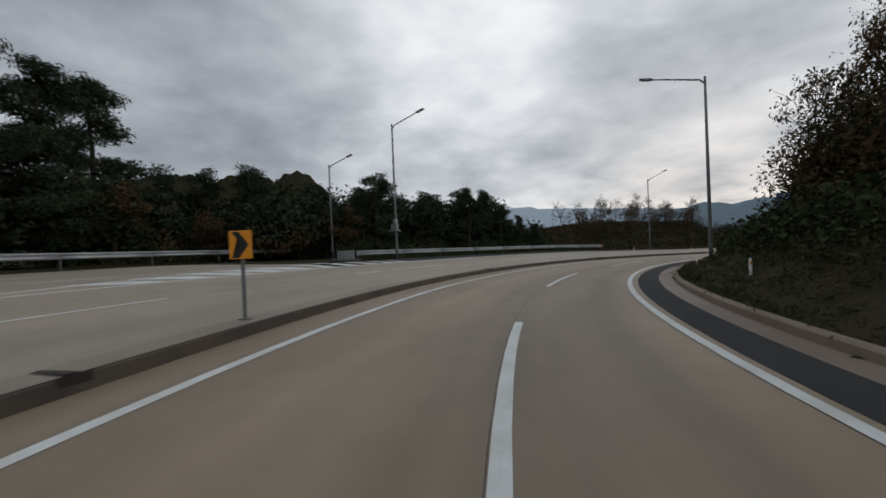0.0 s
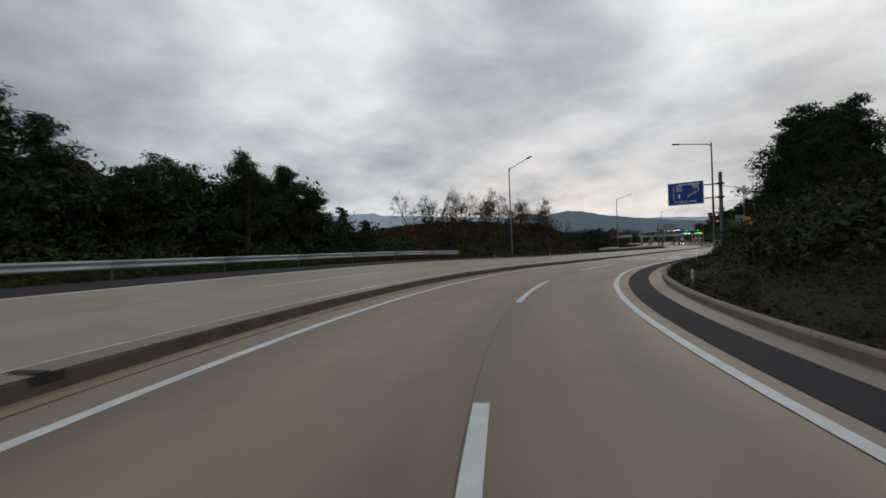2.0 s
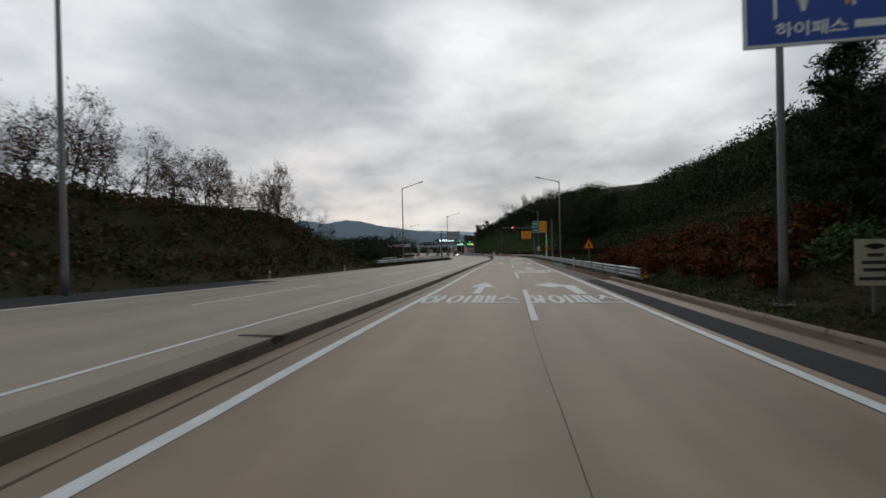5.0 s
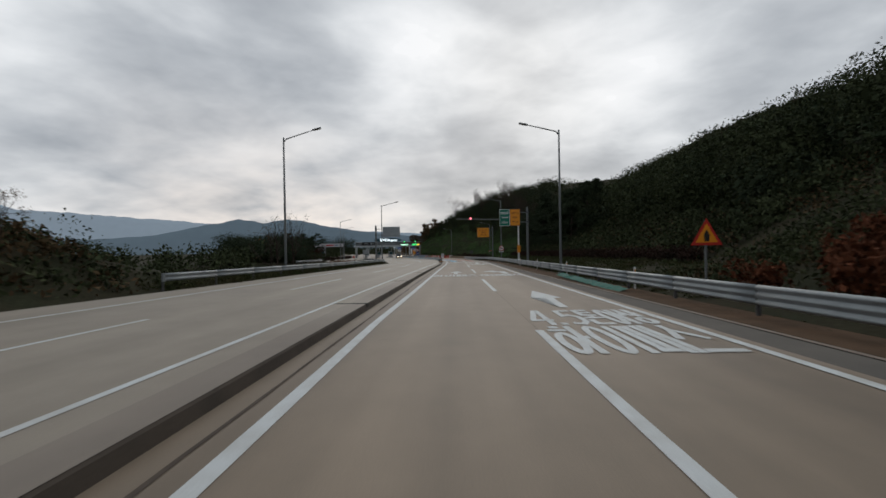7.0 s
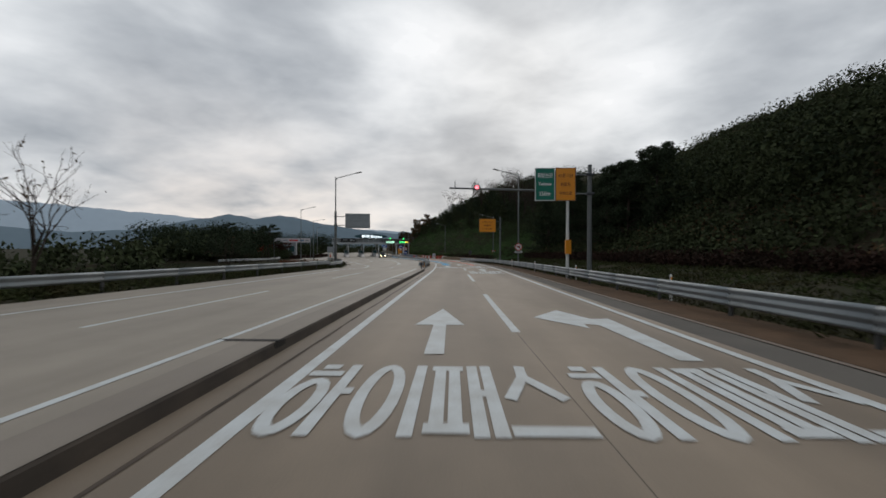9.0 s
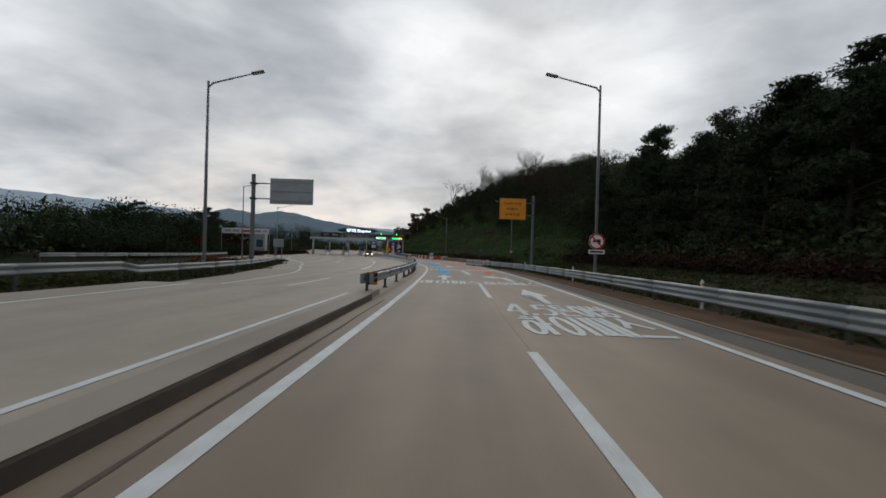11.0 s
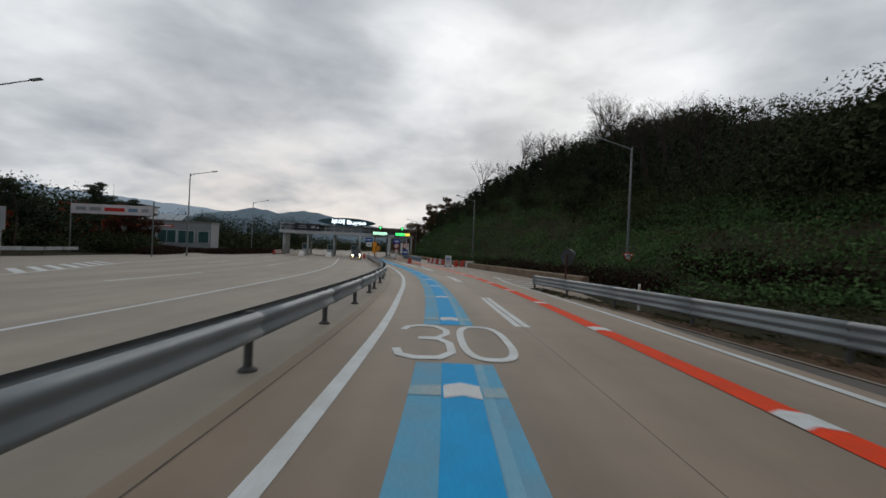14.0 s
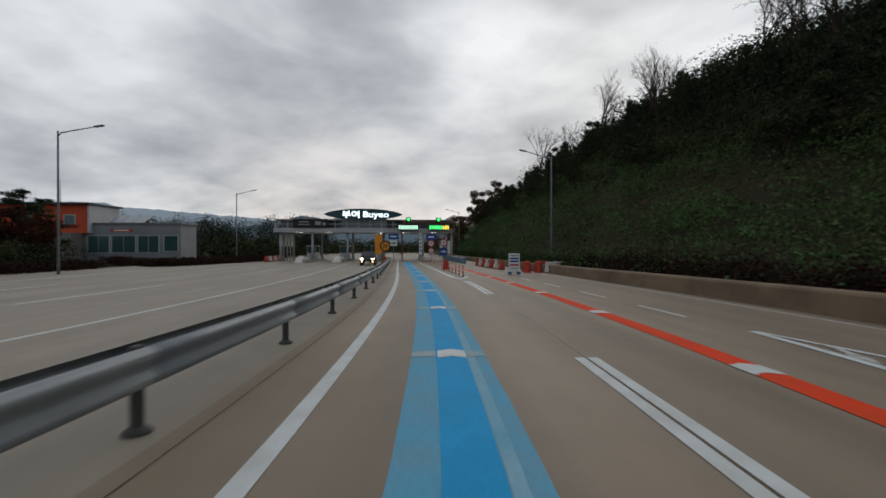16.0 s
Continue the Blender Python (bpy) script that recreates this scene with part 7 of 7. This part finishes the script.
def flex_post(s, d):
    root = thing("flexible_post", at(s, d), "orange-red flexible lane post with pale bands", "lane post", "flexible lane posts")
    bm = bmesh.new()
    tube(bm, [(0, 0, 0), (0, 0, 0.05), (0, 0, 0.06)], [0.12, 0.1, 0.045], 10)
    part("foot", bm, M_BLACK, root)
    bm = bmesh.new()
    tube(bm, [(0, 0, 0.05), (0, 0, 0.72), (0, 0, 0.75)], [0.045, 0.045, 0.025], 10)
    pst = part("post", bm, M_TUBER, root)
    for z in (0.42, 0.58):
        bm = bmesh.new()
        tube(bm, [(0, 0, z), (0, 0, z + 0.07)], 0.048, 10)
        part("band", bm, M_SIGNW, pst)


for s in (146.8, 148.6, 150.4, 152.4, 154.4, 160.5, 163.5, 166.5, 169.5, 172.5, 176, 180):
    flex_post(s, float(np.interp(s, [146, 185], [0.95, 0.6])))


def drum(m):
    root = thing("traffic_drum", m, "red traffic drum with pale bands", "traffic drum", "traffic drums")
    bm = bmesh.new()
    tube(bm, [(0, 0, 0), (0, 0, 0.08), (0, 0, 0.1), (0, 0, 0.9), (0, 0, 0.95)], [0.34, 0.34, 0.29, 0.24, 0.15], 18)
    b = part("body", bm, M_BARR, root, smooth=False)
    for z in (0.3, 0.6):
        bm = bmesh.new()
        tube(bm, [(0, 0, z), (0, 0, z + 0.13)], [0.285 - z * 0.05, 0.28 - z * 0.055], 18)
        part("band", bm, M_SIGNW, b)


drum(at(157.5, 0.9))
drum(at(151.6, 7.1))
drum(at(151.2, 7.9))
drum(at(180, -5.6))


def water_barrier(m, red):
    root = thing("water_barrier", m, ("red" if red else "white") + " plastic water-filled road barrier", "road barrier", "water barriers")
    bm = bmesh.new()
    sec = [(-0.25, 0.06), (-0.25, 0.26), (-0.12, 0.5), (-0.1, 0.88), (-0.06, 0.92), (0.06, 0.92), (0.1, 0.88), (0.12, 0.5), (0.25, 0.26), (0.25, 0.06)]
    a = [bm.verts.new((-0.62, y, z)) for y, z in sec]
    b = [bm.verts.new((0.62, y, z)) for y, z in sec]
    bm.faces.new(a)
    bm.faces.new(b[::-1])
    for k in range(len(sec)):
        j = (k + 1) % len(sec)
        bm.faces.new((a[j], a[k], b[k], b[j]))
    bmesh.ops.recalc_face_normals(bm, faces=bm.faces[:])
    bmesh.ops.bevel(bm, geom=bm.edges[:], offset=0.02, segments=2, affect="EDGES")
    part("body", bm, M_BARR if red else M_BARW, root)
    for x in (-0.45, 0.45):
        bm = bmesh.new()
        box(bm, (x, 0, 0.04), (0.2, 0.5, 0.08), 0.01)
        part("foot", bm, M_BLACK, root)
    bm = bmesh.new()
    tube(bm, [(0, 0, 0.9), (0, 0, 0.97)], 0.07, 12)
    part("cap", bm, M_BLACK, root)


for k, (s, d) in enumerate(((168, 6.0), (166.2, 6.0), (164.4, 6.0), (162.6, 6.0), (160.8, 6.1), (159.0, 6.2), (157.2, 6.3))):
    water_barrier(at(s, d, 0, 82), k % 2 == 0)
for k, (s, d) in enumerate(((152.6, 8.6), (151.6, 9.7), (154.0, 7.7), (150.6, 8.9))):
    water_barrier(at(s, d, 0, (20, 30, 60, 10)[k]), k % 2 == 0)
for k in range(7):
    water_barrier(GATE @ pose(-25.6 + (k % 2) * 0.1, -2.2 + k * 1.4, 0, 0, 0, 88), k % 2 == 0)
# blue plastic wall of the closed lane
bw_ = thing("blue_barrier", at(188, 5.4), "faded blue barrier wall along the closed lane", "road barrier")
for k in range(7):
    gbox("panel", -0.14, 0.14, -14 + k * 4.05, -10 + k * 4.05, 0.02, 0.78, M_BLUEB, bw_, 0.06)
    gbox("coping", -0.17, 0.17, -14 + k * 4.05, -10 + k * 4.05, 0.781, 0.85, M_GATEW, bw_, 0.03)
# work notice board
wb = thing("works_board", at(149.2, 5.3, 0, 4), "white works notice board on a blue-footed stand", "notice board")
gbox("board", -0.45, 0.45, -0.02, 0.02, 0.2, 1.62, M_SIGNW, wb, 0.01)
for z, mt, w, h in ((1.44, M_BLUEB, 0.55, 0.07), (1.22, M_BLUE, 0.7, 0.13), (1.0, M_BLUE, 0.7, 0.13), (0.72, M_SIGNR, 0.72, 0.12), (0.46, M_BACK, 0.6, 0.06)):
    flat_shape("lettering", [(-w / 2, z - h / 2), (w / 2, z - h / 2), (w / 2, z + h / 2), (-w / 2, z + h / 2)], -0.026, mt, wb)
for x in (-0.36, 0.36):
    gbox("foot", x - 0.05, x + 0.05, -0.3, 0.3, 0.0, 0.2, M_BLUE, wb, 0.02)

# concrete wall behind the plaza's right edge
wall = profile_run("retaining_wall", 117, 235, [(8.42, -0.05), (8.5, 0.6), (8.55, 0.66), (8.9, 0.7), (9.0, -0.05)], material("stained_wall_concrete", (0.20, 0.14, 0.09), 0.95, second=(0.105, 0.076, 0.052), scale=0.8, amount=0.8, grain=20, bump=0.4, bump_scale=20), label="stained low concrete retaining wall", step=2.0)
ribbon("plaza_edge", 112, 235, fn((112, 4.3), (118, 6.9), (130, 8.42), (235, 8.42)), 8.5, -0.01, M_GUTTER, "sandy concrete edge before the retaining wall", across=2)


# ---- vehicles ----
M_CAR = material("dark_car_paint", (0.012, 0.012, 0.013), 0.25, 0.2, spec=0.6, grain_amount=0.0)
M_CARG = material("car_glass", (0.015, 0.018, 0.02), 0.08, spec=0.7, grain_amount=0.0)
M_TYRE = material("tyre_rubber", (0.018, 0.018, 0.018), 0.9)
M_HEAD = material("lit_headlight", (0.9, 0.85, 0.7), 0.3, emission=(1.0, 0.9, 0.68), strength=9.0)
M_FOG = material("lit_fog_lamp", (0.9, 0.6, 0.3), 0.3, emission=(1.0, 0.62, 0.25), strength=4.0)
M_CARS = material("silver_car_paint", (0.25, 0.27, 0.28), 0.3, 0.5, grain_amount=0.0)


def car(name, m, label, paint, lit=False, tall=1.75, pickup=False):
    """A car that looks along -y: body swept from a side profile, cabin, wheels, lamps."""
    root = thing(name, m, label, "car")
    w = 0.92

    def slab(nm, prof, half, mat, inset=0.0, bev=0.06):
        bm = bmesh.new()
        a = [bm.verts.new((-half + (inset if z > 1.1 else 0), y, z)) for y, z in prof]
        b = [bm.verts.new((half - (inset if z > 1.1 else 0), y, z)) for y, z in prof]
        bm.faces.new(a)
        bm.faces.new(b[::-1])
        for k in range(len(prof)):
            j = (k + 1) % len(prof)
            bm.faces.new((a[j], a[k], b[k], b[j]))
        bmesh.ops.recalc_face_normals(bm, faces=bm.faces[:])
        bmesh.ops.bevel(bm, geom=bm.edges[:], offset=bev, segments=3, affect="EDGES")
        return part(nm, bm, mat, root, smooth=False)

    body = slab("body", [(-2.3, 0.32), (-2.34, 0.75), (-2.2, 0.98), (-1.15, 1.1), (2.2, 1.12), (2.3, 0.9), (2.3, 0.32)], w, paint)
    back_y = 0.9 if pickup else 2.1
    slab("cabin", [(-1.15, 1.1), (-0.45, tall - 0.04), (0.0, tall), (back_y - 0.25, tall - 0.02), (back_y, 1.1)], w - 0.03, M_CARG, 0.12, 0.05)
    slab("roof", [(-0.4, tall - 0.02), (-0.38, tall + 0.03), (back_y - 0.3, tall + 0.02), (back_y - 0.3, tall - 0.04)], w - 0.16, paint, 0.0, 0.015)
    for x in (-0.84, 0.84):
        for y in (-1.45, 1.4):
            bm = bmesh.new()
            tube(bm, [(x - 0.1, y, 0.34), (x + 0.1, y, 0.34)], 0.34, 20)
            wh = part("wheel", bm, M_TYRE, root)
            bm = bmesh.new()
            sx = math.copysign(0.105, x)
            tube(bm, [(x + sx * 0.9, y, 0.34), (x + sx, y, 0.34)], 0.2, 16)
            part("rim", bm, M_CARS, wh)
    for x in (-0.66, 0.66):
        for z, hh, mt, nm in ((0.82, 0.17, M_HEAD if lit else M_SIGNW, "headlight"), (0.5, 0.12, M_FOG if lit else M_DARK, "fog_lamp")):
            bm = bmesh.new()
            box(bm, (x, -2.33, z), (0.32 if nm == "headlight" else 0.2, 0.06, hh), 0.025)
            part(nm, bm, mt, body)
    bm = bmesh.new()
    box(bm, (0, -2.345, 0.68), (0.8, 0.03, 0.2), 0.01)
    part("grille", bm, M_DARK, body)
    bm = bmesh.new()
    box(bm, (0, -2.36, 0.45), (0.5, 0.02, 0.12), 0.004)
    part("number_plate", bm, M_SIGNW, body)
    return root


car("pickup_truck", at(172.0, -7.4), "dark pickup truck with lit headlights on the plaza", M_CAR, True, 1.8, True)
car("parked_car", at(172, -66, 0.3, 70), "dark parked car before the office", M_CARS, False, 1.45)


# ---- the office beside the plaza ----
M_WALLO = material("orange_facade", (0.50, 0.075, 0.025), 0.7, second=(0.4, 0.06, 0.02), scale=0.6, amount=0.5)
M_WALLG = material("grey_facade", (0.215, 0.23, 0.245), 0.7, second=(0.16, 0.17, 0.18), scale=0.5, amount=0.6)
M_WALLB = material("beige_facade", (0.165, 0.16, 0.15), 0.8, second=(0.115, 0.11, 0.10), scale=0.5, amount=0.6)
M_SOLAR = material("solar_panel", (0.30, 0.33, 0.36), 0.25, 0.2, second=(0.24, 0.27, 0.3), scale=1.0)
q = P(184, -55.5)
OFF = pose(q.x, q.y, ground_at(q.x, q.y) + 0.2, 0, 0, math.degrees(heading(184)) - 2)
off = thing("toll_office", OFF, "two-storey toll office with orange and grey walls", "office building")
gbox("ground_floor", -15, 4.6, 0, 12, -0.3, 4.3, M_WALLB, off, 0.03)
gbox("upper_floor", -9, 5.5, 2.0, 8.3, 4.3, 8.6, M_WALLO, off, 0.02)
gable = gbox("gable_wall", 5.502, 5.8, 1.9, 8.4, 4.3, 8.6, material("pale_facade", (0.46, 0.47, 0.47), 0.7, second=(0.36, 0.37, 0.38), scale=0.5, amount=0.6), off, 0.02)
wnd = gbox("window", 5.802, 5.85, 4.6, 6.1, 5.6, 7.0, M_GATEW, gable, 0.01)
gbox("roof", -9.5, 6.1, 1.4, 8.9, 8.6, 8.85, M_DARK, off, 0.03)
gbox("side_wing", 4.62, 18.6, 2.5, 7.2, -0.3, 5.6, M_WALLG, off, 0.02)
gbox("parapet", 5.82, 18.8, 2.4, 7.3, 5.6, 5.9, M_WALLB, off, 0.02)
gbox("canopy", -15.2, 4.9, -1.2, 0.0, 3.2, 3.5, M_WALLB, off, 0.03)
for x0, x1, z0, z1, y in ((-4.4, -2.4, 5.6, 6.9, 2.0), (2.2, 3.7, 5.7, 7.0, 2.0), (5.2, 8.2, 1.4, 3.9, 2.5), (8.6, 12.0, 1.4, 3.9, 2.5), (12.4, 15.4, 1.4, 3.9, 2.5), (16.2, 18.2, 1.6, 3.9, 2.5), (-13.5, -9.5, 0.5, 2.8, 0.0), (-8.6, -4.6, 0.5, 2.8, 0.0), (-3.6, -0.4, 0.5, 2.8, 0.0)):
    wnd = gbox("window", x0 - 0.1, x1 + 0.1, y - 0.06, y - 0.002, z0 - 0.1, z1 + 0.1, M_GATEW, off, 0.01)
    n = max(1, int((x1 - x0) / 1.2))
    for k in range(n):
        a = x0 + (x1 - x0) * k / n
        gbox("pane", a + 0.04, a + (x1 - x0) / n - 0.04, y - 0.085, y - 0.062, z0, z1, M_GLASS, wnd, 0.004)
nm_ = gbox("name_plate", 8.4, 11.6, 2.42, 2.48, 4.55, 4.95, M_BARR, off, 0.01)
flat_shape("lettering", [(8.9, 4.67), (11.1, 4.67), (11.1, 4.83), (8.9, 4.83)], 2.414, M_SIGNW, nm_)
for k in range(3):
    sp_ = thing("solar_panel", OFF @ pose(8.2 + k * 1.75, 4.8, 6.61, 30, 0, 0), "pale tilted solar panel on the office roof", "solar panel", "solar panels")
    gbox("panel", -0.82, 0.82, -1.3, 1.3, 0, 0.06, M_SOLAR, sp_, 0.01)
    gbox("frame", -0.86, 0.86, -0.03, 0.03, -0.7, -0.002, M_GALV, sp_, 0.005)
ant = thing("roof_aerial", OFF @ pose(-1.5, 6, 8.85), "thin roof aerial mast", "aerial")
bm = bmesh.new()
tube(bm, [(0, 0, 0), (0, 0, 4.2)], [0.05, 0.02], 8)
part("mast", bm, M_GALV, ant)
ant2 = thing("roof_aerial", OFF @ pose(-6.0, 6, 8.85), "small television aerial on the roof", "aerial")
bm = bmesh.new()
tube(bm, [(0, 0, 0), (0, 0, 2.2)], 0.03, 6)
for z in (1.2, 1.7, 2.1):
    tube(bm, [(-0.9, 0, z), (0.9, 0, z)], 0.015, 5)
part("mast", bm, M_GALV, ant2)
# roadside banner on two posts
q = P(145.5, -35.4)
ban = thing("roadside_banner", pose(q.x, q.y, ground_at(q.x, q.y), 0, 0, math.degrees(heading(145)) - 14), "long white banner stretched between two posts", "banner")
for x in (-4.9, 4.9):
    bm = bmesh.new()
    tube(bm, [(x, 0, -0.1), (x, 0, 6.4)], 0.07, 10)
    part("post", bm, M_POLE, ban)
M_BAN = material("banner_cloth", (0.55, 0.54, 0.56), 0.8, second=(0.45, 0.43, 0.46), scale=1.2, amount=0.6)
bm = bmesh.new()
cols = [[bm.verts.new((-4.85 + k * 0.485, -0.09 + 0.04 * math.sin(k * 1.3), z)) for k in range(21)] for z in (4.75, 5.85)]
for k in range(20):
    bm.faces.new((cols[0][k], cols[0][k + 1], cols[1][k + 1], cols[1][k]))
bmesh.ops.solidify(bm, geom=bm.faces[:], thickness=0.01)
cl = part("cloth", bm, M_BAN, ban)
for x, w, mt in ((-3.6, 1.2, M_BACK), (-1.9, 1.4, M_BACK), (0.4, 2.4, M_SIGNR), (2.6, 1.1, M_BLUEB), (4.0, 0.8, M_BACK)):
    flat_shape("lettering", [(x - w / 2, 5.1), (x + w / 2, 5.1), (x + w / 2, 5.5), (x - w / 2, 5.5)], -0.15, mt, cl)
# back of a small sign board beside the side road
q = P(111.9, -24.4)
bsn = thing("sign_board_back", pose(q.x, q.y, ground_at(q.x, q.y), 0, 0, math.degrees(heading(112)) + 12), "back of a square grey sign board on two posts", "road sign")
gbox("board", -0.3, 1.1, -0.02, 0.02, 2.05, 3.2, M_BACK, bsn, 0.01)
for x in (-0.05, 0.85):
    gbox("post", x - 0.05, x + 0.05, 0.03, 0.13, -0.1, 3.15, M_GALV, bsn, 0.01)
    gbox("brace", x - 0.03, x + 0.03, -0.07, -0.025, 2.1, 3.15, M_GALV, bsn, 0.005)
# link fence before the office
fen = thing("mesh_fence", at(166, -51, 0.0), "grey mesh fence before the office", "fence")
for k in range(9):
    gbox("post", -12 + k * 3 - 0.04, -12 + k * 3 + 0.04, -0.04, 0.04, 0, 1.7, M_GALV, fen, 0.005)
for z in (0.3, 0.75, 1.2, 1.62):
    gbox("rail", -12, 12, -0.02, 0.02, z, z + 0.05, M_GALV, fen, 0.005)

# dry weeds at the feet of the dividing rail
rw = np.random.default_rng(5)
for s, r in ((75.9, 0.26), (79.6, 0.3), (83.7, 0.2), (87.8, 0.15)):
    q = P(s, -4.82, 0.0)
    wd = thing("dry_weed", pose(q.x, q.y, q.z, 0, 0, float(rw.uniform(0, 360))), "small dark clump of dry weeds at a rail post", "weed", "dry weeds")
    v, f = leaf_mesh(rw, blob_points(rw, 130, (0, 0, r * 0.35), (r, r, r * 0.5), 0.1), 0.12, 0.14)
    v[:, 2] = np.maximum(v[:, 2], 0.004)
    new("tuft", fast_mesh("tuft", v, f, M_BROWN)).parent = wd
